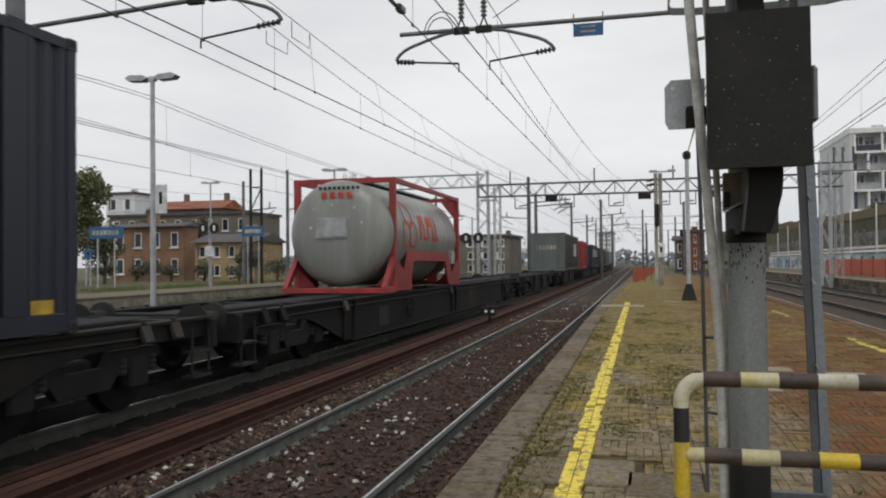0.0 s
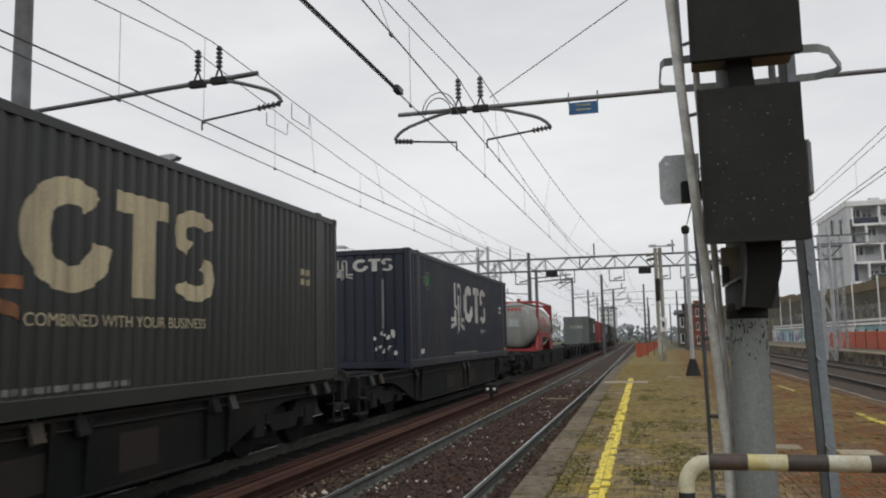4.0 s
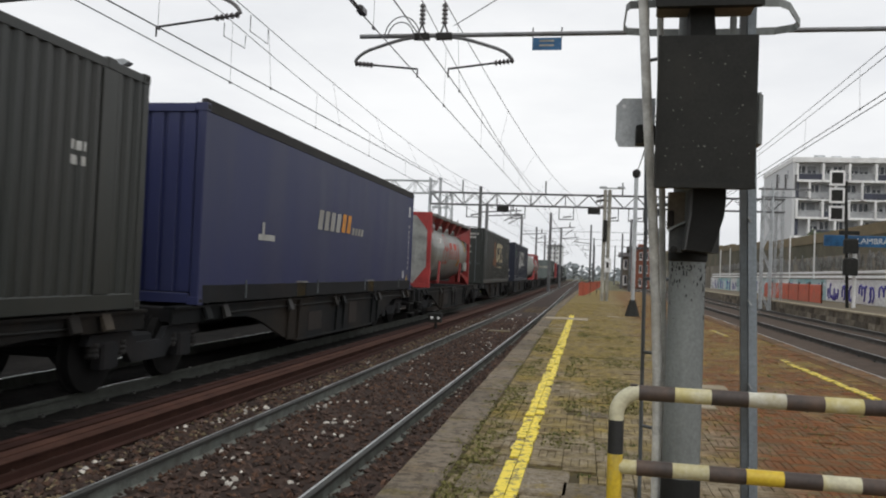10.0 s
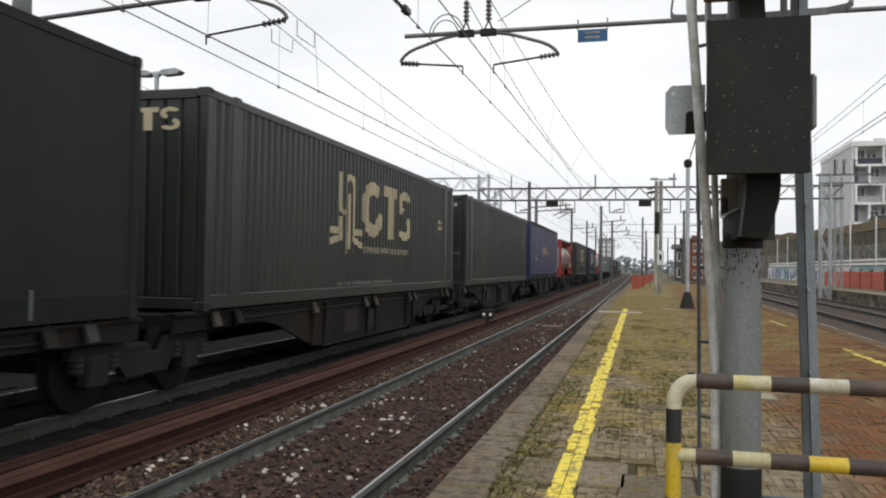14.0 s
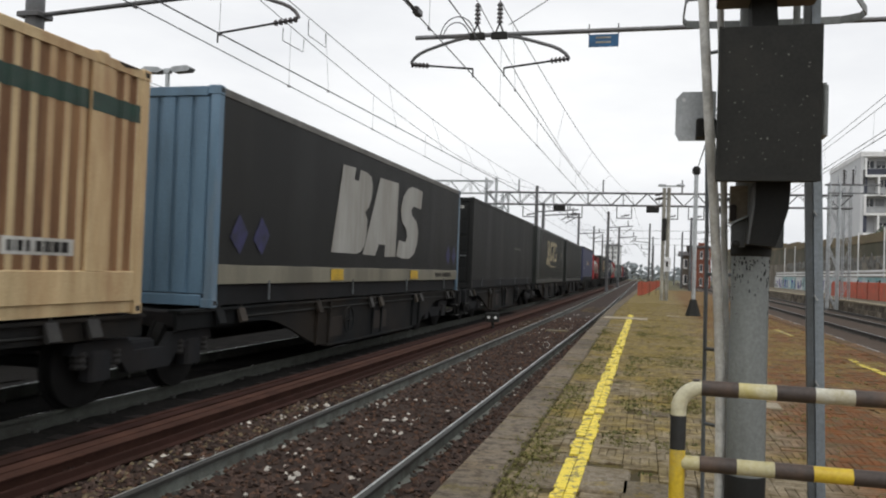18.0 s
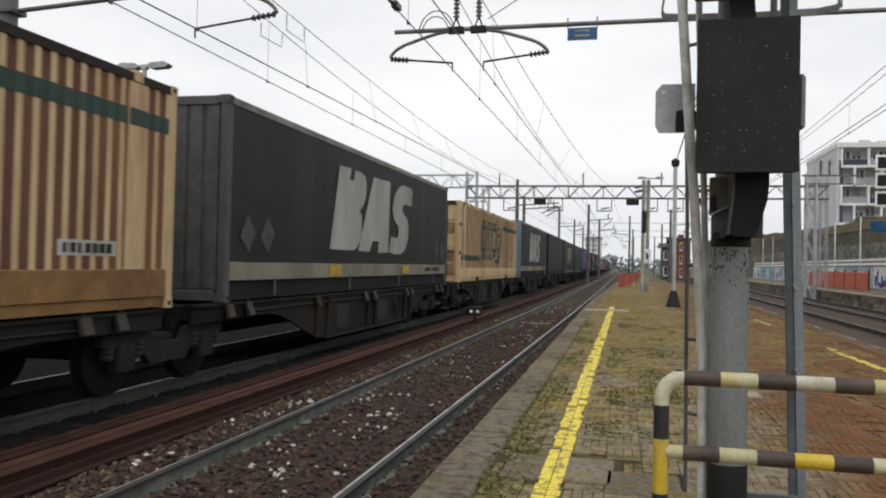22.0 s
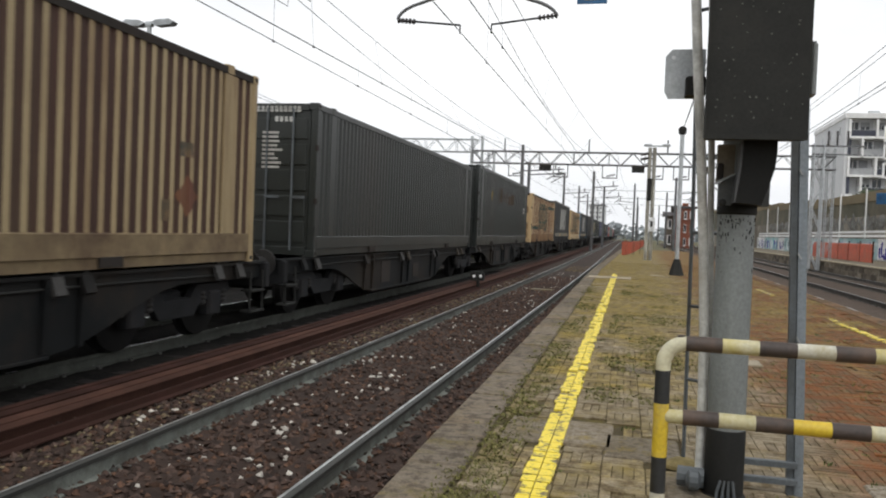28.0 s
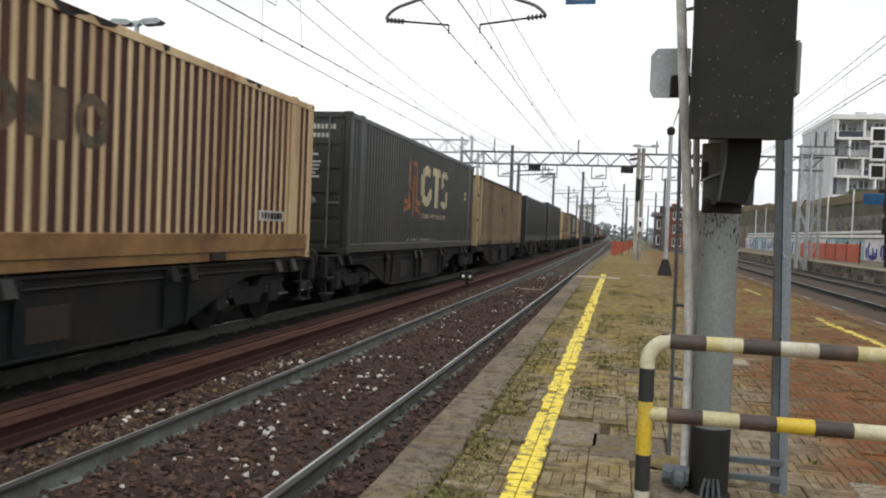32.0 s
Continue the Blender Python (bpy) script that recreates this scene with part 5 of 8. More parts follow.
def tank_container(length, radius, beam, label, dome):
    """A cylinder lying in a welded frame, 20 or 30 feet long; with dome the rear of the shell stands out past the frame."""
    L, H, w = length, 2.59, 1.22
    c = thing("tank_container", (0, 0, 0), label, "tank container", "containers on the freight train")
    back = -L + (0.16 if dome else 0.22)
    k = 0.7 if dome else 1.0
    prof = [(0.02, back), (radius * 0.3, back + 0.015 * k), (radius * 0.55, back + 0.05 * k), (radius * 0.75, back + 0.11 * k), (radius * 0.88, back + 0.19 * k), (radius * 0.96, back + 0.31 * k), (radius, back + 0.46 * k), (radius, -0.42), (radius * 0.97, -0.32), (radius * 0.86, -0.24), (radius * 0.55, -0.18), (0.02, -0.16)]
    part("tank_shell", Geo().lathe(prof, (0, 0, 1.33), "y", 48), "tank", c, smooth=True)
    for k in range(3):
        y = -L * (0.25 + 0.25 * k)
        part("shell_band", Geo().lathe([(radius + 0.002, y - 0.04), (radius + 0.007, y - 0.035), (radius + 0.007, y + 0.035), (radius + 0.002, y + 0.04)], (0, 0, 1.33), "y", 48), "tank_plate", c, smooth=True)
    inset = 0.66 if dome else 0.0
    for y0, y1, rear in ((-L + inset, -L + inset + 0.14, True), (-0.14, 0.0, False)):
        for s in (-1, 1):
            part("corner_post", Geo().block(min(s * (w - 0.14), s * w), max(s * (w - 0.14), s * w), y0, y1, 0.0, H, 0.012), "red", c)
            if rear and dome:
                part("corner_brace", Geo().prism([(y0, 0.80), (y0, 0.62), (-L + 0.2, 0.13), (-L, 0.13)], "x", min(s * (w - 0.12), s * (w - 0.01)), max(s * (w - 0.12), s * (w - 0.01))), "red", c)
                part("foot_rail", Geo().block(min(s * (w - 0.14), s * w), max(s * (w - 0.14), s * w), -L + 0.12, y0, 0.0, 0.13, 0.01), "red", c)
                part("corner_brace", Geo().prism([(s * (w - 0.14), 0.13), (s * (w - 0.50), 0.13), (s * (w - 0.14), 0.50)], "y", y0 + 0.02, y1 - 0.02), "red", c)
            else:
                part("corner_brace", Geo().prism([(s * (w - 0.14), 0.10), (s * (w - 0.62), 0.10), (s * (w - 0.14), 0.72)], "y", y0 + 0.02, y1 - 0.02), "red", c)
                part("corner_brace", Geo().prism([(s * (w - 0.14), H - 0.10), (s * (w - 0.55), H - 0.10), (s * (w - 0.14), H - 0.62)], "y", y0 + 0.02, y1 - 0.02), "red", c)
        part("end_beam", Geo().block(-w, w, -L, -L + 0.12, 0.0, 0.12, 0.01) if rear and dome else Geo().block(-w + 0.14, w - 0.14, y0, y1, 0.0, 0.14, 0.01), "red", c)
        part("end_beam", Geo().block(-w + 0.14, w - 0.14, y0 + 0.02, y1 - 0.02, H - 0.12, H, 0.01), "red", c)
    for s in (-1, 1):
        part("top_beam", Geo().block(min(s * (w - 0.10), s * w), max(s * (w - 0.10), s * w), -L + inset + 0.14, -0.14, H - 0.11, H - 0.01, 0.01), "red" if beam == "red" else "alu_dull", c)
        if not dome:
            deck = part("side_walkway", Geo().block(min(s * (w - 0.52), s * (w - 0.10)), max(s * (w - 0.52), s * (w - 0.10)), -L + 0.14, -0.14, H - 0.035, H - 0.01, 0.005), "galv_dark", c)
            for k in range(30):
                y = -L + 0.3 + k * (L - 0.5) / 30
                part("walkway_bar", Geo().box(min(s * (w - 0.52), s * (w - 0.10)), max(s * (w - 0.52), s * (w - 0.10)), y, y + 0.03, H - 0.07, H - 0.035), "galv_dark", deck)
        for y in (-L + inset, 0):
            d = 1 if y < 0 else -1
            if dome:
                part("foot_plate", Geo().prism([(y + d * 0.14, 0.02), (y + d * 1.35, 0.02), (y + d * 1.35, 0.16), (y + d * 0.14, 0.75)], "x", min(s * (w - 0.05), s * w), max(s * (w - 0.05), s * w)), "red", c)
            else:
                # bracing wedges run from the posts back to the shell
                four = [(0, 1, 2), (0, 3, 1), (1, 3, 2), (0, 2, 3)]
                part("corner_wedge", Geo().add([(s * (w - 0.02), y + d * 0.13, H - 0.10), (s * (w - 0.02), y + d * 0.13, H - 0.80), (s * 0.92, y + d * 2.0, 2.04), (s * 0.45, y + d * 0.13, H - 0.10)], four), "red", c)
                part("corner_wedge", Geo().add([(s * (w - 0.02), y + d * 0.13, 0.03), (s * (w - 0.02), y + d * 0.13, 0.30), (s * 0.98, y + d * 1.5, 0.62), (s * 0.45, y + d * 0.13, 0.10)], four), "red", c)
            part("saddle", Geo().prism([(y + d * 0.9, 0.1), (y + d * 1.3, 0.1), (y + d * 1.25, 0.62), (y + d * 1.0, 0.62)], "x", min(s * 0.55, s * 0.75), max(s * 0.55, s * 0.75)), "red", c)
        for k in range(5 if not dome else 0):
            y = -2.15 - 1.47 * k
            g = Geo()
            top, low = (s * (w - 0.03), H - 0.105), (s * 0.92, 2.06)
            n0 = [(top[0], y - 0.62, top[1]), (top[0], y, top[1]), (low[0], y, low[1]), (s * (w - 0.30), y - 0.62, top[1]), (s * (w - 0.30), y, top[1]), (low[0] - s * 0.06, y, low[1])]
            g.add(n0, [(0, 1, 2), (5, 4, 3), (0, 3, 4, 1), (1, 4, 5, 2), (0, 2, 5, 3)])
            part("gusset", g, "red", c)
            part("gusset_clamp", Geo().block(min(s * (w - 0.11), s * (w + 0.012)), max(s * (w - 0.11), s * (w + 0.012)), y - 0.08, y + 0.06, H - 0.13, H + 0.02, 0.008), "alu_dull", c)
        if length > 8:
            for y in (-7.15, -2.35):
                part("leg", Geo().prism([(y, 0.15), (y + 0.14, 0.15), (y + 0.36, 0.95), (y + 0.26, 0.95)], "x", min(s * (w - 0.12), s * (w - 0.05)), max(s * (w - 0.12), s * (w - 0.05))), "red", c)
        else:
            part("side_skirt", Geo().prism([(-5.25, 0.02), (-4.95, 0.70), (-1.75, 0.70), (-1.35, 0.02), (-0.75, 0.02), (-1.4, 0.93), (-5.35, 0.93), (-5.9, 0.02)], "x", min(s * (w - 0.06), s * (w - 0.01)), max(s * (w - 0.06), s * (w - 0.01))), "red", c)
    part("walkway", Geo().block(-0.45, 0.45, -L + inset + 0.3, -0.3, H - 0.06, H - 0.02, 0.005), "galv", c)
    part("manhole", Geo().lathe([(0.28, 0), (0.28, 0.12), (0.24, 0.16), (0.02, 0.18)], (0, -L * 0.5, H - 0.02), "z", 20), "tank_plate", c, smooth=True)
    if dome:
        part("valve", Geo().lathe([(0.07, 0), (0.07, 0.14), (0.11, 0.15), (0.11, 0.24), (0.05, 0.27)], (-0.1, -L * 0.62, H - 0.02), "z", 12), "red", c, smooth=True)

    def laid(name, polys, material, step=0.07, e=0.008):
        """Outlines in y, z laid on the curve of the shell, cut into level strips that follow it."""
        g = Geo()
        for p in polys:
            flip = [(z, y) for y, z in p]
            lo, hi = min(q[0] for q in flip), max(q[0] for q in flip)
            n = max(1, math.ceil((hi - lo) / step))
            for k in range(n):
                piece = clip_y(clip_y(flip, lo + (hi - lo) * k / n, 1), lo + (hi - lo) * (k + 1) / n, -1)
                if len(piece) > 2:
                    g.add([((radius + e) * math.sqrt(max(0.02, 1 - ((z - 1.33) / radius) ** 2)), y, z) for z, y in piece], [tuple(range(len(piece)))])
        return part(name, g.mesh(name, material, weld=0.0008), None, c)

    y, z0, z1 = (-4.87, 1.06, 1.70) if length > 8 else (-4.3, 1.22, 1.84)
    far = (0.92, 2.02) if length > 8 else (0.68, 1.50)
    for a, wide in ((y, 0.58 if length > 8 else 0.46), (y + far[0], 0.70 if length > 8 else 0.62), (y + far[1], 0.15)):
        if wide > 0.2:
            laid("red_block", [rect(a, a + 0.15, z0, z1), rect(a + 0.15, a + wide - 0.15, z1 - 0.26, z1), rect(a + wide - 0.15, a + wide, z0, z1)], "letter_red")
        else:
            laid("red_block", [rect(a, a + wide, z0, z1)], "letter_red")
        laid("red_dot", [rect(a + wide + 0.05, a + wide + 0.15, z0, z0 + 0.10)], "letter_red")
    cy, cz, r = (-5.62, 1.26, 0.33) if length > 8 else (-5.2, 1.42, 0.33)
    for dy, dz in ((0, 0.40), (-0.27, -0.08), (0.27, -0.08)):
        laid("red_ring", arc(cy + dy, cz + dz, r, r * 1.02, 0.065, 0.065, 0, 360, 24), "letter_red", e=0.008 + 0.002 * (dy > 0) + 0.004 * (dz > 0))
    part("data_box", Geo().block(radius - 0.06, radius + 0.05, -1.15, -0.75, 0.62, 0.98, 0.01), "tank_plate", c)
    if length > 8:
        for k in range(5):
            size = 0.10 if k == 1 else 0.06
            laid("small_print", [rect(-0.90 + 0.10 * q, -0.83 + 0.10 * q, 1.96 - k * 0.14, 1.96 + size - k * 0.14) for q in range(3 + (k * 5) % 2)], "clip")
        laid("yellow_sign", [rect(-1.20, -0.95, 1.72, 1.94)], "yellow_plate")
        laid("yellow_sign", [rect(-1.20, -0.95, 1.44, 1.66)], "yellow_plate")
        laid("orange_sign", [rect(-2.80, -2.38, 0.80, 1.08, 0.1)], "letter_orange")
        laid("orange_sign_frame", [rect(-2.77, -2.41, 0.93, 0.95)], "clip", e=0.012)
        laid("white_label", [rect(-3.0, -2.6, 0.58, 0.66), rect(-2.95, -2.7, 0.47, 0.55)], "letter_white")
        laid("red_dot", [rect(-2.55, -2.47, 1.16, 1.24)], "letter_red")
        laid("shell_plate", [rect(-8.3, -6.1, 1.42, 2.05)], "tank", e=0.006)
        part("small_hatch", Geo().block(radius - 0.05, radius + 0.04, -7.2, -7.08, 1.6, 1.76, 0.01), "white_frame", c)
        g = Geo().prism([(-w + 0.55, 0.12), (w - 0.55, 0.12), (w - 0.14, 0.62), (w - 0.14, H - 0.55), (w - 0.5, H - 0.12), (-w + 0.5, H - 0.12), (-w + 0.14, H - 0.55), (-w + 0.14, 0.62)], "y", -L + 0.05, -L + 0.09)
        part("end_plate", g, "tank_plate", c)
        end_mark(c, "hazard_sign", [[(-0.15, 0.85), (0.09, 0.61), (0.33, 0.85), (0.09, 1.09)], [(-0.55, 1.15), (-0.37, 0.97), (-0.19, 1.15), (-0.37, 1.33)]], "sign_white", L, off=-0.04)
        end_mark(c, "red_block", [rect(-0.6 + k * 0.24, -0.44 + k * 0.24, 1.85, 2.02) for k in range(4)], "letter_red", L, off=-0.04)
        end_mark(c, "small_print", [rect(-0.5 + k * 0.11, -0.43 + k * 0.11, 2.12, 2.2) for k in range(9)], "clip", L, off=-0.04, kind="stuff")
    else:
        holder = part("end_placard", Geo().block(-0.46, 0.28, back - 0.03, back + 0.07, 1.22, 1.66, 0.01), "tank_plate", c)
        part("placard_plate", Geo().block(-0.28, 0.24, back - 0.042, back - 0.03, 1.26, 1.62, 0.004), "galv", holder)
        end_mark(c, "red_block", [rect(-0.35 + k * 0.2, -0.22 + k * 0.2, 2.10, 2.24) for k in range(4)], "letter_red", L, off=-0.195)
        end_mark(c, "small_print", [rect(-0.42 + k * 0.11, -0.35 + k * 0.11, 2.30, 2.37) for k in range(9)], "clip", L, off=-0.245, kind="stuff")
        for x, z in ((-0.52, 1.86), (-0.10, 1.95), (0.02, 1.99), (0.44, 1.88), (0.58, 1.55), (-0.6, 1.45)):
            part("shell_clip", Geo().block(x - 0.03, x + 0.03, back + 0.02, back + 0.09, z - 0.03, z + 0.03, 0.01), "galv", c)
    return c


def bogie(parent, y):
    """Two wheelsets in a welded frame, with springs and axle boxes."""
    wheel = Geo().lathe([(0.10, -0.07), (0.40, -0.07), (0.43, -0.05), (0.46, -0.045), (0.46, 0.06), (0.49, 0.07), (0.49, 0.09), (0.40, 0.09), (0.34, 0.03), (0.16, 0.03), (0.12, 0.10), (0.02, 0.10)], (0, 0, 0), "x", 28)
    wm = wheel.mesh("wheel", "wheel", True)
    for d in (-0.9, 0.9):
        ax = part("axle", Geo().tube((-0.95, 0, 0), (0.95, 0, 0), 0.075, 10), "wheel", parent, at=(0, y + d, RAIL_Z + 0.46))
        for s in (-1, 1):
            o = part("wheel", wm, None, ax, at=(0.76 * s, 0, 0))
            if s > 0:
                o.rotation_euler = (0, 0, math.pi)
            part("axle_box", Geo().block(min(s * 0.88, s * 1.06), max(s * 0.88, s * 1.06), -0.17, 0.17, -0.16, 0.16, 0.03), "under", ax)
    for s in (-1, 1):
        g = Geo().prism([(y - 1.35, 0.30), (y - 1.30, 0.42), (y - 0.45, 0.42), (y - 0.30, 0.26), (y + 0.30, 0.26), (y + 0.45, 0.42), (y + 1.30, 0.42), (y + 1.35, 0.30), (y + 0.55, 0.18), (y + 0.40, 0.02), (y - 0.40, 0.02), (y - 0.55, 0.18)], "x", min(s * 0.93, s * 1.03), max(s * 0.93, s * 1.03))
        part("bogie_side", g, "under", parent)
        for d in (-1.18, -0.62, 0.62, 1.18):
            part("spring", Geo().lathe([(0.07, 0), (0.085, 0.03), (0.07, 0.06), (0.085, 0.09), (0.07, 0.12), (0.085, 0.15), (0.07, 0.18)], (s * 0.98, y + d, 0.14), "z", 10), "clip", parent)
    part("bolster", Geo().block(-0.93, 0.93, y - 0.25, y + 0.25, 0.18, 0.36, 0.03), "under", parent)


def wagon(y_front, y_rear, front_bogie, rear_bogie, buffers_front, buffers_rear, seed, label):
    """A flat container wagon: fish-bellied side sills, cross members, bogies, spigots."""
    w = thing("container_wagon", (0, 0, 0), label, "freight wagon", "container wagons of the freight train")
    rnd = random.Random(seed)
    for s in (-1, 1):
        a, b = y_rear + 3.3, y_front - 3.3
        low = [(y_rear, DECK - 0.26), (a - 1.2, DECK - 0.24)]
        low += [(a - 1.2 + 2.6 * u, DECK - 0.24 - 0.565 * (u * u * (3 - 2 * u)) ** 1.15) for u in (0.12, 0.25, 0.38, 0.5, 0.62, 0.75, 0.88, 1.0)]
        low += [(b + 1.2 - 2.6 * u, DECK - 0.24 - 0.565 * (u * u * (3 - 2 * u)) ** 1.15) for u in (1.0, 0.88, 0.75, 0.62, 0.5, 0.38, 0.25, 0.12)]
        low += [(b + 1.2, DECK - 0.24), (y_front, DECK - 0.26)]
        g = Geo()
        for (ya, za), (yb, zb) in zip(low, low[1:]):
            g.prism([(ya, za), (yb, zb), (yb, DECK - 0.02), (ya, DECK - 0.02)], "x", min(s * 1.09, s * 1.14), max(s * 1.09, s * 1.14))
        part("side_sill", g.mesh("side_sill", "sill", weld=0.0005), None, w)
        part("top_flange", Geo().block(min(s * 1.0, s * 1.19), max(s * 1.0, s * 1.19), y_rear, y_front, DECK - 0.05, DECK - 0.012, 0.006), "sill", w)
        for k in range(3):
            for y in (a + 1.2 + k * (b - a - 2.4) / 2 - 0.27, a + 1.2 + k * (b - a - 2.4) / 2 + 0.27):
                part("stiffener", Geo().prism([(s * 1.138, -0.08), (s * 1.17, -0.06), (s * 1.205, DECK - 0.10), (s * 1.205, DECK - 0.055), (s * 1.138, DECK - 0.055)], "y", y - 0.035, y + 0.035), "sill", w)
        part("brake_pipe", Geo().pipe([(s * 1.16, y_rear + 1.5, DECK - 0.16), (s * 1.165, a, DECK - 0.15), (s * 1.165, b, DECK - 0.15), (s * 1.16, y_front - 1.5, DECK - 0.17)], 0.014, 6), "steel_dark", w)
        part("lower_flange", Geo().block(min(s * 1.06, s * 1.175), max(s * 1.06, s * 1.175), a + 1.4, b - 1.4, DECK - 0.83, DECK - 0.805, 0.006), "sill", w)
        for k in range(2):
            y = a + 1.5 + (b - a - 3.6) * (k + rnd.uniform(0.0, 0.55)) / 2
            part("panel_plate", Geo().block(min(s * 1.135, s * 1.150), max(s * 1.135, s * 1.150), y, y + rnd.uniform(0.5, 1.1), 0.02, rnd.uniform(0.35, 0.55), 0.004), "patch", w, "rusty brown stencilled plate")
        mid = (y_front + y_rear) / 2
        for y in (y_rear + 0.9, y_rear + 1.5, a + 0.9, mid - 0.5, mid + 0.12, b - 1.35, b - 0.9, y_front - 1.5, y_front - 0.9):
            flap = part("lock_bracket", Geo().prism([(s * 1.15, DECK - 0.03), (s * 1.195, DECK - 0.03), (s * 1.262, DECK - 0.21), (s * 1.215, DECK - 0.235)], "y", y - 0.085, y + 0.085), rnd.choice(["flap", "flap", "sill", "sill", "pale_patch"]), w)
            part("lock_pin", Geo().tube((s * 1.17, y, DECK - 0.04), (s * 1.17, y, DECK + 0.02), 0.03, 8), "steel_dark", flap)
        y = rnd.uniform(a + 1.0, b - 1.0)
        g = Geo()
        for k in range(12):
            p, q = 2 * math.pi * k / 12, 2 * math.pi * (k + 1) / 12
            g.tube((s * 1.24, y + 0.24 * math.cos(p), 0.30 + 0.24 * math.sin(p)), (s * 1.24, y + 0.24 * math.cos(q), 0.30 + 0.24 * math.sin(q)), 0.016, 5)
        g.tube((s * 1.24, y - 0.24, 0.30), (s * 1.24, y + 0.24, 0.30), 0.012, 5).tube((s * 1.24, y, 0.06), (s * 1.24, y, 0.54), 0.012, 5).tube((s * 1.1, y, 0.30), (s * 1.26, y, 0.30), 0.03, 6)
        if rnd.random() < 0.35:
            part("hand_wheel", g, "sill", w)
        for yy, on in ((y_front - 0.35, buffers_front), (y_rear + 0.35, buffers_rear)):
            if on:
                g = Geo().tube((s * 1.20, yy - 0.2, -0.05), (s * 1.20, yy - 0.2, DECK - 0.15), 0.018, 6).tube((s * 1.20, yy + 0.2, -0.05), (s * 1.20, yy + 0.2, DECK - 0.15), 0.018, 6)
                for z in (-0.05, 0.25):
                    g.block(min(s * 1.06, s * 1.24), max(s * 1.06, s * 1.24), yy - 0.22, yy + 0.22, z, z + 0.03, 0.005)
                part("step_frame", g, "steel_dark", w)
    part("centre_sill", Geo().block(-0.35, 0.35, y_rear, y_front, DECK - 0.42, DECK - 0.03, 0.02), "under", w)
    n = 9
    for k in range(n):
        y = y_rear + 0.4 + k * (y_front - y_rear - 0.8) / (n - 1)
        part("cross_member", Geo().block(-1.09, 1.09, y - 0.14, y + 0.14, DECK - 0.24, DECK - 0.04, 0.02), "under", w)
    for y, on, d in ((y_front, buffers_front, 1), (y_rear, buffers_rear, -1)):
        if on:
            part("headstock", Geo().block(-1.25, 1.25, min(y, y - d * 0.14), max(y, y - d * 0.14), DECK - 0.40, DECK - 0.03, 0.02), "under", w)
            for s in (-1, 1):
                part("buffer", Geo().lathe([(0.11, 0), (0.11, d * 0.3), (0.08, d * 0.3), (0.08, d * 0.45), (0.22, d * 0.5), (0.23, d * 0.55), (0.02, d * 0.57)], (s * 0.87, y, 0.62), "y", 14), "clip", w, smooth=True)
            part("coupling", Geo().tube((0, y, 0.6), (0, y + d * 0.5, 0.5), 0.05, 8), "clip", w)
    if front_bogie is not None:
        bogie(w, front_bogie)
    if rear_bogie is not None:
        bogie(w, rear_bogie)
    return w


# front ends of the loads along the train at 0 s
LOADS = {"tank_20": 23.58, "navy": 6.55, "black_a": -11.72, "tank_30": -30.37, "blue": -42.56, "dark_a": -57.66, "black_b": -73.22, "curtain": -88.24,
         "bold_a": -103.72, "cream_a": -118.8, "bold_b": -134.4, "cream_b": -149.31, "grey_a": -165.08, "grey_b": -179.97, "cream_c": -195.88, "black_c": -210.57, "cream_d": -226.17}
TRAIN = []


def load(ob, y):
    TRAIN.append((ob, Vector((TRAIN_TRACK, y, DECK))))
    return ob


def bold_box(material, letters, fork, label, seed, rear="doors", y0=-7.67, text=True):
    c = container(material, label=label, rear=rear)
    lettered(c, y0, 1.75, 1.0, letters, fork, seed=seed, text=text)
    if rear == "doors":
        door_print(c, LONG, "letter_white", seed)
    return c


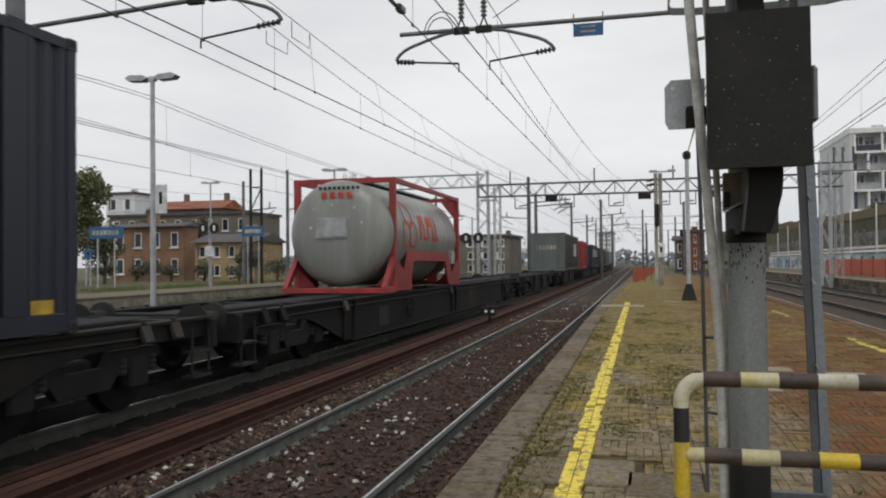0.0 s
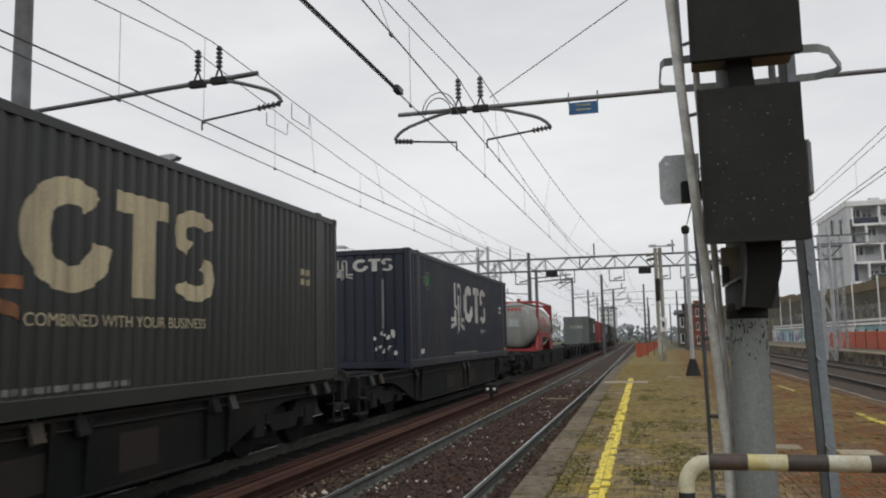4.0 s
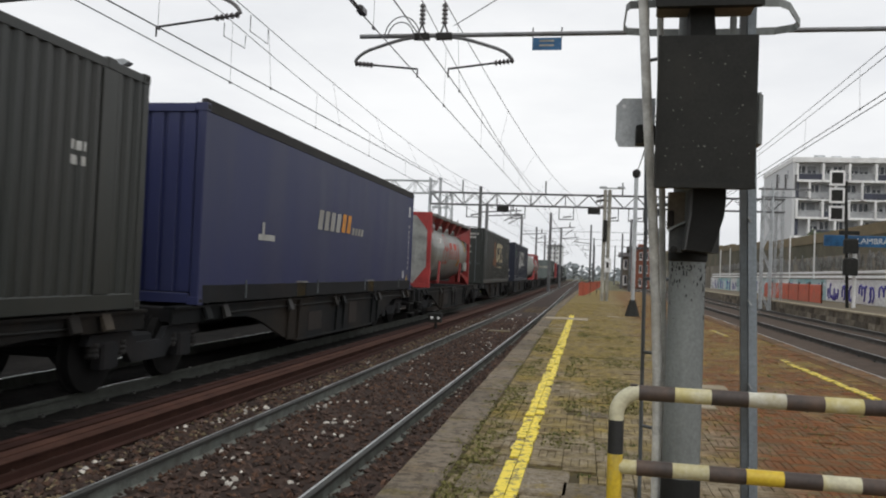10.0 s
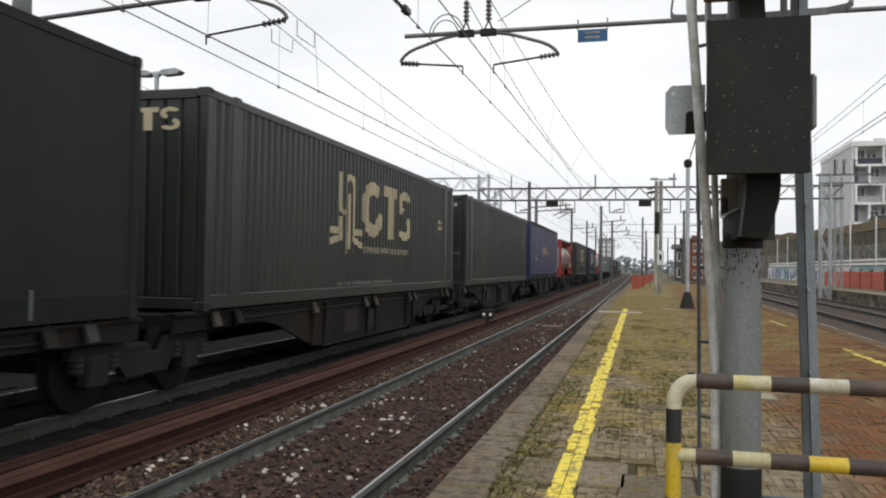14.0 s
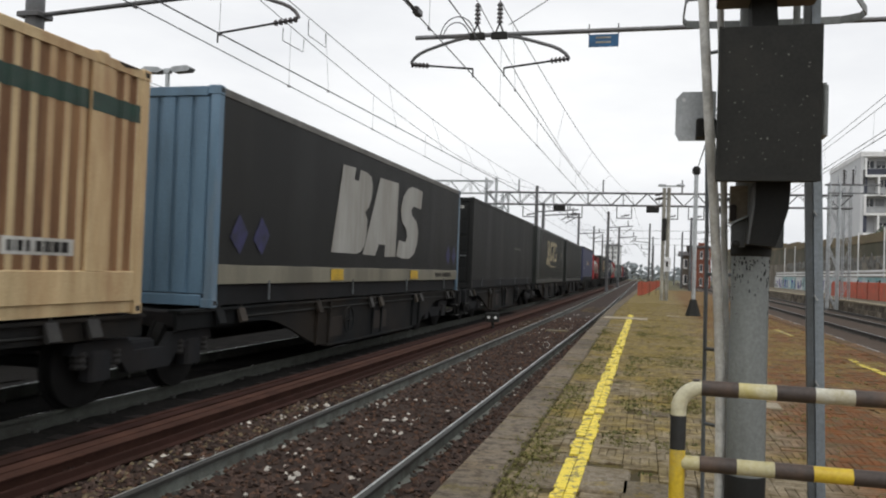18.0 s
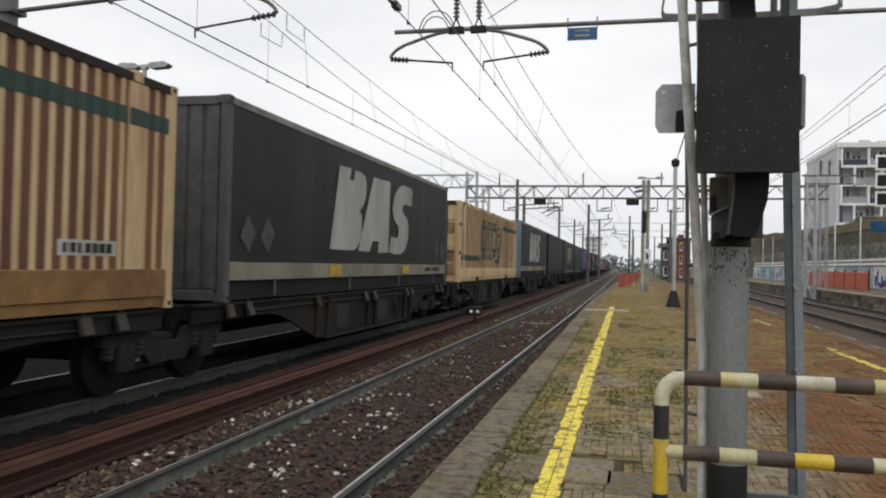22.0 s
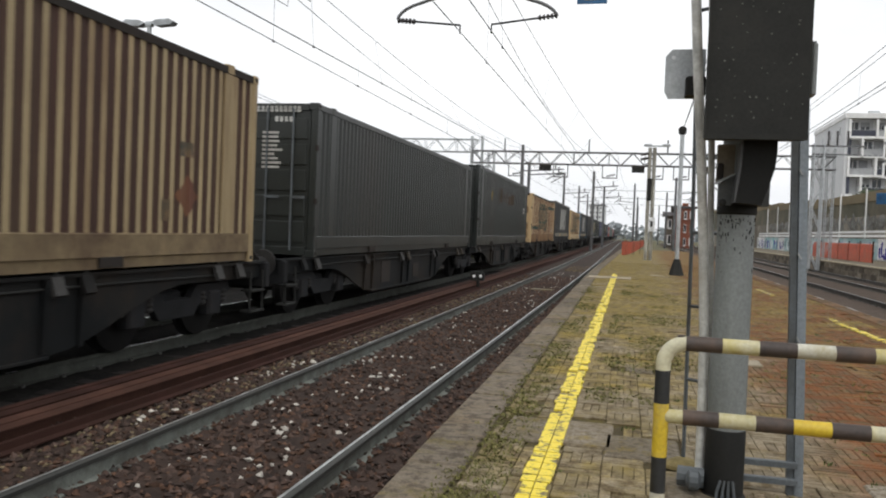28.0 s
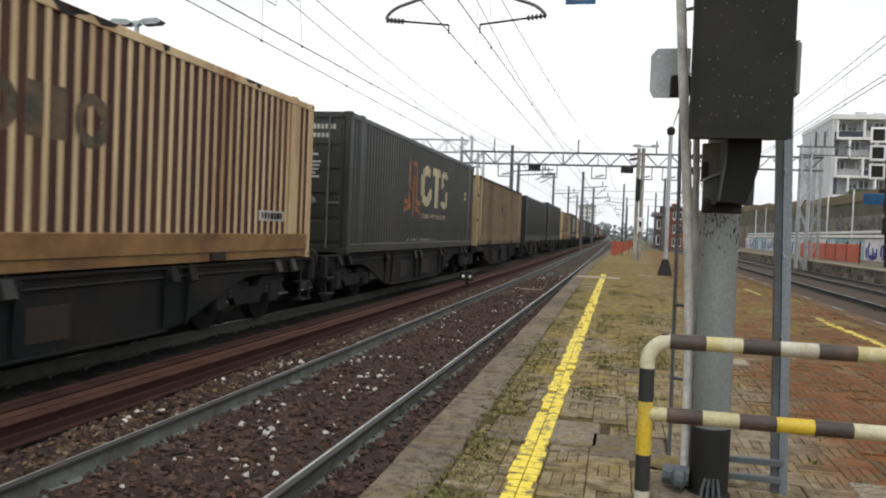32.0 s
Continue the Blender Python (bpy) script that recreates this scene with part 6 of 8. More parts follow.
def build_loads():
    t = tank_container(7.14, 1.20, "red", "grey tank container in a red steel frame on a flat wagon", True)
    load(t, LOADS["tank_20"])
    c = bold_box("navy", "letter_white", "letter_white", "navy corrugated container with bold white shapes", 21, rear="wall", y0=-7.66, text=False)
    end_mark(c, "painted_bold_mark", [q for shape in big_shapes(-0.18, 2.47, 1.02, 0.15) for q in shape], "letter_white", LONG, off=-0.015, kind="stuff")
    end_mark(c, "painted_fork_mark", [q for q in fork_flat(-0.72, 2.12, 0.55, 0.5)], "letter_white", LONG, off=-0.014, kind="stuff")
    end_mark(c, "vertical_strip", [rect(0.55, 0.60, 0.95, 2.12)], "print_dim", LONG, off=-0.015)
    scrawl = random.Random(15)
    scribble = []
    for k in range(16):
        a, b = scrawl.uniform(0.32, 0.84), scrawl.uniform(0.34, 0.86)
        scribble.append([(a, b), (a + scrawl.uniform(0.03, 0.09), b + scrawl.uniform(-0.05, 0.03)), (a + scrawl.uniform(0.03, 0.12), b + scrawl.uniform(0.04, 0.12)), (a + scrawl.uniform(0.0, 0.04), b + scrawl.uniform(0.03, 0.08))])
    end_mark(c, "scratched_patch", scribble, "letter_white", LONG, off=-0.013, kind="stuff")
    mark(c, "pale_scuff", [[(-12.9, 0.30), (-12.3, 0.34), (-12.25, 0.46), (-12.7, 0.42)]], "letter_white")
    mark(c, "white_ring_print", [q for k in range(14) for q in arc(-11.92, 2.17, 0.31, 0.235, 0.045, 0.034, k * 25.7, k * 25.7 + 15, 2)], "print_dim", kind="stuff")
    mark(c, "green_disc", [[(-11.92 + 0.20 * math.cos(radians(a)), 2.17 + 0.15 * math.sin(radians(a))) for a in range(0, 360, 20)]], "leaf_green")
    mark(c, "yellow_plate", [rect(-0.62, -0.28, 0.20, 0.33)], "yellow_plate", lift=0.008)
    load(c, LOADS["navy"])
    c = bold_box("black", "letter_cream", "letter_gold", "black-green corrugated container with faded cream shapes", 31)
    load(c, LOADS["black_a"])
    load(tank_container(9.125, 1.16, "alu", "long grey tank container in a red frame with hazard signs", False), LOADS["tank_30"])
    c = container("curtain_blue", curtain=True, rear="wall", label="blue curtain-sided container with white and orange lettering shapes")
    def blocks(y, z, s, n, step, hh):
        return [rect(y + k * step * s, y + k * step * s + step * 0.7 * s, z - hh * s, z + hh * s, 0.1 * s) for k in range(n)]
    mark(c, "white_name_block", blocks(-8.69, 1.54, 1.0, 4, 0.385, 0.20), "bold_white", flat=True)
    mark(c, "orange_name_block", blocks(-7.12, 1.56, 1.0, 2, 0.37, 0.20), "letter_orange", flat=True)
    mark(c, "white_name_block", blocks(-6.36, 1.42, 0.6, 4, 0.40, 0.14), "bold_white", flat=True)
    mark(c, "small_print", [rect(-11.6, -10.9, 1.0, 1.1), rect(-11.45, -11.35, 1.05, 1.3)], "letter_white", flat=True, kind="stuff")
    mark(c, "code_mark", [rect(-0.55, -0.48, 0.6 + k * 0.15, 0.70 + k * 0.15) for k in range(9)], "letter_white", flat=True, kind="stuff")
    mark(c, "white_label", [rect(-0.6, -0.38, 2.15, 2.45), rect(-1.2, -0.98, 0.35, 0.55)], "sign_white", flat=True)
    mark(c, "yellow_triangle", [[(-0.72, 0.28), (-0.52, 0.28), (-0.62, 0.47)]], "yellow_plate", flat=True)
    for q in (-1, 1):
        for y in (-9.71, -4.80):
            pad = part("lift_pocket", Geo().block(min(q * 1.13, q * 1.246), max(q * 1.13, q * 1.246), y, y + 0.55, 0.03, 0.28, 0.012), "worn_yellow", c, "grimy yellow lifting pocket")
            part("pocket_lip", Geo().block(min(q * 1.20, q * 1.252), max(q * 1.20, q * 1.252), y - 0.04, y + 0.60, 0.28, 0.31, 0.008), "alu_dull", pad)
        for k in range(9):
            part("under_bracket", Geo().block(min(q * 1.12, q * 1.19), max(q * 1.12, q * 1.19), -12.6 + k * 1.45, -12.42 + k * 1.45, 0.04, 0.27, 0.01), "sill", c)
        part("roof_edge", Geo().block(min(q * 1.15, q * 1.245), max(q * 1.15, q * 1.245), -LONG + 0.02, -0.02, TALL - 0.03, TALL + 0.06, 0.012), "top_tarp", c, "dark folded edge of the roof sheet")
    load(c, LOADS["blue"])
    c = container("black", label="plain dark green corrugated container")
    door_print(c, LONG, "letter_white", 41, False)
    mark(c, "code_mark", code_bars(-1.45, H_CODE, 2, 0.3, 0.1, 0.16, 6), "letter_white", kind="stuff")
    end_mark(c, "white_label", [rect(-0.5, -0.2, 1.55, 1.9)], "sign_white", LONG)
    load(c, LOADS["dark_a"])
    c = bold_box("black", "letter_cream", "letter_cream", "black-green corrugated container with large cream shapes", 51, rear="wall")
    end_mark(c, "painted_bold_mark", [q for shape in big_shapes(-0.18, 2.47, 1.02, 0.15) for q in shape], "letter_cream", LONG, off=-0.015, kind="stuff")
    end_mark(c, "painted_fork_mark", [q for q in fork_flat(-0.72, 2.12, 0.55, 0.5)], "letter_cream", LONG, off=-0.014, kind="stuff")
    load(c, LOADS["black_b"])
    c = container("curtain_black", curtain=True, label="black curtain-sided container with little print")
    mark(c, "small_print", code_bars(-5.5, 1.46, 1, 1.9, 0.09, seed=62), "speck", flat=True, kind="stuff")
    door_print(c, LONG, "letter_white", 61, False)
    load(c, LOADS["curtain"])
    for key, lab in (("bold_a", "black curtain-sided container with blue posts and bold white shapes"), ("bold_b", "black curtain-sided container with grey posts and bold white shapes")):
        c = container("curtain_black", curtain=True, rear="wall", posts="post_blue" if key == "bold_a" else "steel_mid", label=lab)
        first = [(-9.68, 0.82), (-9.23, 2.41), (-8.59, 2.43), (-8.66, 2.20), (-8.42, 2.20), (-8.35, 2.42), (-8.00, 2.42), (-7.72, 2.36), (-7.62, 2.20), (-7.66, 1.95), (-7.80, 1.76), (-8.02, 1.64),
                 (-7.88, 1.52), (-7.88, 1.22), (-8.00, 0.98), (-8.18, 0.87), (-8.40, 0.82)]
        second = [(-8.07, 0.82), (-7.17, 2.41), (-5.92, 2.43), (-5.99, 0.82), (-6.74, 0.80), (-6.72, 1.05), (-7.13, 1.05), (-7.34, 0.81)]
        third = [(-5.95, 0.84), (-5.78, 1.20), (-5.30, 1.16), (-5.16, 1.30), (-5.24, 1.46), (-5.60, 1.60), (-5.72, 1.86), (-5.55, 2.18), (-5.22, 2.38), (-4.88, 2.46), (-4.40, 2.46), (-4.00, 2.43), (-4.08, 2.00), (-4.72, 2.02),
                 (-4.90, 1.92), (-4.82, 1.80), (-4.44, 1.68), (-4.28, 1.46), (-4.34, 1.16), (-4.56, 0.92), (-4.95, 0.80), (-5.50, 0.79)]
        mark(c, "bold_white_block", [first, second, third], "bold_white", flat=True)
        mark(c, "blue_lozenge" if key == "bold_a" else "grey_lozenge", [[(y, 0.92), (y + 0.28, 0.70), (y + 0.5, 1.0), (y + 0.24, 1.25)] for y in (-13.2, -12.55, -1.5, -0.85)], "lozenge_blue" if key == "bold_a" else "lozenge_grey", flat=True)
        for y in (-9.66, -4.81):
            mark(c, "yellow_plate", [rect(y, y + 0.60, 0.33, 0.53)], "yellow_plate", flat=True, lift=0.016)
        mark(c, "code_mark", [rect(-2.55 + k * 0.15, -2.47 + k * 0.15, 0.385, 0.49) for k in range(4)] + [rect(-1.80 + k * 0.13, -1.73 + k * 0.13, 0.385, 0.49) for k in range(7)], "steel_dark", flat=True, lift=0.012)
        load(c, LOADS[key])
    RIB.update(pitch=0.219, crest=0.40, slope=0.10, depth=0.026)
    for key, lab, fade in (("cream_a", "cream and brown ribbed container with a large green emblem", 0), ("cream_b", "rust-streaked cream ribbed container with a green emblem", 0),
                           ("cream_c", "dull cream ribbed container with a faded emblem", 1), ("cream_d", "cream and brown ribbed container with a faded grey emblem", 1)):
        c = container("cream_dull" if key == "cream_c" else "cream", height=LOW, stripes="dull_stripe" if key == "cream_c" else "rust_stripe" if key == "cream_b" else "brown_stripe" if fade else "tan_stripe", label=lab)
        if not fade:
            z = 1.45
            bars = []
            for k in range(7):
                v = z - 0.58 + k * 0.205
                u = (v + 0.08 - (z + 0.115)) / 0.72
                if abs(u) < 1:
                    half = 0.70 * math.sqrt(1 - u * u)
                    hole = 0.30 * math.sqrt(max(0.0, 1 - (u / 0.5) ** 2))
                    bars += [rect(-9.12 - half, -9.12 - hole, v, v + 0.168), rect(-9.12 + hole, -9.12 + half * 0.8, v, v + 0.168)] if hole else [rect(-9.12 - half, -9.12 + half * 0.8, v, v + 0.168)]
                    half *= 0.8
                    bars += [rect(-6.80 - half, -6.80 - hole, v, v + 0.168), rect(-6.80 + hole, -6.80 + half, v, v + 0.168)] if hole else [rect(-6.80 - half, -6.80 + half, v, v + 0.168)]
                s = (v - z) * 0.12
                bars += [rect(-8.46 + s, -8.10 + s, v, v + 0.168), rect(-7.86 + s, -7.50 + s, v, v + 0.168)]
            mark(c, "green_emblem_bar", bars, "green")
            mark(c, "green_emblem_ring", [arc(-5.55, z + 0.05, 0.80, 0.66, 0.12, 0.10, 0, 360, 20), arc(-5.55, z + 0.05, 0.5, 0.42, 0.22, 0.18, 0, 360, 16)], "green")
            mark(c, "green_emblem_foot", [rect(-6.55, -5.3, z - 0.80, z - 0.62)], "green")
            mark(c, "green_band", [rect(-13.4, -9.9, 0.72, 0.90)], "green")
            mark(c, "green_band", [rect(-4.6, -0.15, 2.06, 2.25)], "green")
            mark(c, "green_band", [rect(-12.95, -12.66, 0.72, 0.90), rect(-0.94, -0.65, 2.06, 2.25)], "green", flat=True, lift=0.001)
            mark(c, "small_print", code_bars(-9.8, 0.76, 1, 3.3, 0.11, seed=8), "green", kind="stuff")
        else:
            z = 1.45
            mark(c, "faded_emblem_shape", [arc(-7.35, z + 0.1, 0.23, 0.26, 0.13, 0.11, 0, 360, 12), rect(-7.02, -6.78, z - 0.15, z + 0.37), rect(-6.66, -6.42, z - 0.15, z + 0.37), arc(-6.05, z + 0.1, 0.29, 0.29, 0.15, 0.13, 0, 360, 14)], "faded_green")
        if key != "cream_b":
            end_mark(c, "green_patch", [rect(0.30, 0.72, 1.02, 1.42)], "green", LONG, off=0.004)
        worn = random.Random(len(lab) * 7)
        chips = []
        for k in range(22):
            y, d = -13.45 + 13.2 * worn.random() ** 1.5, worn.uniform(0.08, 0.45)
            low = LOW - worn.uniform(0.05, 0.14)
            chips.append([(y, LOW - 0.02), (y + d * 0.3, low), (y + d * 0.8, low + 0.03), (y + d, LOW - 0.02)])
        mark(c, "rust_patch", chips, "patch", flat=True, lift=0.003, kind="stuff")
        if key == "cream_c":
            mark(c, "faded_diamond", [[(-2.05, 0.86), (-1.78, 0.60), (-1.52, 0.86), (-1.78, 1.12)]], "rust_stripe")
            mark(c, "green_spot", [rect(-1.98, -1.68, 1.34, 1.52), rect(-2.36, -2.18, 0.55, 0.80)], "faded_green")
        else:
            mark(c, "white_code_plate", [rect(-2.0, -1.1, 0.60, 0.76)], "letter_white")
            mark(c, "code_mark", [rect(-1.96 + 0.075 * k, -1.91 + 0.075 * k, 0.63, 0.73) for k in range(11) if k != 4], "clip", lift=0.007)
        load(c, LOADS[key])
    RIB.update(pitch=0.21, crest=0.32, slope=0.17, depth=0.036)
    c = container("grey", deep=True, label="dark grey corrugated container with worn orange print")
    mark(c, "worn_orange_shape", [rect(-9.2, -8.95, 1.66, 2.30), rect(-8.8, -8.1, 1.72, 2.28), rect(-7.7, -7.4, 1.80, 2.12), rect(-7.1, -6.8, 1.74, 2.20), rect(-6.4, -5.9, 1.70, 2.10), rect(-5.7, -4.8, 1.74, 2.18)], "worn_orange")
    door_print(c, LONG, "letter_white", 71, False)
    mark(c, "yellow_tick", [rect(-10.72, -10.63, 1.74, 2.08)], "yellow_plate")
    mark(c, "code_mark", code_bars(-1.3, 1.62, 2, 0.35, 0.10, 0.16, seed=72), "letter_white", kind="stuff")
    mark(c, "white_label", [rect(-12.12, -12.0, 2.44, 2.62)], "letter_white")
    load(c, LOADS["grey_a"])
    c = container("grey", height=LOW, deep=True, label="grey corrugated container with printed doors")
    door_print(c, LONG, "letter_white", 81, False)
    load(c, LOADS["grey_b"])
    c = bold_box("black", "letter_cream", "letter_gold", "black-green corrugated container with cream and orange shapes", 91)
    load(c, LOADS["black_c"])
    # the head of the train, far ahead
    c = container("black", LONG, 2.75, posts="curtain_grey", rear="wall", label="dark container with a pale grey-green end")
    mark(c, "white_label", [rect(-5.2, -2.6, 1.1, 2.1)], "letter_white")
    end_mark(c, "pale_name_block", [rect(-0.85 + k * 0.26, -0.65 + k * 0.26, 1.55, 1.85) for k in range(6)], "alu", LONG, off=-0.012)
    load(c, 71.8)
    load(container("red", 7.4, 2.6, label="short orange-red container near the head of the train"), 84.0)
    c = container("navy", LONG, 2.6, label="dark container far along the train")
    mark(c, "white_label", [rect(-11.5 + k * 2.4, -10.4 + k * 2.4, 1.2, 2.1) for k in range(4)], "letter_white")
    load(c, 107.4)
    load(container("grey", LONG, 2.6, label="dark grey container far along the train"), 133.2)
    load(container("curtain_grey", LONG, 2.5, True, label="pale grey container far along the train"), 162.0)


def build_wagons():
    """Pairs of flats that share a bogie in their middle."""
    lab = "grimy black flat container wagon with fish-bellied sills"
    for k, (a, b, f, r) in enumerate(((164.99, 113.82, 160.07, 117.74), (113.01, 73.13, 109.32, 76.14), (72.45, 53.16, 69.49, 55.9), (52.54, 36.84, 49.84, 39.32), (36.28, 9.75, 33.74, 12.15), (9.25, -10.66, 6.95, -8.25))):
        w = wagon(0, b - a, f - a, r - a, True, True, 50 + k, lab)
        TRAIN.append((w, Vector((TRAIN_TRACK, a, 0))))
    pairs = [(-11.24, -41.32), (-41.84, -72.16), (-72.73, -102.65), (-103.17, -133.36), (-133.88, -164.09), (-164.66, -194.75), (-195.27, -225.33), (-225.86, -256.9)]
    for k, (a, b) in enumerate(pairs):
        half = (a - b) / 2
        w1 = wagon(0, -half + 0.35, -2.2, None, True, False, 100 + k, lab)
        TRAIN.append((w1, Vector((TRAIN_TRACK, a, 0))))
        w2 = wagon(-0.35, -half, 0.0, -half + 2.2, False, True, 200 + k, lab)
        TRAIN.append((w2, Vector((TRAIN_TRACK, a - half, 0))))


build_loads()
build_wagons()


def gone(t):
    """Metres that the train has rolled by t seconds."""
    return 6.0720 * t + 0.06339 * t * t - 0.000607 * t ** 3


def motions():
    for ob, start in TRAIN:
        rows = []
        for t in range(33):
            y = start.y + gone(t)
            rows.append((float(t), pose(start.x + bend(y), y, start.z, 0, 0, math.degrees(math.atan2(bend(y - 12) - bend(y), 12)))))
        walk(ob, rows)


# ---- on the platform ----
FOOT = -0.1055  # the ground in the drawing of the mast, which is drawn a little too large


def signal_mast():
    """The backs of two signal boards on a grey mast with conduits, a ladder and hoops."""
    m = thing("signal_mast", (0, 0, 0), "grey railway signal mast with black boards seen from behind", "railway signal")
    x, y = 0.62, 4.30
    part("ladder_foot", Geo().lathe([(0.13, FOOT), (0.12, FOOT + 0.02), (0.05, FOOT + 0.05), (0.01, FOOT + 0.055)], (0.44, 4.84, 0), "z", 14), "moss_lump", m, "mossy concrete lump under the ladder")
    part("mast_tube", Geo().lathe([(0.101, FOOT), (0.101, 0.27), (0.099, 0.28), (0.096, 1.44), (0.086, 1.50), (0.085, 3.9)], (x, y, 0), "z", 24), "mast", m, "scuffed grey steel tube", smooth=True)
    part("painted_foot", Geo().lathe([(0.104, FOOT + 0.01), (0.104, 0.262), (0.100, 0.275)], (x, y, 0), "z", 24), "mast_dark", m, "black bitumen-painted foot", smooth=True)
    part("base_flange", Geo().lathe([(0.116, FOOT), (0.116, FOOT + 0.02), (0.104, FOOT + 0.03)], (x, y, 0), "z", 20), "mast_dark", m)
    part("conduit_joint", Geo().tube((x - 0.24, y + 0.02, FOOT + 0.09), (x - 0.10, y, FOOT + 0.09), 0.055, 10), "galv_dark", m)
    # bracket under the lower board
    part("bracket_plate", Geo().prism([(x - 0.115, 1.60), (x - 0.02, 1.645), (x - 0.012, 1.80), (x - 0.115, 1.80)], "y", 4.22, 4.30), "box_wood", m, "tan box behind the bracket")
    part("rusty_edge", Geo().block(x - 0.117, x - 0.085, 4.205, 4.219, 1.615, 1.70, 0.006), "patch", m)
    g = Geo().prism([(x - 0.040, 1.485), (x + 0.083, 1.475), (x + 0.112, 1.56), (x + 0.140, 1.66), (x + 0.147, 1.74), (x + 0.147, 1.80), (x - 0.014, 1.80), (x - 0.018, 1.67), (x - 0.030, 1.57)], "y", y - 0.30, y - 0.10)
    part("bracket", g, "bracket_black", m, "dark cast bracket")
    part("bracket_edge", Geo().prism([(x - 0.050, 1.485), (x - 0.041, 1.485), (x - 0.031, 1.57), (x - 0.019, 1.67), (x - 0.015, 1.79), (x - 0.022, 1.79), (x - 0.028, 1.67), (x - 0.041, 1.57)], "y", y - 0.31, y - 0.11), "steel_mid", m)
    part("bracket_web", Geo().prism([(x + 0.085, 1.478), (x + 0.148, 1.478), (x + 0.152, 1.80), (x + 0.10, 1.80)], "y", y - 0.10, y + 0.01), "steel_mid", m)
    part("collar_plate", Geo().prism([(x - 0.112, 1.475), (x - 0.045, 1.475), (x - 0.030, 1.630), (x - 0.112, 1.590)], "y", y - 0.17, y - 0.10), "steel_mid", m, "grey gusset of the bracket")
    part("collar_lip", Geo().prism([(x - 0.116, 1.591), (x - 0.028, 1.634), (x - 0.028, 1.645), (x - 0.116, 1.602)], "y", y - 0.20, y - 0.08), "mast", m)
    part("clamp_bolt", Geo().lathe([(0.020, 0), (0.020, -0.022), (0.004, -0.026)], (x - 0.092, y - 0.17, 1.487), "y", 8), "steel_dark", m)
    part("clamp", Geo().lathe([(0.097, 1.430), (0.104, 1.438), (0.104, 1.474), (0.087, 1.50)], (x, y, 0), "z", 24), "steel_dark", m, smooth=True)
    drips = random.Random(9)
    for k in range(64):
        a = drips.uniform(-1.25, 1.25) - math.pi / 2
        z = 1.43 - abs(drips.gauss(0, 0.11))
        q, d = drips.uniform(0.003, 0.009), drips.uniform(0.005, 0.024)
        px, py = x + 0.0955 * math.cos(a), y + 0.0955 * math.sin(a)
        part("tar_stain", Geo().block(px - q / 2, px + q / 2, py - 0.002, py + 0.002, z - d, z, 0.0015), "mast_dark", m)
    for k in range(4):
        a = x - 0.05 + 0.033 * k
        part("cable_end", Geo().pipe([(a * 0.6 + (x + 0.01) * 0.4, y - 0.108, FOOT + 0.12), (a * 0.85 + x * 0.15, y - 0.116, FOOT + 0.065), (a, y - 0.126, FOOT)], 0.008, 8), "galv_dark", m, smooth=True)
    part("foot_fitting", Geo().lathe([(0.03, 0), (0.055, 0.015), (0.055, 0.06), (0.03, 0.075)], (x - 0.20, y - 0.08, FOOT + 0.10), "x", 12), "galv_dark", m)
    part("neck", Geo().prism([(x - 0.05, 2.50), (x + 0.075, 2.50), (x + 0.06, 2.72), (x - 0.06, 2.72)], "y", 3.98, 4.16), "signal_black", m)
    rnd = random.Random(4)
    for z0, z1, x0, x1 in ((1.79, 2.555, 0.405, 0.885), (2.70, 3.50, 0.385, 0.905)):
        b = part("signal_board", Geo().prism([(x0, z0 + 0.012), (x0 + 0.012, z0), (x1 - 0.012, z0), (x1, z0 + 0.012), (x1, z1), (x0, z1)], "y", 3.90, 3.93), "signal_black", m, "matt black weathered board")
        part("board_rim", Geo().box(x0, x1, 3.885, 3.90, z0, z0 + 0.028).box(x0, x0 + 0.012, 3.885, 3.90, z0 + 0.028, z1), "signal_black", b)
        part("board_box", Geo().block(x0 + 0.015, x1 - 0.03, 3.93, 4.14, z0 + 0.02, z1 - 0.02, 0.02), "box_wood", b, "tan side of the signal housing")
        for k in range(46 if z0 < 2 else 8):
            a, c, r = rnd.uniform(x0 + 0.03, x1 - 0.03), rnd.uniform(z0 + 0.05, z1 - 0.08), rnd.uniform(0.0028, 0.0055)
            part("speck", Geo().lathe([(r, 0), (r * 0.7, -0.002)], (a, 3.898, c), "y", 6), "speck", b)
    g = Geo().prism([(0.215, 2.11), (0.235, 2.07), (0.43, 2.07), (0.43, 2.345), (0.250, 2.345), (0.215, 2.305)], "y", 4.40, 4.408)
    plate = part("grey_plate", g, "galv", m, "grey clipped-corner plate with a hole")
    part("plate_hole", Geo().tube((0.258, 4.398, 2.300), (0.258, 4.41, 2.300), 0.011, 10), "sign_white", plate)
    # dark block added in place of the shade on the plate's corner
    part("plate_shade", Geo().block(0.325, 0.43, 4.30, 4.40, 2.075, 2.18, 0.008), "steel_dark", plate)
    part("side_lug", Geo().block(0.887, 0.922, 3.94, 4.10, 2.02, 2.28, 0.014), "mast", m)
    part("conduit", Geo().pipe([(0.275, 4.10, 3.9), (0.305, 4.10, 3.2), (0.335, 4.12, 2.75), (0.375, 4.14, 2.2), (0.42, 4.20, 1.7), (0.463, 4.34, 1.2), (0.486, 4.37, 0.8), (0.496, 4.38, 0.45), (0.50, 4.38, FOOT)], 0.026, 12), "conduit", m, "pale grey cable conduit", smooth=True)
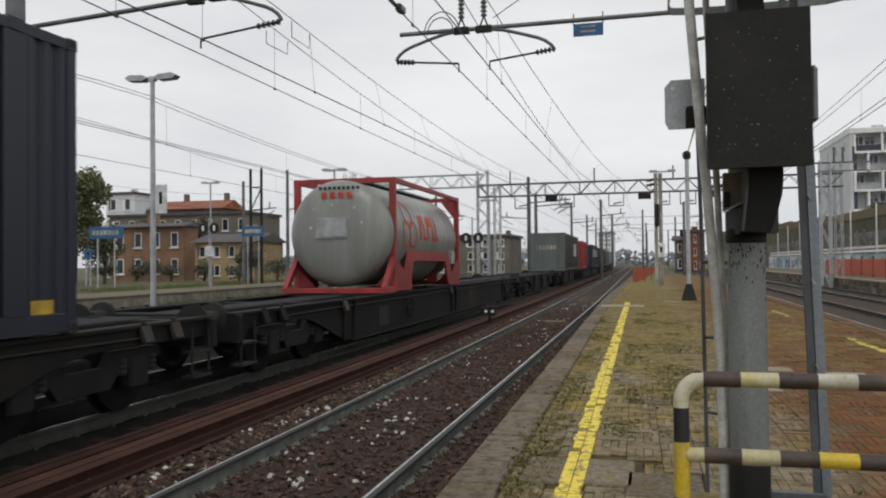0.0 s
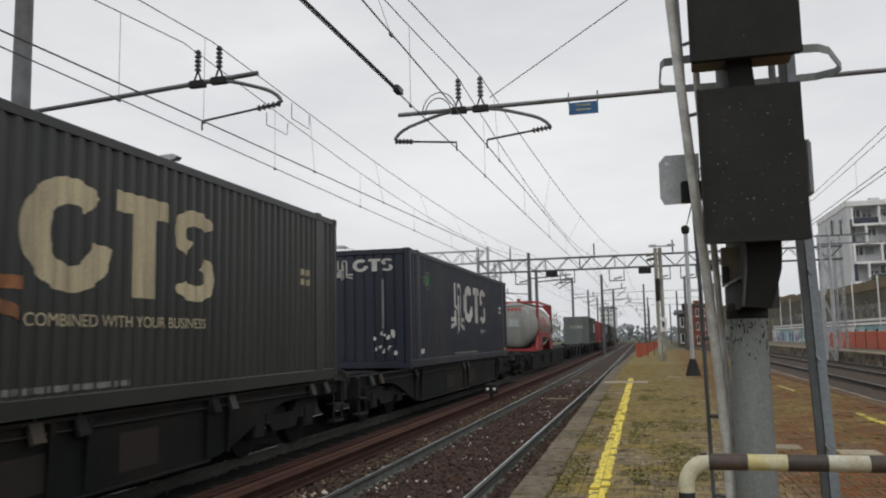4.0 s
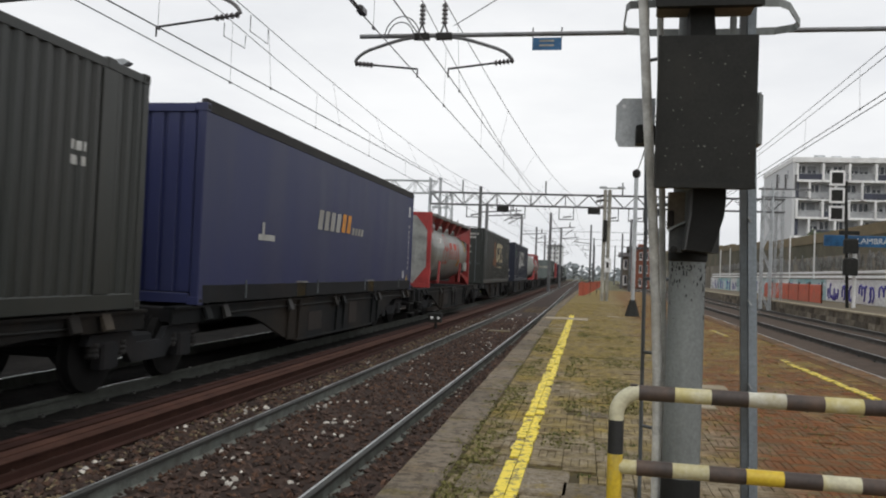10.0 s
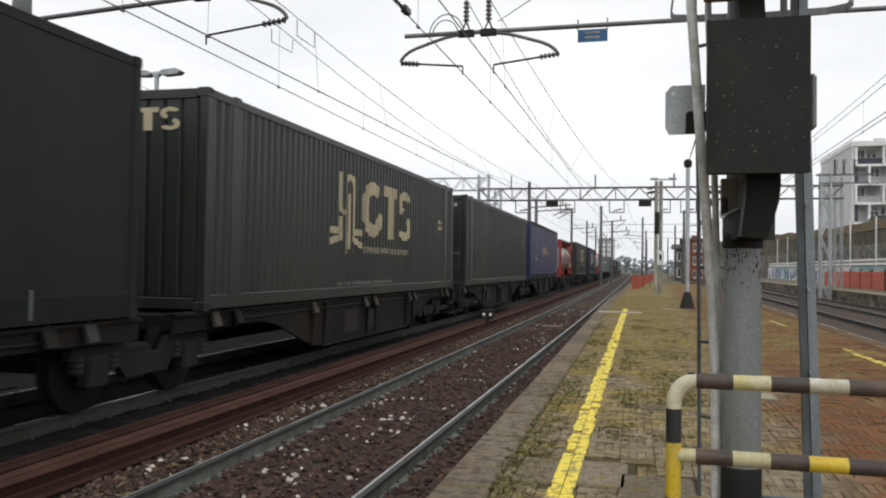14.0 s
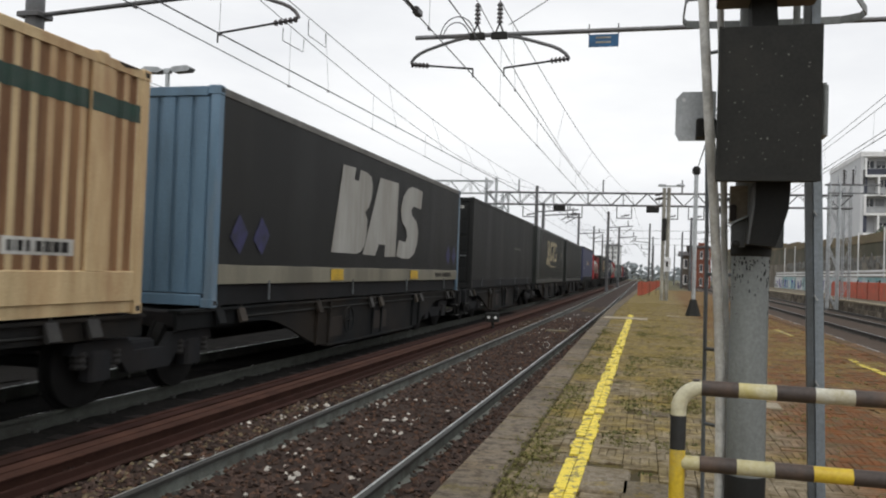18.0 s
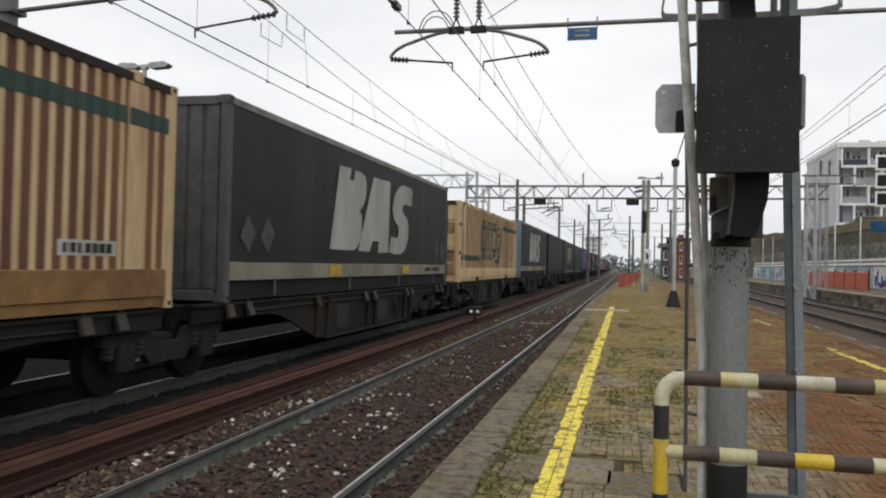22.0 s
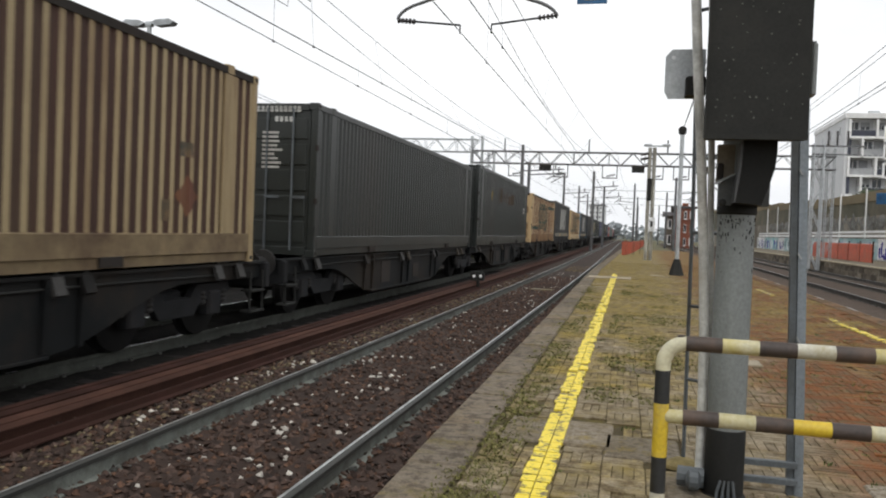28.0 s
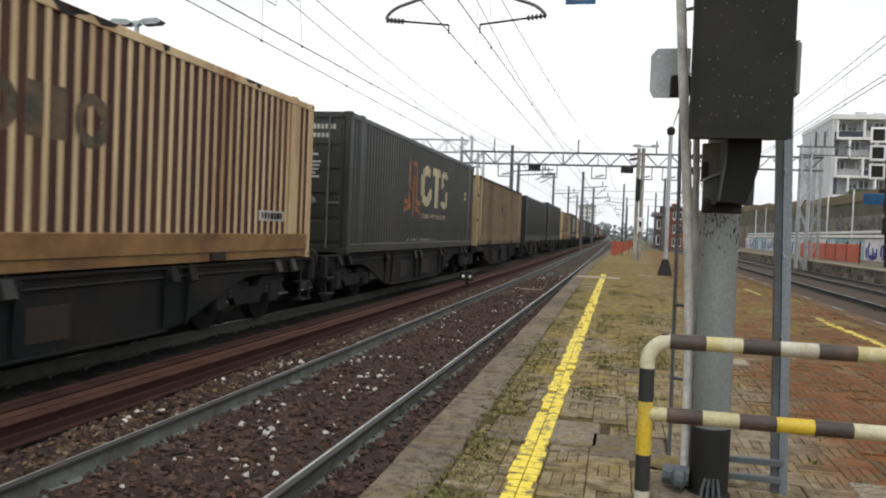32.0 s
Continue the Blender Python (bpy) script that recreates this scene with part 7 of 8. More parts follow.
    part("conduit", Geo().pipe([(0.425, 4.22, 3.9), (0.43, 4.22, 2.7), (0.47, 4.26, 1.85), (0.50, 4.40, 1.3), (0.53, 4.42, 0.8), (0.535, 4.42, FOOT)], 0.018, 10), "conduit", m, "thin pale conduit", smooth=True)
    # ladder
    part("ladder_stile", Geo().pipe([(0.44, 4.86, FOOT + 0.05), (0.425, 4.86, 1.6), (0.37, 4.86, 3.9)], 0.012, 6), "galv_dark", m)
    def lean(z):
        return -0.085 * min(1.0, z / 2.7)
    for u0, u1, yy, shade in ((0.968, 1.004, 4.468, "galv_dark"), (1.007, 1.052, 4.46, "stile_grey")):
        g = Geo()
        for za, zb in ((FOOT, 0.9), (0.9, 1.8), (1.8, 2.7), (2.7, 4.2)):
            a, d = lean(za), lean(zb)
            g.prism([(u0 + a, za), (u1 + a, za), (u1 + d, zb), (u0 + d, zb)], "y", yy, yy + 0.04)
        part("ladder_stile", g.mesh("ladder_stile", shade, weld=0.0005), None, m, "blue-grey steel bar with bolt heads")
    for k in range(9):
        z = 0.30 + k * 0.46
        part("stile_bolt", Geo().prism([(1.0 + lean(z), z + 0.014), (1.006 + lean(z), z + 0.018), (1.026 + lean(z), z - 0.012), (1.020 + lean(z), z - 0.016)], "y", 4.450, 4.46), "galv", m)
        part("stile_tie", Geo().block(1.0 + lean(z), 1.01 + lean(z), 4.477, 4.495, z - 0.02, z + 0.02, 0.003), "steel_mid", m)
    for k in range(9):
        z = 0.43 + k * 0.45
        part("rung", Geo().tube((0.44 - 0.006 * k, 4.86, z), (0.60, 4.72, z), 0.011, 6), "galv_dark", m)
    for z in (-0.045, 0.05):
        part("foot_bar", Geo().block(x, 1.02, 4.44, 4.475, z, z + 0.035, 0.005), "galv_dark", m)
    for z in (2.83, 3.45):
        pts = [(0.42, 4.30, z), (0.27, 4.32, z), (0.25, 4.38, z), (0.245, 4.72, z), (0.27, 4.82, z), (0.42, 4.86, z), (0.8, 4.88, z), (1.14, 4.86, z), (1.235, 4.80, z), (1.25, 4.70, z), (1.13, 4.40, z), (1.06, 4.33, z), (0.80, 4.30, z)]
        g = Geo()
        for a, b in zip(pts, pts[1:]):
            g.add([(a[0], a[1], z), (b[0], b[1], z), (b[0], b[1], z + 0.045), (a[0], a[1], z + 0.045)], [(0, 1, 2, 3)])
            ox, oy = (b[1] - a[1]) * 0.02, -(b[0] - a[0]) * 0.02
            g.add([(a[0] + ox, a[1] + oy, z), (b[0] + ox, b[1] + oy, z), (b[0] + ox, b[1] + oy, z + 0.045), (a[0] + ox, a[1] + oy, z + 0.045)], [(0, 1, 2, 3)])
            g.add([(a[0], a[1], z), (b[0], b[1], z), (b[0] + ox, b[1] + oy, z), (a[0] + ox, a[1] + oy, z)], [(0, 1, 2, 3)])
        part("ladder_hoop", g, "mast", m, "flat grey steel hoop")
    part("hoop_tie", Geo().box(0.80, 0.835, 4.28, 4.29, 2.5, 3.6), "mast", m)
    m.scale = (0.927, 0.927, 0.927)
    m.location = (0.0102, -0.0212, -FOOT * 0.927)
    return m


signal_mast()


def railing():
    """A bent-pipe barrier banded in dark, white and yellow."""
    r = thing("pipe_railing", (0, 0, 0), "bent pipe barrier banded black, white and yellow", "railing")
    y, rad, step = 3.03, 0.030, 0.137
    bend = [(0.235 + 0.09 - 0.09 * math.cos(a), y, 0.79 + 0.09 * math.sin(a)) for a in [k * math.pi / 2 / 8 for k in range(9)]]
    part("band", Geo().pipe([(0.235, y, 0.768)] + bend + [(0.318, y, 0.88)], rad, 14), "rail_cream", r, "yellowed white pipe bend", smooth=True)
    part("worn_patch", Geo().block(0.285, 0.315, y - 0.012, y + 0.012, 0.905, 0.9125, 0.003), "rail_dark", r)
    for k, (z0, z1) in enumerate(((0.635, 0.768), (0.42, 0.635), (0.275, 0.42), (0.13, 0.275), (0.0, 0.13))):
        part("band", Geo().tube((0.235, y, z0), (0.235, y, z1), rad, 14), ("rail_black", "rail_yellow", "rail_black", "rail_white", "rail_black")[k], r, ("black band", "yellow band", "black band", "grubby white band", "black band")[k], smooth=True)
    for z, x0, shift in ((0.88, 0.318, 0), (0.585, 0.318, 0)):
        x, k = x0, 0
        if z < 0.7:
            part("band", Geo().tube((0.25, y, z), (0.318, y, z), rad - 0.002, 14), "rail_cream", r, smooth=True)
        while x < 2.6:
            name = "rail_dark" if k % 2 == 0 else ("rail_cream" if k % 4 == 1 else "rail_white") if z > 0.7 else "rail_cream" if k % 4 == 1 else "rail_yellow"
            part("band", Geo().tube((x, y, z), (x + step, y, z), rad + (0.0 if k % 2 else 0.001), 14), name, r, smooth=True)
            x, k = x + step, k + 1
    for x in (1.75, 2.62):
        part("post", Geo().tube((x, y, 0), (x, y, 0.88), rad, 12), "rail_dark", r, smooth=True)
    return r


railing()

# slim pole with a conical foot, its stays running up to the mast of the overhead line
p = thing("stay_pole", (0, 0, 0), "slim pale steel pole with a black conical foot", "pole")
part("pole", Geo().tube((1.37, 28.5, 0.3), (1.36, 28.5, 4.85), 0.070, 12), "galv", p, smooth=True)
part("cone_foot", Geo().lathe([(0.26, 0), (0.24, 0.05), (0.11, 0.52), (0.085, 0.56)], (1.37, 28.5, 0), "z", 6), "signal_black", p, "black tapered foot")
part("pole_cap", Geo().lathe([(0.06, -0.14), (0.13, -0.08), (0.14, 0.08), (0.07, 0.16)], (1.36, 28.5, 4.90), "z", 10), "steel_dark", p)
for dx in (0.0, 0.18):
    part("stay_wire", Geo().tube((1.36, 28.5, 4.9), (2.0 + dx, 20.0, 7.4 + dx), 0.012, 4), "wire", p)

t = thing("twin_lamp_pole", (0.26, 0, 0), "tall pale steel pole with a twin lamp crossbar and white plate", "lamp post")
for dx in (-0.32, -0.08):
    part("leg", Geo().tube((0.5 + dx, 45, 0), (0.5 + dx, 45, 6.05), 0.10, 8), "alu", t, "pale painted steel leg")
for z in (1.2, 2.4, 3.6, 4.8, 5.6):
    part("tie", Geo().block(0.18, 0.42, 44.96, 45.04, z, z + 0.07, 0.01), "galv", t)
part("crossbar", Geo().block(0.0, 1.1, 44.95, 45.05, 6.10, 6.18, 0.02), "galv", t)
for x in (-0.15, 0.8):
    part("lamp_head", Geo().block(x, x + 0.42, 44.85, 45.15, 6.12, 6.24, 0.04), "galv", t)
part("dark_box", Geo().block(0.10, 0.32, 44.7, 44.95, 3.2, 4.4, 0.05), "steel_dark", t)
part("white_plate", Geo().block(0.25, 0.60, 44.7, 44.74, 1.55, 2.3, 0.02), "sign_white", t)
part("plate_mark", Geo().block(0.36, 0.48, 44.68, 44.70, 1.8, 2.1, 0.01), "clip", t)
for z in (5.4, 5.65, 5.0):
    part("insulator", Geo().tube((-0.3, 44.9, z), (0.1, 44.9, z + 0.08), 0.07, 8), "insulator", t)

n = thing("orange_net_fence", (0, 0, 0), "sagging orange plastic safety net across the platform end", "safety net")
g = Geo()
pts = [(-0.98, 53.0), (-0.75, 53.8), (-0.50, 54.8), (-0.28, 56.0), (-0.05, 57.6), (0.15, 59.2), (0.32, 60.6), (0.5, 62.0)]
tops = [0.86, 0.92, 0.86, 0.92, 0.90, 0.97, 0.95, 1.02]
feet = [0.02, 0.02, 0.08, 0.16, 0.28, 0.40, 0.50, 0.56]
for k in range(len(pts) - 1):
    (xa, ya), (xb, yb) = pts[k], pts[k + 1]
    for d in (0.0, 0.03):
        g.add([(xa, ya + d, feet[k]), (xb, yb + d, feet[k + 1]), (xb, yb + d, tops[k + 1]), (xa, ya + d, tops[k])], [(0, 1, 2, 3)])
part("net", g, "orange_net", n)
for (x, y), z in zip(pts[1::2], tops[1::2]):
    part("stake", Geo().tube((x, y + 0.05, 0), (x, y + 0.05, z + 0.15), 0.02, 6), "rust", n)

d = thing("dwarf_signal", (-4.49, 23.3, 0), "small black ground signal with two white lenses", "railway signal")
part("housing", Geo().block(-0.22, 0.18, 0.02, 0.2, -0.22, 0.06, 0.03), "signal_black", d)
part("post", Geo().tube((0, 0.1, -0.5), (0, 0.1, -0.2), 0.05, 8), "steel_dark", d)
for x in (-0.11, 0.09):
    part("lens", Geo().lathe([(0.045, 0), (0.04, -0.02), (0.02, -0.03)], (x, 0.02, -0.09), "y", 12), "white_lamp", d, "white marker lens")


# ---- overhead line ----
def ribbed_insulator(a, b, n=5, r=0.07):
    """A rod of dark sheds."""
    a, b = Vector(a), Vector(b)
    g = Geo().tube(a, b, r * 0.38, 8)
    for k in range(n):
        p = a.lerp(b, (k + 0.5) / n)
        q = (b - a).normalized() * 0.022
        g.tube(p - q, p + q, r, 10, r * 0.72)
    return g


def line_support(name, y, pole_x, tip_x, bar_z0, bar_z1, ins, loops, regs, label, pole_h, sign=False):
    """A pole with one long bar; insulators stand on it and steady arms hang from it."""
    c = thing(name, (0, 0, 0), label, "overhead line support", "overhead line supports")
    part("pole", Geo().lathe([(0.19, -0.5), (0.19, 2), (0.165, pole_h)], (pole_x, y, 0), "z", 16), "cat_pole", c, smooth=True)
    part("pole_clamp", Geo().block(pole_x - 0.25, pole_x + 0.25, y - 0.22, y + 0.22, bar_z0 - 0.05, bar_z0 + 0.05, 0.02), "cat_pole", c)
    def bz(x):
        return bar_z0 + (bar_z1 - bar_z0) * (x - pole_x) / (tip_x - pole_x)
    part("bar", Geo().tube((pole_x, y, bz(pole_x)), (tip_x, y, bz(tip_x)), 0.045, 10), "cat_pole", c, smooth=True)
    for x in ins:
        part("insulator", ribbed_insulator((x, y, bz(x) + 0.22), (x, y, bz(x) + 0.64), 5, 0.065), "insulator", c)
        g = Geo().tube((x - 0.09, y, bz(x)), (x, y, bz(x) + 0.24), 0.018, 6).tube((x + 0.09, y, bz(x)), (x, y, bz(x) + 0.24), 0.018, 6).block(x - 0.16, x + 0.16, y - 0.06, y + 0.06, bz(x) - 0.08, bz(x) + 0.05, 0.015)
        part("clamp", g, "steel_dark", c)
    for x0, x1, zt, ze in loops:
        s = 1 if x1 > x0 else -1
        fall = bz(x0) - 0.03 - ze
        pts = [(x0 + (x1 - x0) * u, y, bz(x0) - 0.03 - fall * v) for u, v in ((0, 0.0), (0.19, 0.07), (0.35, 0.17), (0.51, 0.29), (0.75, 0.48), (0.86, 0.61), (0.94, 0.76), (0.985, 0.9), (1.0, 1.0))]
        part("drop_bracket", Geo().pipe(pts, 0.034, 8), "cat_pole", c, smooth=True)
    for x0, z0, x1, z1, drop in regs:
        s = 1 if x1 > x0 else -1
        p, q = Vector((x0, y, z0)), Vector((x1, y, z1))
        m = p.lerp(q, 0.30)
        part("insulator", ribbed_insulator(p, m, 5, 0.06), "insulator", c)
        part("steady_arm", Geo().tube(m, q, 0.02, 6), "steel_dark", c)
        part("wire_clip", Geo().tube(q, q - Vector((0, 0, drop)), 0.016, 6), "steel_dark", c)
    if sign:
        b = part("blue_plate", Geo().block(-1.235, -0.675, y - 0.01, y + 0.01, 5.62, 5.86, 0.004), "sign_blue", c, "small blue notice plate")
        for z in (5.78, 5.69):
            part("notice_bar", Geo().box(-1.10, -0.82, y - 0.016, y - 0.011, z, z + 0.035), "alu", b)
        for x in (-1.23, -0.68):
            part("hanger", Geo().tube((x, y, 5.85), (x, y, 6.06), 0.012, 5), "steel_dark", c)
    return c


line_support("overhead_line_support", 15.3, 8.0, -4.68, 5.94, 5.93, (-3.42, -2.97), ((-3.55, -4.76, 5.80, 5.41), (-2.85, -1.60, 5.82, 5.40)), ((-4.76, 5.39, -3.48, 5.27, 0.17), (-1.58, 5.42, -2.86, 5.27, 0.17)),
             "overhead line arm over the platform with a blue plate", 8.0, True)
line_support("overhead_line_support", 12.9, -11.72, -6.6, 5.95, 6.25, (-7.82, -7.38), ((-7.35, -6.13, 6.12, 5.66),), ((-6.15, 5.64, -7.72, 5.45, 0.17),),
             "grey pole with an overhead line arm reaching over the freight train", 9.0)


def line_span(name, x, x_gantry, z, top, y0, y1, y_hang, label, twin=0.0, sag=0.5, step=5.0, r=0.0105, top_x=None):
    """A contact wire with the carrying wire above it and droppers between; it runs from the near arm to the gantry and on."""
    w = thing(name, (0, 0, 0), label, "overhead wires", "overhead wires")
    def xx(y):
        if y > 54.2:
            return x_gantry + (x - x_gantry) * 0.5 * min(1.0, (y - 54.2) / 60) + (bend(y) - bend(54.2) if x < 0 else 0.0)
        return x + (x_gantry - x) * (y - y_hang) / (54.2 - y_hang)
    def up(y):
        return xx(y) if top_x is None else top_x[0] + (top_x[1] - top_x[0]) * min(y - y_hang, 54.2 - y_hang) / (54.2 - y_hang)
    span = 54.2 - y_hang
    def carry(y):
        u = abs(y - y_hang) % span / span
        return top - sag * 4 * u * (1 - u)
    for dx in ((-twin, twin) if twin else (0.0,)):
        pts = [(xx(y) + dx, y, z + 0.012 * math.sin(y * 0.14)) for y in np.linspace(y0, y1, 60)]
        part("contact_wire", Geo().pipe(pts, r, 5), "wire", w)
        part("carrying_wire", Geo().pipe([(up(y) + dx * 1.2, y, carry(y)) for y in np.linspace(y0, y1, 70)], 0.0092, 5), "wire", w)
    y, k = y0 + 2.0, 0
    while y < min(y1, 95):
        dx = (-twin, twin)[k % 2] if twin else 0.0
        part("dropper", Geo().tube((xx(y) + dx, y, z), (up(y) + dx * 1.2, y, carry(y)), 0.0042, 4), "wire", w)
        part("dropper_clip", Geo().block(xx(y) + dx - 0.015, xx(y) + dx + 0.015, y - 0.05, y + 0.05, z - 0.025, z + 0.025, 0.008), "insulator", w)
        y, k = y + step, k + 1
    return w


line_span("overhead_wires", -3.45, -3.42, 5.10, 6.65, -8, 170, 15.3, "overhead contact wire above the near track", 0.0, 0.75, 6.0)
line_span("overhead_wires", -2.83, -2.98, 5.10, 6.60, -8, 170, 15.3, "second overhead contact wire above the near track", 0.0, 0.60, 7.5, top_x=(-2.97, -1.55))
line_span("overhead_wires", -7.96, -8.0, 5.28, 6.90, -8, 170, 12.9, "overhead contact wire above the freight train", 0.0, 0.9, 5.6)
line_span("overhead_wires", -7.38, -6.15, 5.28, 6.85, -8, 170, 12.9, "thick overhead contact wire above the freight train", 0.0, 0.56, 4.6, 0.013, top_x=(-7.38, -7.30))
line_span("overhead_wires", 6.1, 6.1, 5.45, 6.48, 6, 170, 15.3, "overhead wires above the eastern track", 0.10, 0.15, 6.0, 0.012)
line_span("overhead_wires", -14.2, -14.2, 5.1, 6.4, 4, 170, 20, "overhead wires above the western track", 0.12, 0.5, 8.0)
line_span("overhead_wires", -18.4, -18.4, 5.1, 6.4, 4, 170, 24, "overhead wires above the far western track", 0.0, 0.5, 8.0)
line_span("overhead_wires", -30.5, -30.5, 5.4, 6.6, 10, 170, 26, "overhead wires above the outermost track", 0.0, 0.5, 9.0)
c = thing("jumper_cable", (0, 0, 0), "looped jumper cable and stay wire at the overhead line", "cable")
for pts in (((-6.72, 5.69), (-6.72, 5.45), (-6.30, 5.22), (-6.29, 5.45)), ((-6.21, 5.82), (-6.21, 5.53), (-5.86, 5.29), (-5.86, 5.55))):
    part("hanging_frame", Geo().pipe([(u, 13.5, v) for u, v in pts], 0.009, 5), "wire", c)
for r in (0.27, 0.36):
    part("loop", Geo().pipe([(-3.90 + r * 0.3 + r * math.cos(a), 15.2, 5.84 + r * 1.25 * math.sin(a)) for a in [math.pi * k / 12 for k in range(13)]], 0.012, 5), "wire", c)
part("stay_wire", Geo().tube((-2.78, 15.3, 6.12), (5.1, 6.1, 7.04), 0.009, 5), "wire", c)
part("heavy_cable", Geo().tube((-3.42, -8, 5.10), (-3.40, 11.18, 5.10), 0.019, 6), "wire", c)
part("cable_clamp", Geo().block(-3.45, -3.35, 11.05, 11.3, 5.06, 5.16, 0.02), "insulator", c)


def lattice(g, x0, x1, y, z0, z1, n, r=0.045, d=0.5):
    """A flat-sided lattice beam: four chords and crossing braces."""
    for yy in (y - d / 2, y + d / 2):
        g.tube((x0, yy, z0), (x1, yy, z0), r, 5).tube((x0, yy, z1), (x1, yy, z1), r, 5)
        for k in range(n):
            a, b = x0 + (x1 - x0) * k / n, x0 + (x1 - x0) * (k + 1) / n
            g.tube((a, yy, z0 if k % 2 else z1), (b, yy, z1 if k % 2 else z0), r * 0.6, 4)
            if k % 3 == 0:
                g.tube((a, yy, z0), (a, yy, z1), r * 0.6, 4)
    for k in range(n + 1):
        a = x0 + (x1 - x0) * k / n
        g.tube((a, y - d / 2, z0), (a, y + d / 2, z0), r * 0.5, 4)
    return g


def tower(g, x, y, z0, z1, w=0.5, n=10, r=0.05):
    for dx in (-w / 2, w / 2):
        for dy in (-0.25, 0.25):
            g.tube((x + dx, y + dy, z0), (x + dx, y + dy, z1), r, 5)
    for k in range(n):
        a, b = z0 + (z1 - z0) * k / n, z0 + (z1 - z0) * (k + 1) / n
        s = 1 if k % 2 else -1
        for dy in (-0.25, 0.25):
            g.tube((x - s * w / 2, y + dy, a), (x + s * w / 2, y + dy, b), r * 0.55, 4)
    return g


gantry = thing("overhead_gantry", (0, 0, 0), "grey lattice gantry spanning the tracks on lattice towers", "gantry")
part("beam", lattice(Geo(), -11.2, 11.6, 54.2, 5.82, 6.62, 30), "cat_pole", gantry)
part("west_beam", lattice(Geo(), -21.2, -10.9, 54.4, 6.55, 7.40, 14, 0.04), "galv", gantry)
part("tower", tower(Geo(), -10.9, 54.2, -0.5, 7.6, 0.7), "galv", gantry)
part("tower", tower(Geo(), -9.9, 54.2, -0.5, 6.6, 0.4, 10, 0.04), "galv", gantry)
part("tower", tower(Geo(), 10.6, 54.2, -0.5, 7.4, 0.55, 6, 0.075), "galv", gantry)
part("tower", tower(Geo(), 11.5, 55.0, -0.5, 7.2, 0.4, 8, 0.035), "galv", gantry)
part("tower", tower(Geo(), -20.6, 54.4, -0.5, 7.8, 0.7, 10, 0.04), "galv", gantry)
for x in (11.1, 12.2, 11.6):
    part("insulator", ribbed_insulator((x, 54.0, 7.3), (x, 54.0, 8.2), 6, 0.12), "insulator", gantry)
part("cross_arm", Geo().block(10.0, 13.2, 53.9, 54.0, 7.2, 7.3, 0.01).block(10.2, 13.0, 53.9, 54.0, 6.7, 6.78, 0.01), "cat_pole", gantry)
for x in (-8.2, -5.2, -2.0, 0.9, 2.5, 4.8):
    h = part("hanger", Geo().block(x - 0.5, x - 0.44, 54.1, 54.2, 5.0, 5.82, 0.01).block(x + 0.44, x + 0.5, 54.1, 54.2, 5.0, 5.82, 0.01).block(x - 0.5, x + 0.5, 54.1, 54.2, 4.95, 5.02, 0.01), "cat_pole", gantry)
    part("hanger_insulator", ribbed_insulator((x - 0.2, 54.1, 5.1), (x + 0.35, 54.1, 5.2), 4, 0.08), "insulator", h)
for x in (-6.6, -0.6, 3.4):
    part("number_plate", Geo().block(x, x + 0.8, 53.85, 53.9, 5.35, 5.75, 0.02), "steel_dark", gantry)
for x in (-9.0, -3.4, 1.6, 3.7, 6.0):
    part("spike", Geo().tube((x, 54.2, 6.6), (x, 54.2, 7.5), 0.05, 6), "cat_pole", gantry)


def far_pole(x, y, h, arm):
    """A plain overhead line pole with a bar and steady arm, some way off."""
    p = thing("catenary_pole", (0, 0, 0), "slender grey overhead line pole far along the tracks", "overhead line support", "far overhead line poles")
    part("pole", Geo().tube((x, y, -0.5), (x, y, h), 0.16, 8, 0.12), "cat_pole", p)
    part("bar", Geo().tube((x, y, 5.9), (x + arm, y, 6.1), 0.05, 6), "cat_pole", p)
    part("steady_arm", Geo().tube((x + arm * 0.95, y, 5.9), (x + arm * 0.6, y, 5.3), 0.04, 6), "cat_pole", p)
    part("insulator", ribbed_insulator((x + arm * 0.8, y, 6.1), (x + arm * 0.8, y, 6.6), 4, 0.09), "insulator", p)


for x, y, h, arm in ((-8.9, 62, 7.9, 3.2), (-8.9, 66, 6.9, 3.0), (-4.6, 82, 7.5, 2.4), (-8.8, 96, 8.3, 3), (-4.5, 104, 7.2, 2.2), (-8.8, 120, 8.2, 3), (-0.9, 118, 8.6, -2.4), (-8.8, 140, 8.0, 3), (-0.6, 150, 8.2, -2.4),
                     (3.6, 90, 7.6, 2.2), (3.8, 128, 8.0, 2.2), (7.9, 74, 8.2, -2), (8.0, 112, 8.0, -2), (-12.0, 84, 8.0, -3), (-28.98, 62, 9.2, 1.2), (-21.0, 80, 8.2, 3), (-33, 62, 8.4, 3), (-8.8, 175, 8, 3), (-0.6, 190, 8, -2.4), (3.8, 180, 8, 2.2)):
    far_pole(x, y, h, arm)
h = thing("twin_pole", (0, 0, 0), "dark braced twin pole beyond the western tracks", "overhead line support")
for x in (-30.24, -29.32):
    part("pole", Geo().tube((x, 58, -0.5), (x, 58, 8.9), 0.11, 8), "steel_dark", h)
for z in (5.6, 7.4):
    part("tie", Geo().block(-30.24, -29.32, 57.95, 58.05, z, z + 0.1, 0.01), "steel_dark", h)
part("brace", Geo().tube((-30.24, 58, 5.6), (-29.32, 58, 7.4), 0.05, 6), "steel_dark", h)
cross = thing("far_span_wires", (0, 0, 0), "thin span wires across the tracks far away", "overhead wires")
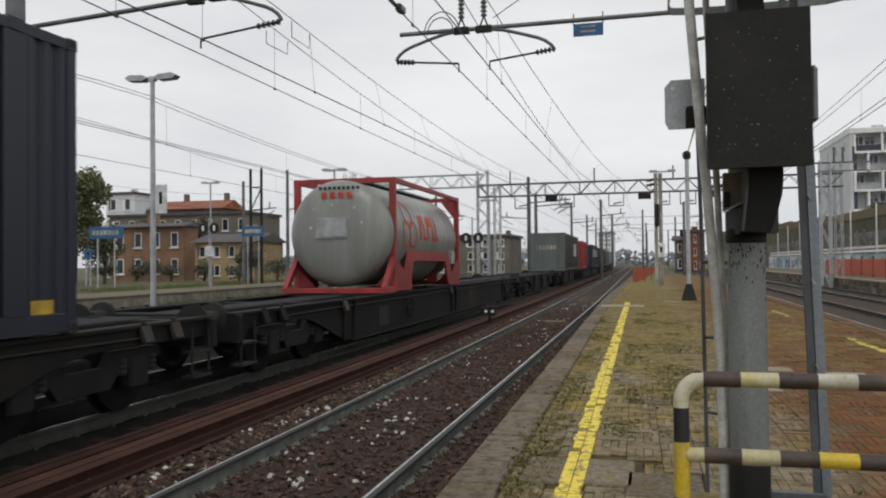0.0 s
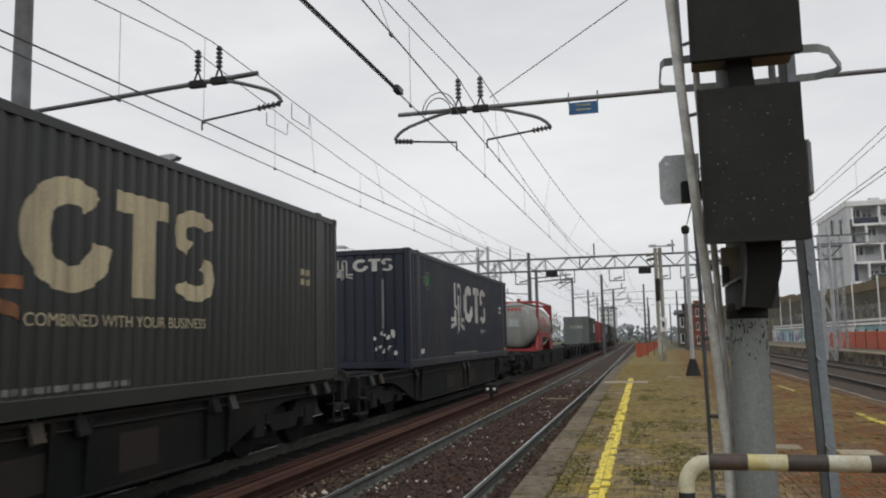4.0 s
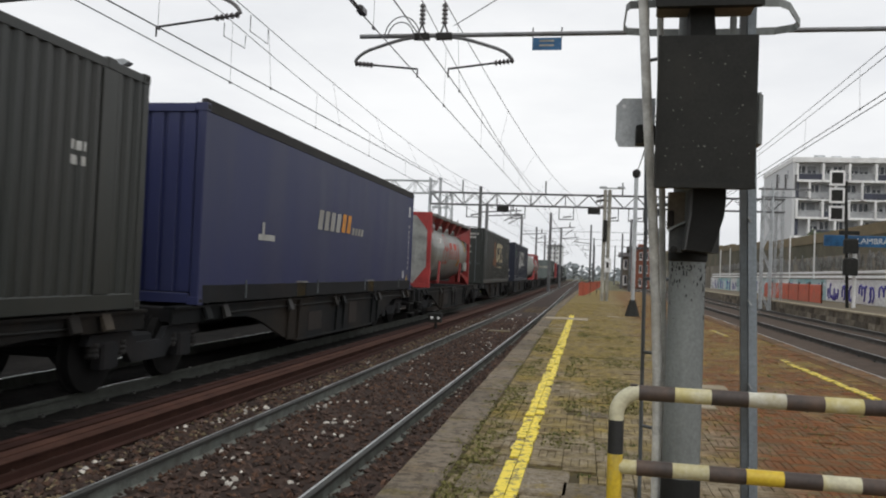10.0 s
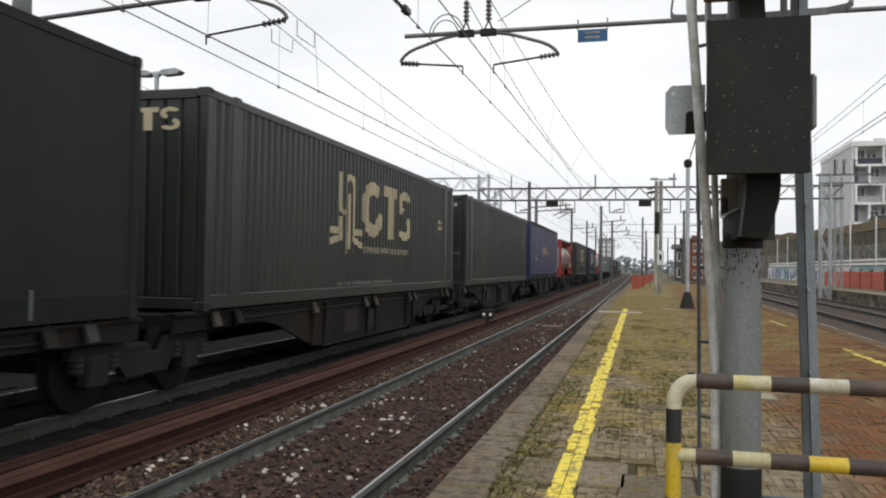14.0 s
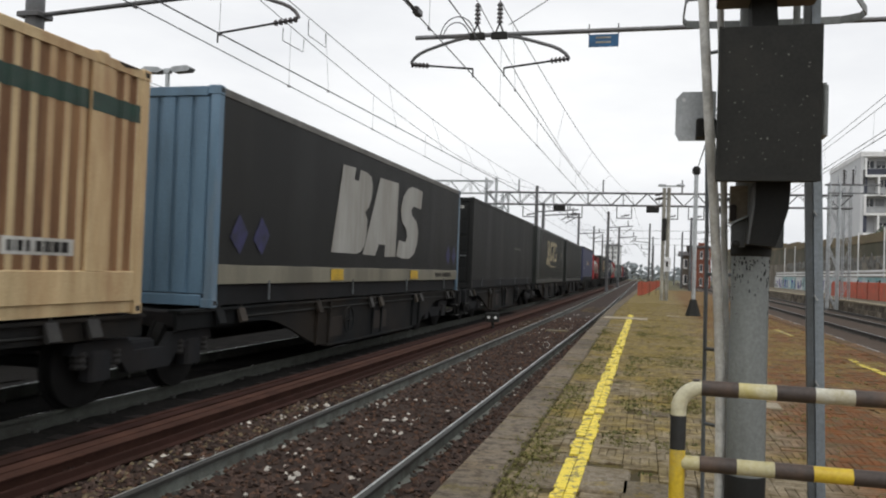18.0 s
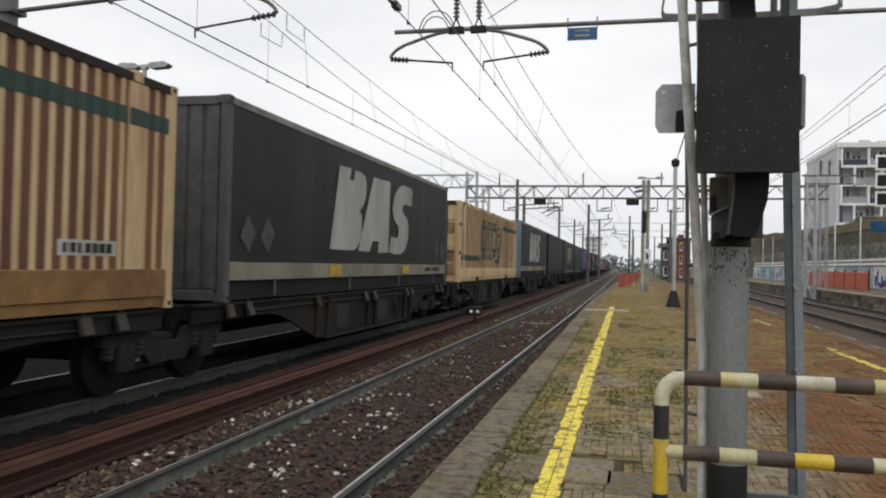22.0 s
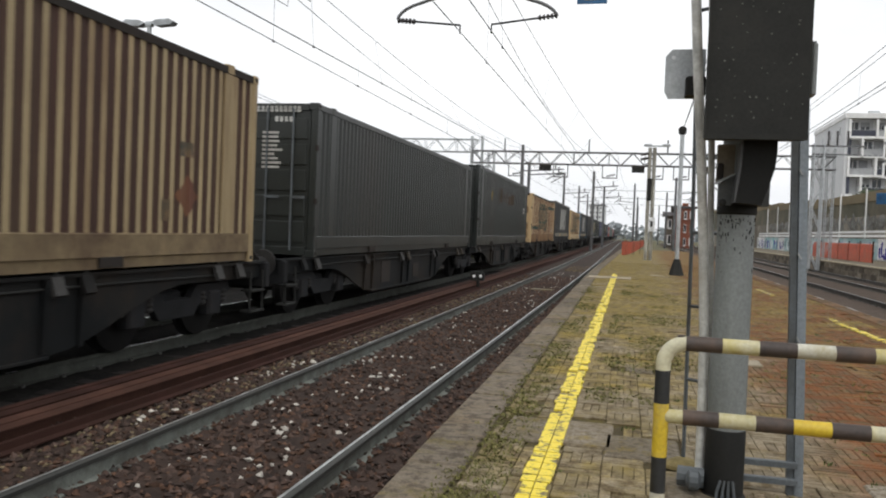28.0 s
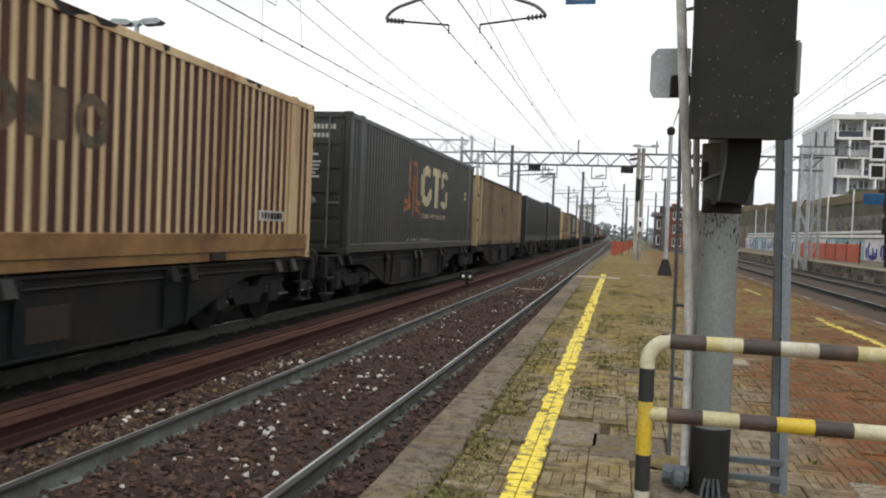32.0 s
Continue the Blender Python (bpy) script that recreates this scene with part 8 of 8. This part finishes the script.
for y, z in ((128, 8.0), (150, 7.8), (175, 7.6)):
    part("span_wire", Geo().tube((-12, y, z), (9, y, z + 0.2), 0.04, 4), "wire", cross)


# ---- western platforms ----
def lamp_post(x, y, h, plate):
    p = thing("platform_lamp", (x, y, 0), "slim galvanised lamp post with two flat heads", "lamp post", "platform lamps")
    part("pole", Geo().tube((0, 0, -0.1), (0, 0, h), 0.075, 12, 0.055), "galv", p, smooth=True)
    part("neck", Geo().block(-0.10, 0.10, -0.06, 0.06, h - 0.04, h + 0.08, 0.02), "galv", p)
    for s in (-1, 1):
        g = Geo().prism([(s * 0.08, h + 0.02), (s * 0.22, h - 0.04), (s * 0.62, h - 0.02), (s * 0.70, h + 0.05), (s * 0.58, h + 0.12), (s * 0.22, h + 0.10)], "y", -0.12, 0.12)
        part("lamp_head", g, "galv", p)
    if plate:
        b = part("white_plate", Geo().block(0.06, 0.40, -0.03, 0.0, 2.62, 3.32, 0.02), "sign_white", p, "white notice plate with a dark figure mark")
        part("plate_mark", Geo().block(0.19, 0.27, -0.036, -0.03, 2.85, 3.15, 0.002), "clip", b)
    return p


lamp_post(-11.6, 17.2, 5.9, True)
lamp_post(-29.1, 50, 7.0, False)
lamp_post(-29.0, 84, 7.0, False)
lamp_post(-11.6, 60, 6.0, False)
q = thing("track_plates", (-29.1, 49.8, 0), "two round dark plates with white figures on a pole", "sign")
part("pole", Geo().tube((0, 0, 0), (0, 0, 4.6), 0.05, 8), "galv", q)
for x in (-0.42, 0.42):
    b = part("round_plate", Geo().lathe([(0.36, 0), (0.36, -0.03)], (x, -0.06, 3.9), "y", 18), "clip", q)
    part("figure_bar", Geo().box(x - 0.08, x + 0.08, -0.11, -0.092, 3.72, 4.08), "sign_white", b)
part("white_plate", Geo().block(-0.25, 0.25, -0.06, -0.03, 2.0, 2.7, 0.02), "sign_white", q)


q2 = thing("track_plates", (-11.4, 53.0, 0), "two round dark plates with white figures by the gantry", "sign")
part("pole", Geo().tube((0, 0, 0), (0, 0, 4.4), 0.05, 8), "galv", q2)
for x in (-0.42, 0.42):
    b = part("round_plate", Geo().lathe([(0.36, 0), (0.36, -0.03)], (x, -0.06, 3.0), "y", 18), "clip", q2)
    part("figure_bar", Geo().box(x - 0.08, x + 0.08, -0.11, -0.092, 2.84, 3.16), "sign_white", b)
lamp_post(-16.0, 40, 6.3, False)


def station_sign(x0, x1, y, z0, z1, text, label, legs=2):
    s = thing("station_sign", (0, 0, 0), label, "station sign", "blue station signs")
    panel = part("panel", Geo().block(x0, x1, y - 0.04, y + 0.04, z0, z1, 0.02), "sign_blue", s)
    for k in range(legs):
        x = x0 + (x1 - x0) * (k + 0.5) / legs
        part("leg", Geo().tube((x, y, 0), (x, y, z0), 0.05, 8), "galv", s)
    if text:
        cu = bpy.data.curves.new("station_name", "FONT")
        cu.body, cu.size, cu.align_x, cu.align_y = text, (z1 - z0) * 0.72, "CENTER", "CENTER"
        cu.extrude = 0.004
        ob = new("station_name", cu)
        ob.parent = panel
        ob.matrix_local = pose((x0 + x1) / 2 + 0.2, y - 0.047, (z0 + z1) / 2, 90, 0, 0)
        cu.materials.append(M["sign_white"])
    else:
        for k in range(7):
            a = x0 + 0.25 + k * (x1 - x0 - 0.5) / 7
            part("name_bar", Geo().box(a, a + (x1 - x0) / 11, y - 0.048, y - 0.042, z0 + (z1 - z0) * 0.3, z0 + (z1 - z0) * 0.7), "alu", panel)


station_sign(11.65, 16.4, 45, 3.38, 3.95, "LAMBRATE", "blue station name sign with white letters on posts")
station_sign(-34.9, -32.4, 45, 3.15, 3.90, "", "blue station sign on two posts by the far platform", 2)
station_sign(-29.4, -27.6, 55, 3.5, 4.25, "", "blue station sign on posts behind the tracks", 2)
station_sign(-39.2, -38.5, 50, 2.0, 2.6, "", "small blue notice board on the far platform", 2)


# ---- east side ----
w = thing("graffiti_wall", (0, 0, 0), "long low wall covered in turquoise and white graffiti", "wall", kind="structure")
rnd = random.Random(12)
y = 44.0
while y < 120:
    d = rnd.uniform(2.5, 4.5)
    m = "sign_white" if y < 58 else rnd.choice(["teal", "teal", "teal", "sign_white"])
    part("wall_panel", Geo().box(16.3, 16.55, y, y + d - 0.03, -0.4, 1.75), m, w)
    for k in range(5):
        a = y + 0.15 + k * (d - 0.9) / 5
        z = rnd.uniform(0.35, 0.55)
        g = Geo()
        turn, r1 = rnd.uniform(0, 6.28), rnd.uniform(0.20, 0.36)
        pts = [(a + 0.3 + r1 * math.cos(turn + 0.62 * q), z + 0.45 + 0.48 * math.sin(turn + 0.62 * q) + rnd.uniform(-0.06, 0.06)) for q in range(rnd.randint(4, 9))]
        g.pipe([(16.285, p[0], p[1]) for p in pts], 0.07 if y < 62 else 0.045, 5)
        part("graffiti_stroke", g, "violet" if y < 62 else rnd.choice(["sign_white", "mast", "violet"]), w)
    y += d
for z in (1.85, 2.15):
    part("guard_rail", Geo().block(16.1, 16.2, 44, 120, z, z + 0.16, 0.02), "white_frame", w)
for k in range(10):
    part("fence_post", Geo().tube((16.9, 43.4 + k * 8.3, 0), (16.9, 43.4 + k * 8.3, 5.6), 0.055, 6), "white_frame", w)
b = thing("high_wall", (0, 0, 0), "high brown stained retaining wall with silver graffiti", "wall", kind="structure")
y, k = 30.0, 0
while y < 230:
    d = rnd.uniform(9.0, 14.0)
    top = 5.45 + max(0.0, y - 75) * 0.022
    part("lower_course", Geo().box(17.50, 18.0, y, y + d - 0.01, -0.5, 3.55), "wall_grey", b)
    # this band's dark colour includes the shadow lying on the slope
    part("middle_course", Geo().box(17.54, 18.0, y, y + d - 0.01, 3.55, top - 0.75), "bank_dark", b)
    part("coping_course", Geo().box(17.46, 18.0, y, y + d - 0.01, top - 0.75, top), "bank_ochre", b)
    y, k = y + d, k + 1
g = Geo()
for k in range(230):
    a = 44 + rnd.uniform(0, 75)
    z = rnd.uniform(2.35, 3.05)
    pts = [(a + 0.28 * q + rnd.uniform(-0.1, 0.1), z + (0.55 if q % 2 else 0.0) + rnd.uniform(-0.15, 0.25)) for q in range(5)]
    g.pipe([(17.48, p[0], p[1]) for p in pts], rnd.uniform(0.03, 0.07), 4)
part("graffiti_strokes", g, "graffiti_grey", b, kind="stuff")
part("bank_behind", Geo().prism([(18.0, -0.5), (18.0, 5.4), (20.5, 5.9), (60, 6.2), (60, -0.5)], "y", 30, 230), "tan_wall", b)
e = thing("orange_barrier", (0, 0, 0), "row of orange plastic barrier panels on the opposite platform", "barrier")
for k in range(6):
    part("barrier_panel", Geo().block(13.2, 13.3, 51.5 + k * 2.8, 54.1 + k * 2.8, 0.26, 1.35, 0.03), "orange_net", e)
    part("barrier_post", Geo().tube((13.25, 51.4 + k * 2.8, 0.2), (13.25, 51.4 + k * 2.8, 1.5), 0.04, 6), "rust", e)
s = thing("opposite_signal", (0, 43.6, 0.2), "signal post with three white-framed black panels and two boxes", "railway signal")
part("post", Geo().tube((12.47, 0, 0), (12.25, 0, 6.4), 0.08, 10), "steel_dark", s)
for z in (6.53, 5.65, 4.74):
    p = part("panel", Geo().block(11.55, 12.09, -0.16, -0.08, z - 0.28, z + 0.28, 0.02), "signal_black", s, "square black panel")
    for a in (((11.46, 11.55), (z - 0.38, z + 0.38)), ((12.09, 12.18), (z - 0.38, z + 0.38)), ((11.55, 12.09), (z - 0.38, z - 0.28)), ((11.55, 12.09), (z + 0.28, z + 0.38))):
        part("frame_bar", Geo().box(a[0][0], a[0][1], -0.18, -0.10, a[1][0], a[1][1]), "white_frame", p)
for z, h in ((2.76, 0.75), (1.66, 0.88)):
    part("signal_head", Geo().block(12.22, 12.88, -0.25, 0.15, z, z + h, 0.08), "signal_black", s)
part("cross_plate", Geo().block(12.0, 12.95, -0.1, 0.1, 3.7, 3.9, 0.03), "steel_dark", s)
part("white_post", Geo().tube((12.85, 0.3, 0), (12.85, 0.3, 2.8), 0.09, 8), "white_frame", s)


def house(name, x0, x1, y0, y1, z0, h, wall, roof, floors, cols, label, pitch=0.0, balcony=False, seed=1):
    """A house with its storeys, windows set in recesses with sills, and its roofline."""
    b = thing(name, (0, 0, 0), label, "building", "houses round the station")
    rnd = random.Random(seed)
    part("wall", Geo().box(x0, x1, y0, y1, z0 - 0.6, z0 + h), wall, b)
    if pitch:
        m = (y0 + y1) / 2
        g = Geo().prism([(y0 - 0.6, z0 + h), (y1 + 0.6, z0 + h), (m, z0 + h + pitch)], "x", x0 - 0.5, x1 + 0.5)
        r = part("roof", g, roof, b)
    else:
        r = part("roof", Geo().block(x0 - 0.3, x1 + 0.3, y0 - 0.3, y1 + 0.3, z0 + h, z0 + h + 0.35, 0.05), roof, b)
    for k in range(2):
        cx = rnd.uniform(x0 + 1, x1 - 1)
        part("chimney", Geo().block(cx, cx + 0.7, (y0 + y1) / 2, (y0 + y1) / 2 + 0.7, z0 + h, z0 + h + pitch + 1.1, 0.05), wall, r)
    fh, fw = h / floors, (x1 - x0) / cols
    for j in range(floors):
        for i in range(cols):
            cx, cz = x0 + (i + 0.5) * fw, z0 + j * fh + fh * 0.5
            win = part("window", Geo().box(cx - fw * 0.15, cx + fw * 0.15, y0 - 0.02, y0 + 0.1, cz - fh * 0.25, cz + fh * 0.25), "glass", b)
            part("window_frame", Geo().box(cx - fw * 0.195, cx + fw * 0.195, y0 - 0.008, y0 + 0.09, cz - fh * 0.285, cz + fh * 0.285), "white_frame", win)
            part("sill", Geo().box(cx - fw * 0.25, cx + fw * 0.25, y0 - 0.18, y0 - 0.021, cz - fh * 0.34, cz - fh * 0.29), "white_frame", win)
            part("shutter", Geo().box(cx - fw * 0.32, cx - fw * 0.2, y0 - 0.08, y0 - 0.022, cz - fh * 0.28, cz + fh * 0.28), rnd.choice(["brown_house", "white_frame", "brown_house"]), win)
            if balcony and (i + j) % 2:
                g = Geo().box(cx - fw * 0.4, cx + fw * 0.4, y0 - 1.1, y0 - 0.2, cz - fh * 0.42, cz - fh * 0.38)
                for q in range(7):
                    xx = cx - fw * 0.4 + q * fw * 0.8 / 6
                    g.box(xx - 0.03, xx + 0.03, y0 - 1.1, y0 - 1.05, cz - fh * 0.38, cz - fh * 0.12)
                g.box(cx - fw * 0.4, cx + fw * 0.4, y0 - 1.12, y0 - 1.04, cz - fh * 0.12, cz - fh * 0.08)
                part("balcony", g, "grey_render", b)
    return b


house("red_house", 5.75, 8.75, 140, 152, -0.5, 6.6, "brick_red", "roof_grey", 3, 3, "red-brown house far behind the platform", seed=3)
house("dark_house", 4.3, 5.6, 144, 152, -0.5, 5.4, "brown_house", "roof_grey", 2, 1, "dull brown house beside the red house", 0.8, seed=4)
house("ochre_house", -54.5, -46.5, 90, 98, -0.4, 4.6, "ochre", "roof_grey", 2, 4, "ochre rendered two-storey house", 1.2, seed=5)
house("brown_house", -80, -56.5, 108, 118, -0.4, 9.3, "brown_house", "roof_grey", 3, 9, "long dull brown flats with shutters", seed=7)
house("tiled_house", -74, -62.5, 110.5, 117, -0.4, 10.4, "brown_house", "roof_tile", 3, 5, "brown house with a red tiled roof", 1.5, seed=8)
house("brick_house", -70.5, -59.5, 95.5, 99, -0.4, 7.0, "brick_dull", "roof_grey", 2, 4, "dull brick-orange house with white window frames", 0.6, seed=9)
house("pale_house", -89.5, -84, 120, 126, -0.4, 14.0, "white_paint", "roof_grey", 4, 2, "pale narrow house above the rooftops", seed=11)
house("orange_house", -66, -52.5, 57, 60, -0.4, 12.0, "brick_red", "roof_grey", 4, 5, "orange-brown flats with white balconies", balcony=True, seed=13)
house("grey_flats", -36, -20, 118, 130, -0.4, 5.6, "brown_house", "roof_grey", 3, 7, "grey flats behind the western tracks", seed=15)
house("ochre_house", -33.5, -27, 96, 104, -0.4, 6.0, "ochre", "roof_tile", 2, 4, "ochre house with a red tiled roof", 1.6, seed=17)
house("far_tower", -20, -14, 330, 345, -0.4, 13, "white_paint", "roof_grey", 7, 5, "pale grey tower block far along the line", seed=19)


def white_flats():
    """Modern white flats: recessed galleries between white posts and slabs, shifted from storey to storey."""
    b = thing("white_flats", (0, 0, 0), "modern white flats with framed galleries and dark windows", "building", "houses round the station")
    x0, x1, y0, y1, z0, top = 28.66, 62.0, 130, 152.0, 0, 19.75
    part("wall", Geo().box(x0, x1, y0 + 1.8, y1, z0, top), "white_paint", b)
    part("roof", Geo().block(x0 - 0.1, x1 + 0.3, y0 - 0.05, y1 + 0.3, top, top + 0.75, 0.05), "white_frame", b)
    part("end_fin", Geo().box(x0, x0 + 0.42, y0 + 0.1, y0 + 1.8, z0, top), "white_paint", b)
    rnd = random.Random(61)
    for k in range(9):
        x = x0 + 4.0 + k * 2.7 + rnd.uniform(-0.5, 0.5)
        part("roof_panel", Geo().prism([(y0 + 3.0, top + 0.75), (y0 + 4.6, top + 0.75), (y0 + 4.6, top + 0.9 + rnd.uniform(0.5, 1.1))], "x", x, x + rnd.uniform(0.9, 1.7)), "galv", b)
    for k in range(6):
        w = part("side_window", Geo().box(x0 - 0.03, x0 + 0.1, y0 + 3.2 + k * 3.0, y0 + 3.75 + k * 3.0, top - 2.3 - (k % 2) * 2.8, top - 0.9 - (k % 2) * 2.8), "glass", b)
        part("sill", Geo().box(x0 - 0.10, x0 - 0.031, y0 + 3.1 + k * 3.0, y0 + 3.85 + k * 3.0, top - 2.38 - (k % 2) * 2.8, top - 2.31 - (k % 2) * 2.8), "white_frame", w)
    fh, fw = 2.80, 3.67
    for j in range(7):
        zt = top - 0.18 - j * fh
        za = zt - fh
        part("slab", Geo().box(x0 + 0.42, x1, y0, y0 + 1.8, za, za + (0.34 if j % 2 == 0 else 0.24)), "white_frame", b)
        if j in (1, 2, 3):
            part("corner_cladding", Geo().box(x0 + 0.421, x0 + 0.95, y0 + 0.30, y0 + 1.78, za + 0.36, zt - 0.02), "dark_cladding", b)
        for i in range(9):
            xa = x0 + 0.45 + i * fw + (fw / 2 if j % 2 else 0.0)
            if xa + fw > x1:
                continue
            f = part("gallery", Geo().box(xa, xa + 0.30, y0 - (0.25 if j % 2 == 0 else 0.0), y0 + 1.8, za, zt), "white_frame", b)
            for q in range(2):
                p = xa + 0.55 + q * 1.50 + rnd.uniform(-0.1, 0.1)
                win = part("window", Geo().box(p, p + 1.15, y0 + 1.70, y0 + 1.795, za + 0.36, zt - 0.25), "glass", f)
                part("window_frame", Geo().box(p + 0.53, p + 0.62, y0 + 1.66, y0 + 1.70, za + 0.36, zt - 0.25), "white_frame", win)
                if rnd.random() < 0.45:
                    part("blind", Geo().box(p + 0.02, p + 1.13, y0 + 1.645, y0 + 1.66, zt - 0.25 - rnd.uniform(0.5, 1.7), zt - 0.25), "grey_render", win)
            part("gallery_rail", Geo().box(xa + 0.30, xa + fw, y0 + 0.05, y0 + 0.10, za + 1.22, za + 1.30), "galv", f)
            part("gallery_panel", Geo().box(xa + 0.30, xa + fw, y0 + 0.11, y0 + 0.14, za + 0.36, za + 1.2), "grey_render" if (i + j) % 3 else "dark_cladding", f)


white_flats()


# ---- plants ----
def tree(x, y, h, r, seed, leaf, label, leaves=6500):
    t = thing("tree", (x, y, -0.5), label, "tree", "trees round the station")
    rnd = random.Random(seed)
    g = Geo().pipe([(0, 0, 0), (0.1, 0.05, h * 0.3), (0.0, 0.1, h * 0.55), (0.15, 0, h * 0.8)], 0.16, 8)
    part("trunk", g, "bark", t)
    limbs = Geo()
    lobes = []
    for k in range(9):
        a = rnd.uniform(0, 6.28)
        d = rnd.uniform(0.25, 0.8) * r
        z = h * rnd.uniform(0.45, 0.92)
        lobes.append((math.cos(a) * d, math.sin(a) * d, z, r * rnd.uniform(0.35, 0.6)))
        limbs.tube((0, 0, h * 0.35), (math.cos(a) * d, math.sin(a) * d, z), 0.07, 5, 0.02)
    part("branching", limbs, "bark", t)
    g = Geo()
    for k in range(leaves):
        lx, ly, lz, lr = rnd.choice(lobes)
        p = Vector((rnd.gauss(0, 1), rnd.gauss(0, 1), rnd.gauss(0, 0.8)))
        p = p.normalized() * lr * rnd.uniform(0.45, 1.1)
        s = rnd.uniform(0.06, 0.17) * (r / 3.0 + 0.4)
        u = Vector((rnd.uniform(-1, 1), rnd.uniform(-1, 1), rnd.uniform(-1, 1))).normalized() * s
        w = u.orthogonal().normalized() * s * 0.6
        c = Vector((lx, ly, lz)) + p
        g.add([c - u, c + w, c + u, c - w], [(0, 1, 2, 3)])
    part("crown", g, leaf, t, kind="stuff")
    return t


tree(-61.5, 76, 12.4, 3.9, 1, "leaf_olive", "olive green tree with an uneven crown by the houses")
tree(-67, 84, 11.5, 4.2, 2, "leaf_olive", "broad olive tree behind the far platform")
tree(-71, 104, 10.6, 2.6, 8, "leaf_dull", "ragged dark tree in front of the brown flats", 2600)
tree(-63, 105, 9.6, 2.2, 9, "leaf_dull", "small dark tree on the roof terrace side of the flats", 2200)
tree(-57, 76, 6.0, 2.6, 3, "leaf_dull", "small brownish tree by the western houses", 3000)
tree(-38, 72, 3.6, 1.7, 4, "leaf_dull", "round dark bush beyond the tracks", 2600)
tree(-26, 88, 4.4, 2.2, 5, "leaf_dull", "brownish bush beside the ochre house", 2600)
tree(23, 96, 8.0, 2.4, 6, "leaf", "dark tree in front of the white flats", 4000)
tree(25.5, 100, 8.4, 2.4, 7, "leaf", "dark tree beside the white flats", 4000)
for x, y, h, r in ((-67.5, 90, 2.3, 1.7), (-63.5, 91, 1.9, 1.6), (-59.5, 88, 2.5, 1.8), (-56, 87, 1.8, 1.5), (-51.5, 87, 2.2, 1.6), (-47.5, 88, 1.7, 1.4), (-43.5, 90, 2.4, 1.8), (-40, 92, 2.0, 1.6)):
    tree(x, y, h, r, 60 + int(-x), "leaf_dull", "low dark bush in front of the western houses", 900)
for k in range(7):
    tree(-70 + k * 7.5, 190 + (k * 23) % 40, 6 + (k * 7) % 4, 3.6, 40 + k, "leaf_far", "tree far behind the western tracks, its leaves paled to suggest haze", 900)
g = Geo()
woods = random.Random(31)
for k in range(5200):
    x = woods.uniform(-190, 190)
    top = 5.5 + 3.0 * noise.noise((x * 0.06, 1, 2)) + 1.6 * noise.noise((x * 0.3, 4, 2))
    c = Vector((x, 360 + woods.uniform(-8, 8), woods.uniform(-0.5, max(1.0, top))))
    u = Vector((woods.uniform(-1, 1), 0.3, woods.uniform(-1, 1))).normalized() * woods.uniform(0.5, 1.3)
    v = u.orthogonal().normalized() * 0.8
    g.add([c - u, c + v, c + u, c - v], [(0, 1, 2, 3)])
# the woods carry their haze as a pale colour
solo("far_woods", g, "haze_hill", "line of trees along the horizon, paled in colour to suggest haze", "trees", kind="stuff")


def tufts(name, spots, label, seed, height=0.12, material="grass"):
    """Grass blades in tufts."""
    rnd = random.Random(seed)
    g = Geo()
    for x, y, z, n, r in spots:
        for k in range(n):
            a, d = rnd.uniform(0, 6.28), rnd.uniform(0, r)
            px, py = x + math.cos(a) * d, y + math.sin(a) * d
            h, b = height * rnd.uniform(0.4, 1.2), rnd.uniform(0, 6.28)
            w = 0.006 + height * 0.02
            lean = (rnd.uniform(-0.5, 0.5) * h, rnd.uniform(-0.5, 0.5) * h)
            g.add([(px - w * math.cos(b), py - w * math.sin(b), z), (px + w * math.cos(b), py + w * math.sin(b), z), (px + lean[0], py + lean[1], z + h)], [(0, 1, 2)])
    return solo(name, g, material, label, "grass", kind="stuff")


rnd = random.Random(77)
tufts("platform_grass", [(rnd.uniform(-0.6, 3.2), 3.4 + 9 * rnd.random() ** 1.4, -0.004, 12, 0.05) for _ in range(60)], "small grass tufts between the pavers", 8, 0.03)
tufts("kerb_weeds", [(PLATFORM_W - 0.06 - rnd.uniform(0, 0.12), rnd.uniform(3.0, 22), BED_Z + 0.03, 18, 0.09) for _ in range(70)], "weeds growing along the foot of the platform wall", 6, 0.14)
tufts("field_grass", [(rnd.uniform(-44, -9), rnd.uniform(24, 85), BED_Z - 0.05, 14, 0.8) for _ in range(1900)], "rough grass between the western tracks", 7, 0.42)


pavers()
motions()
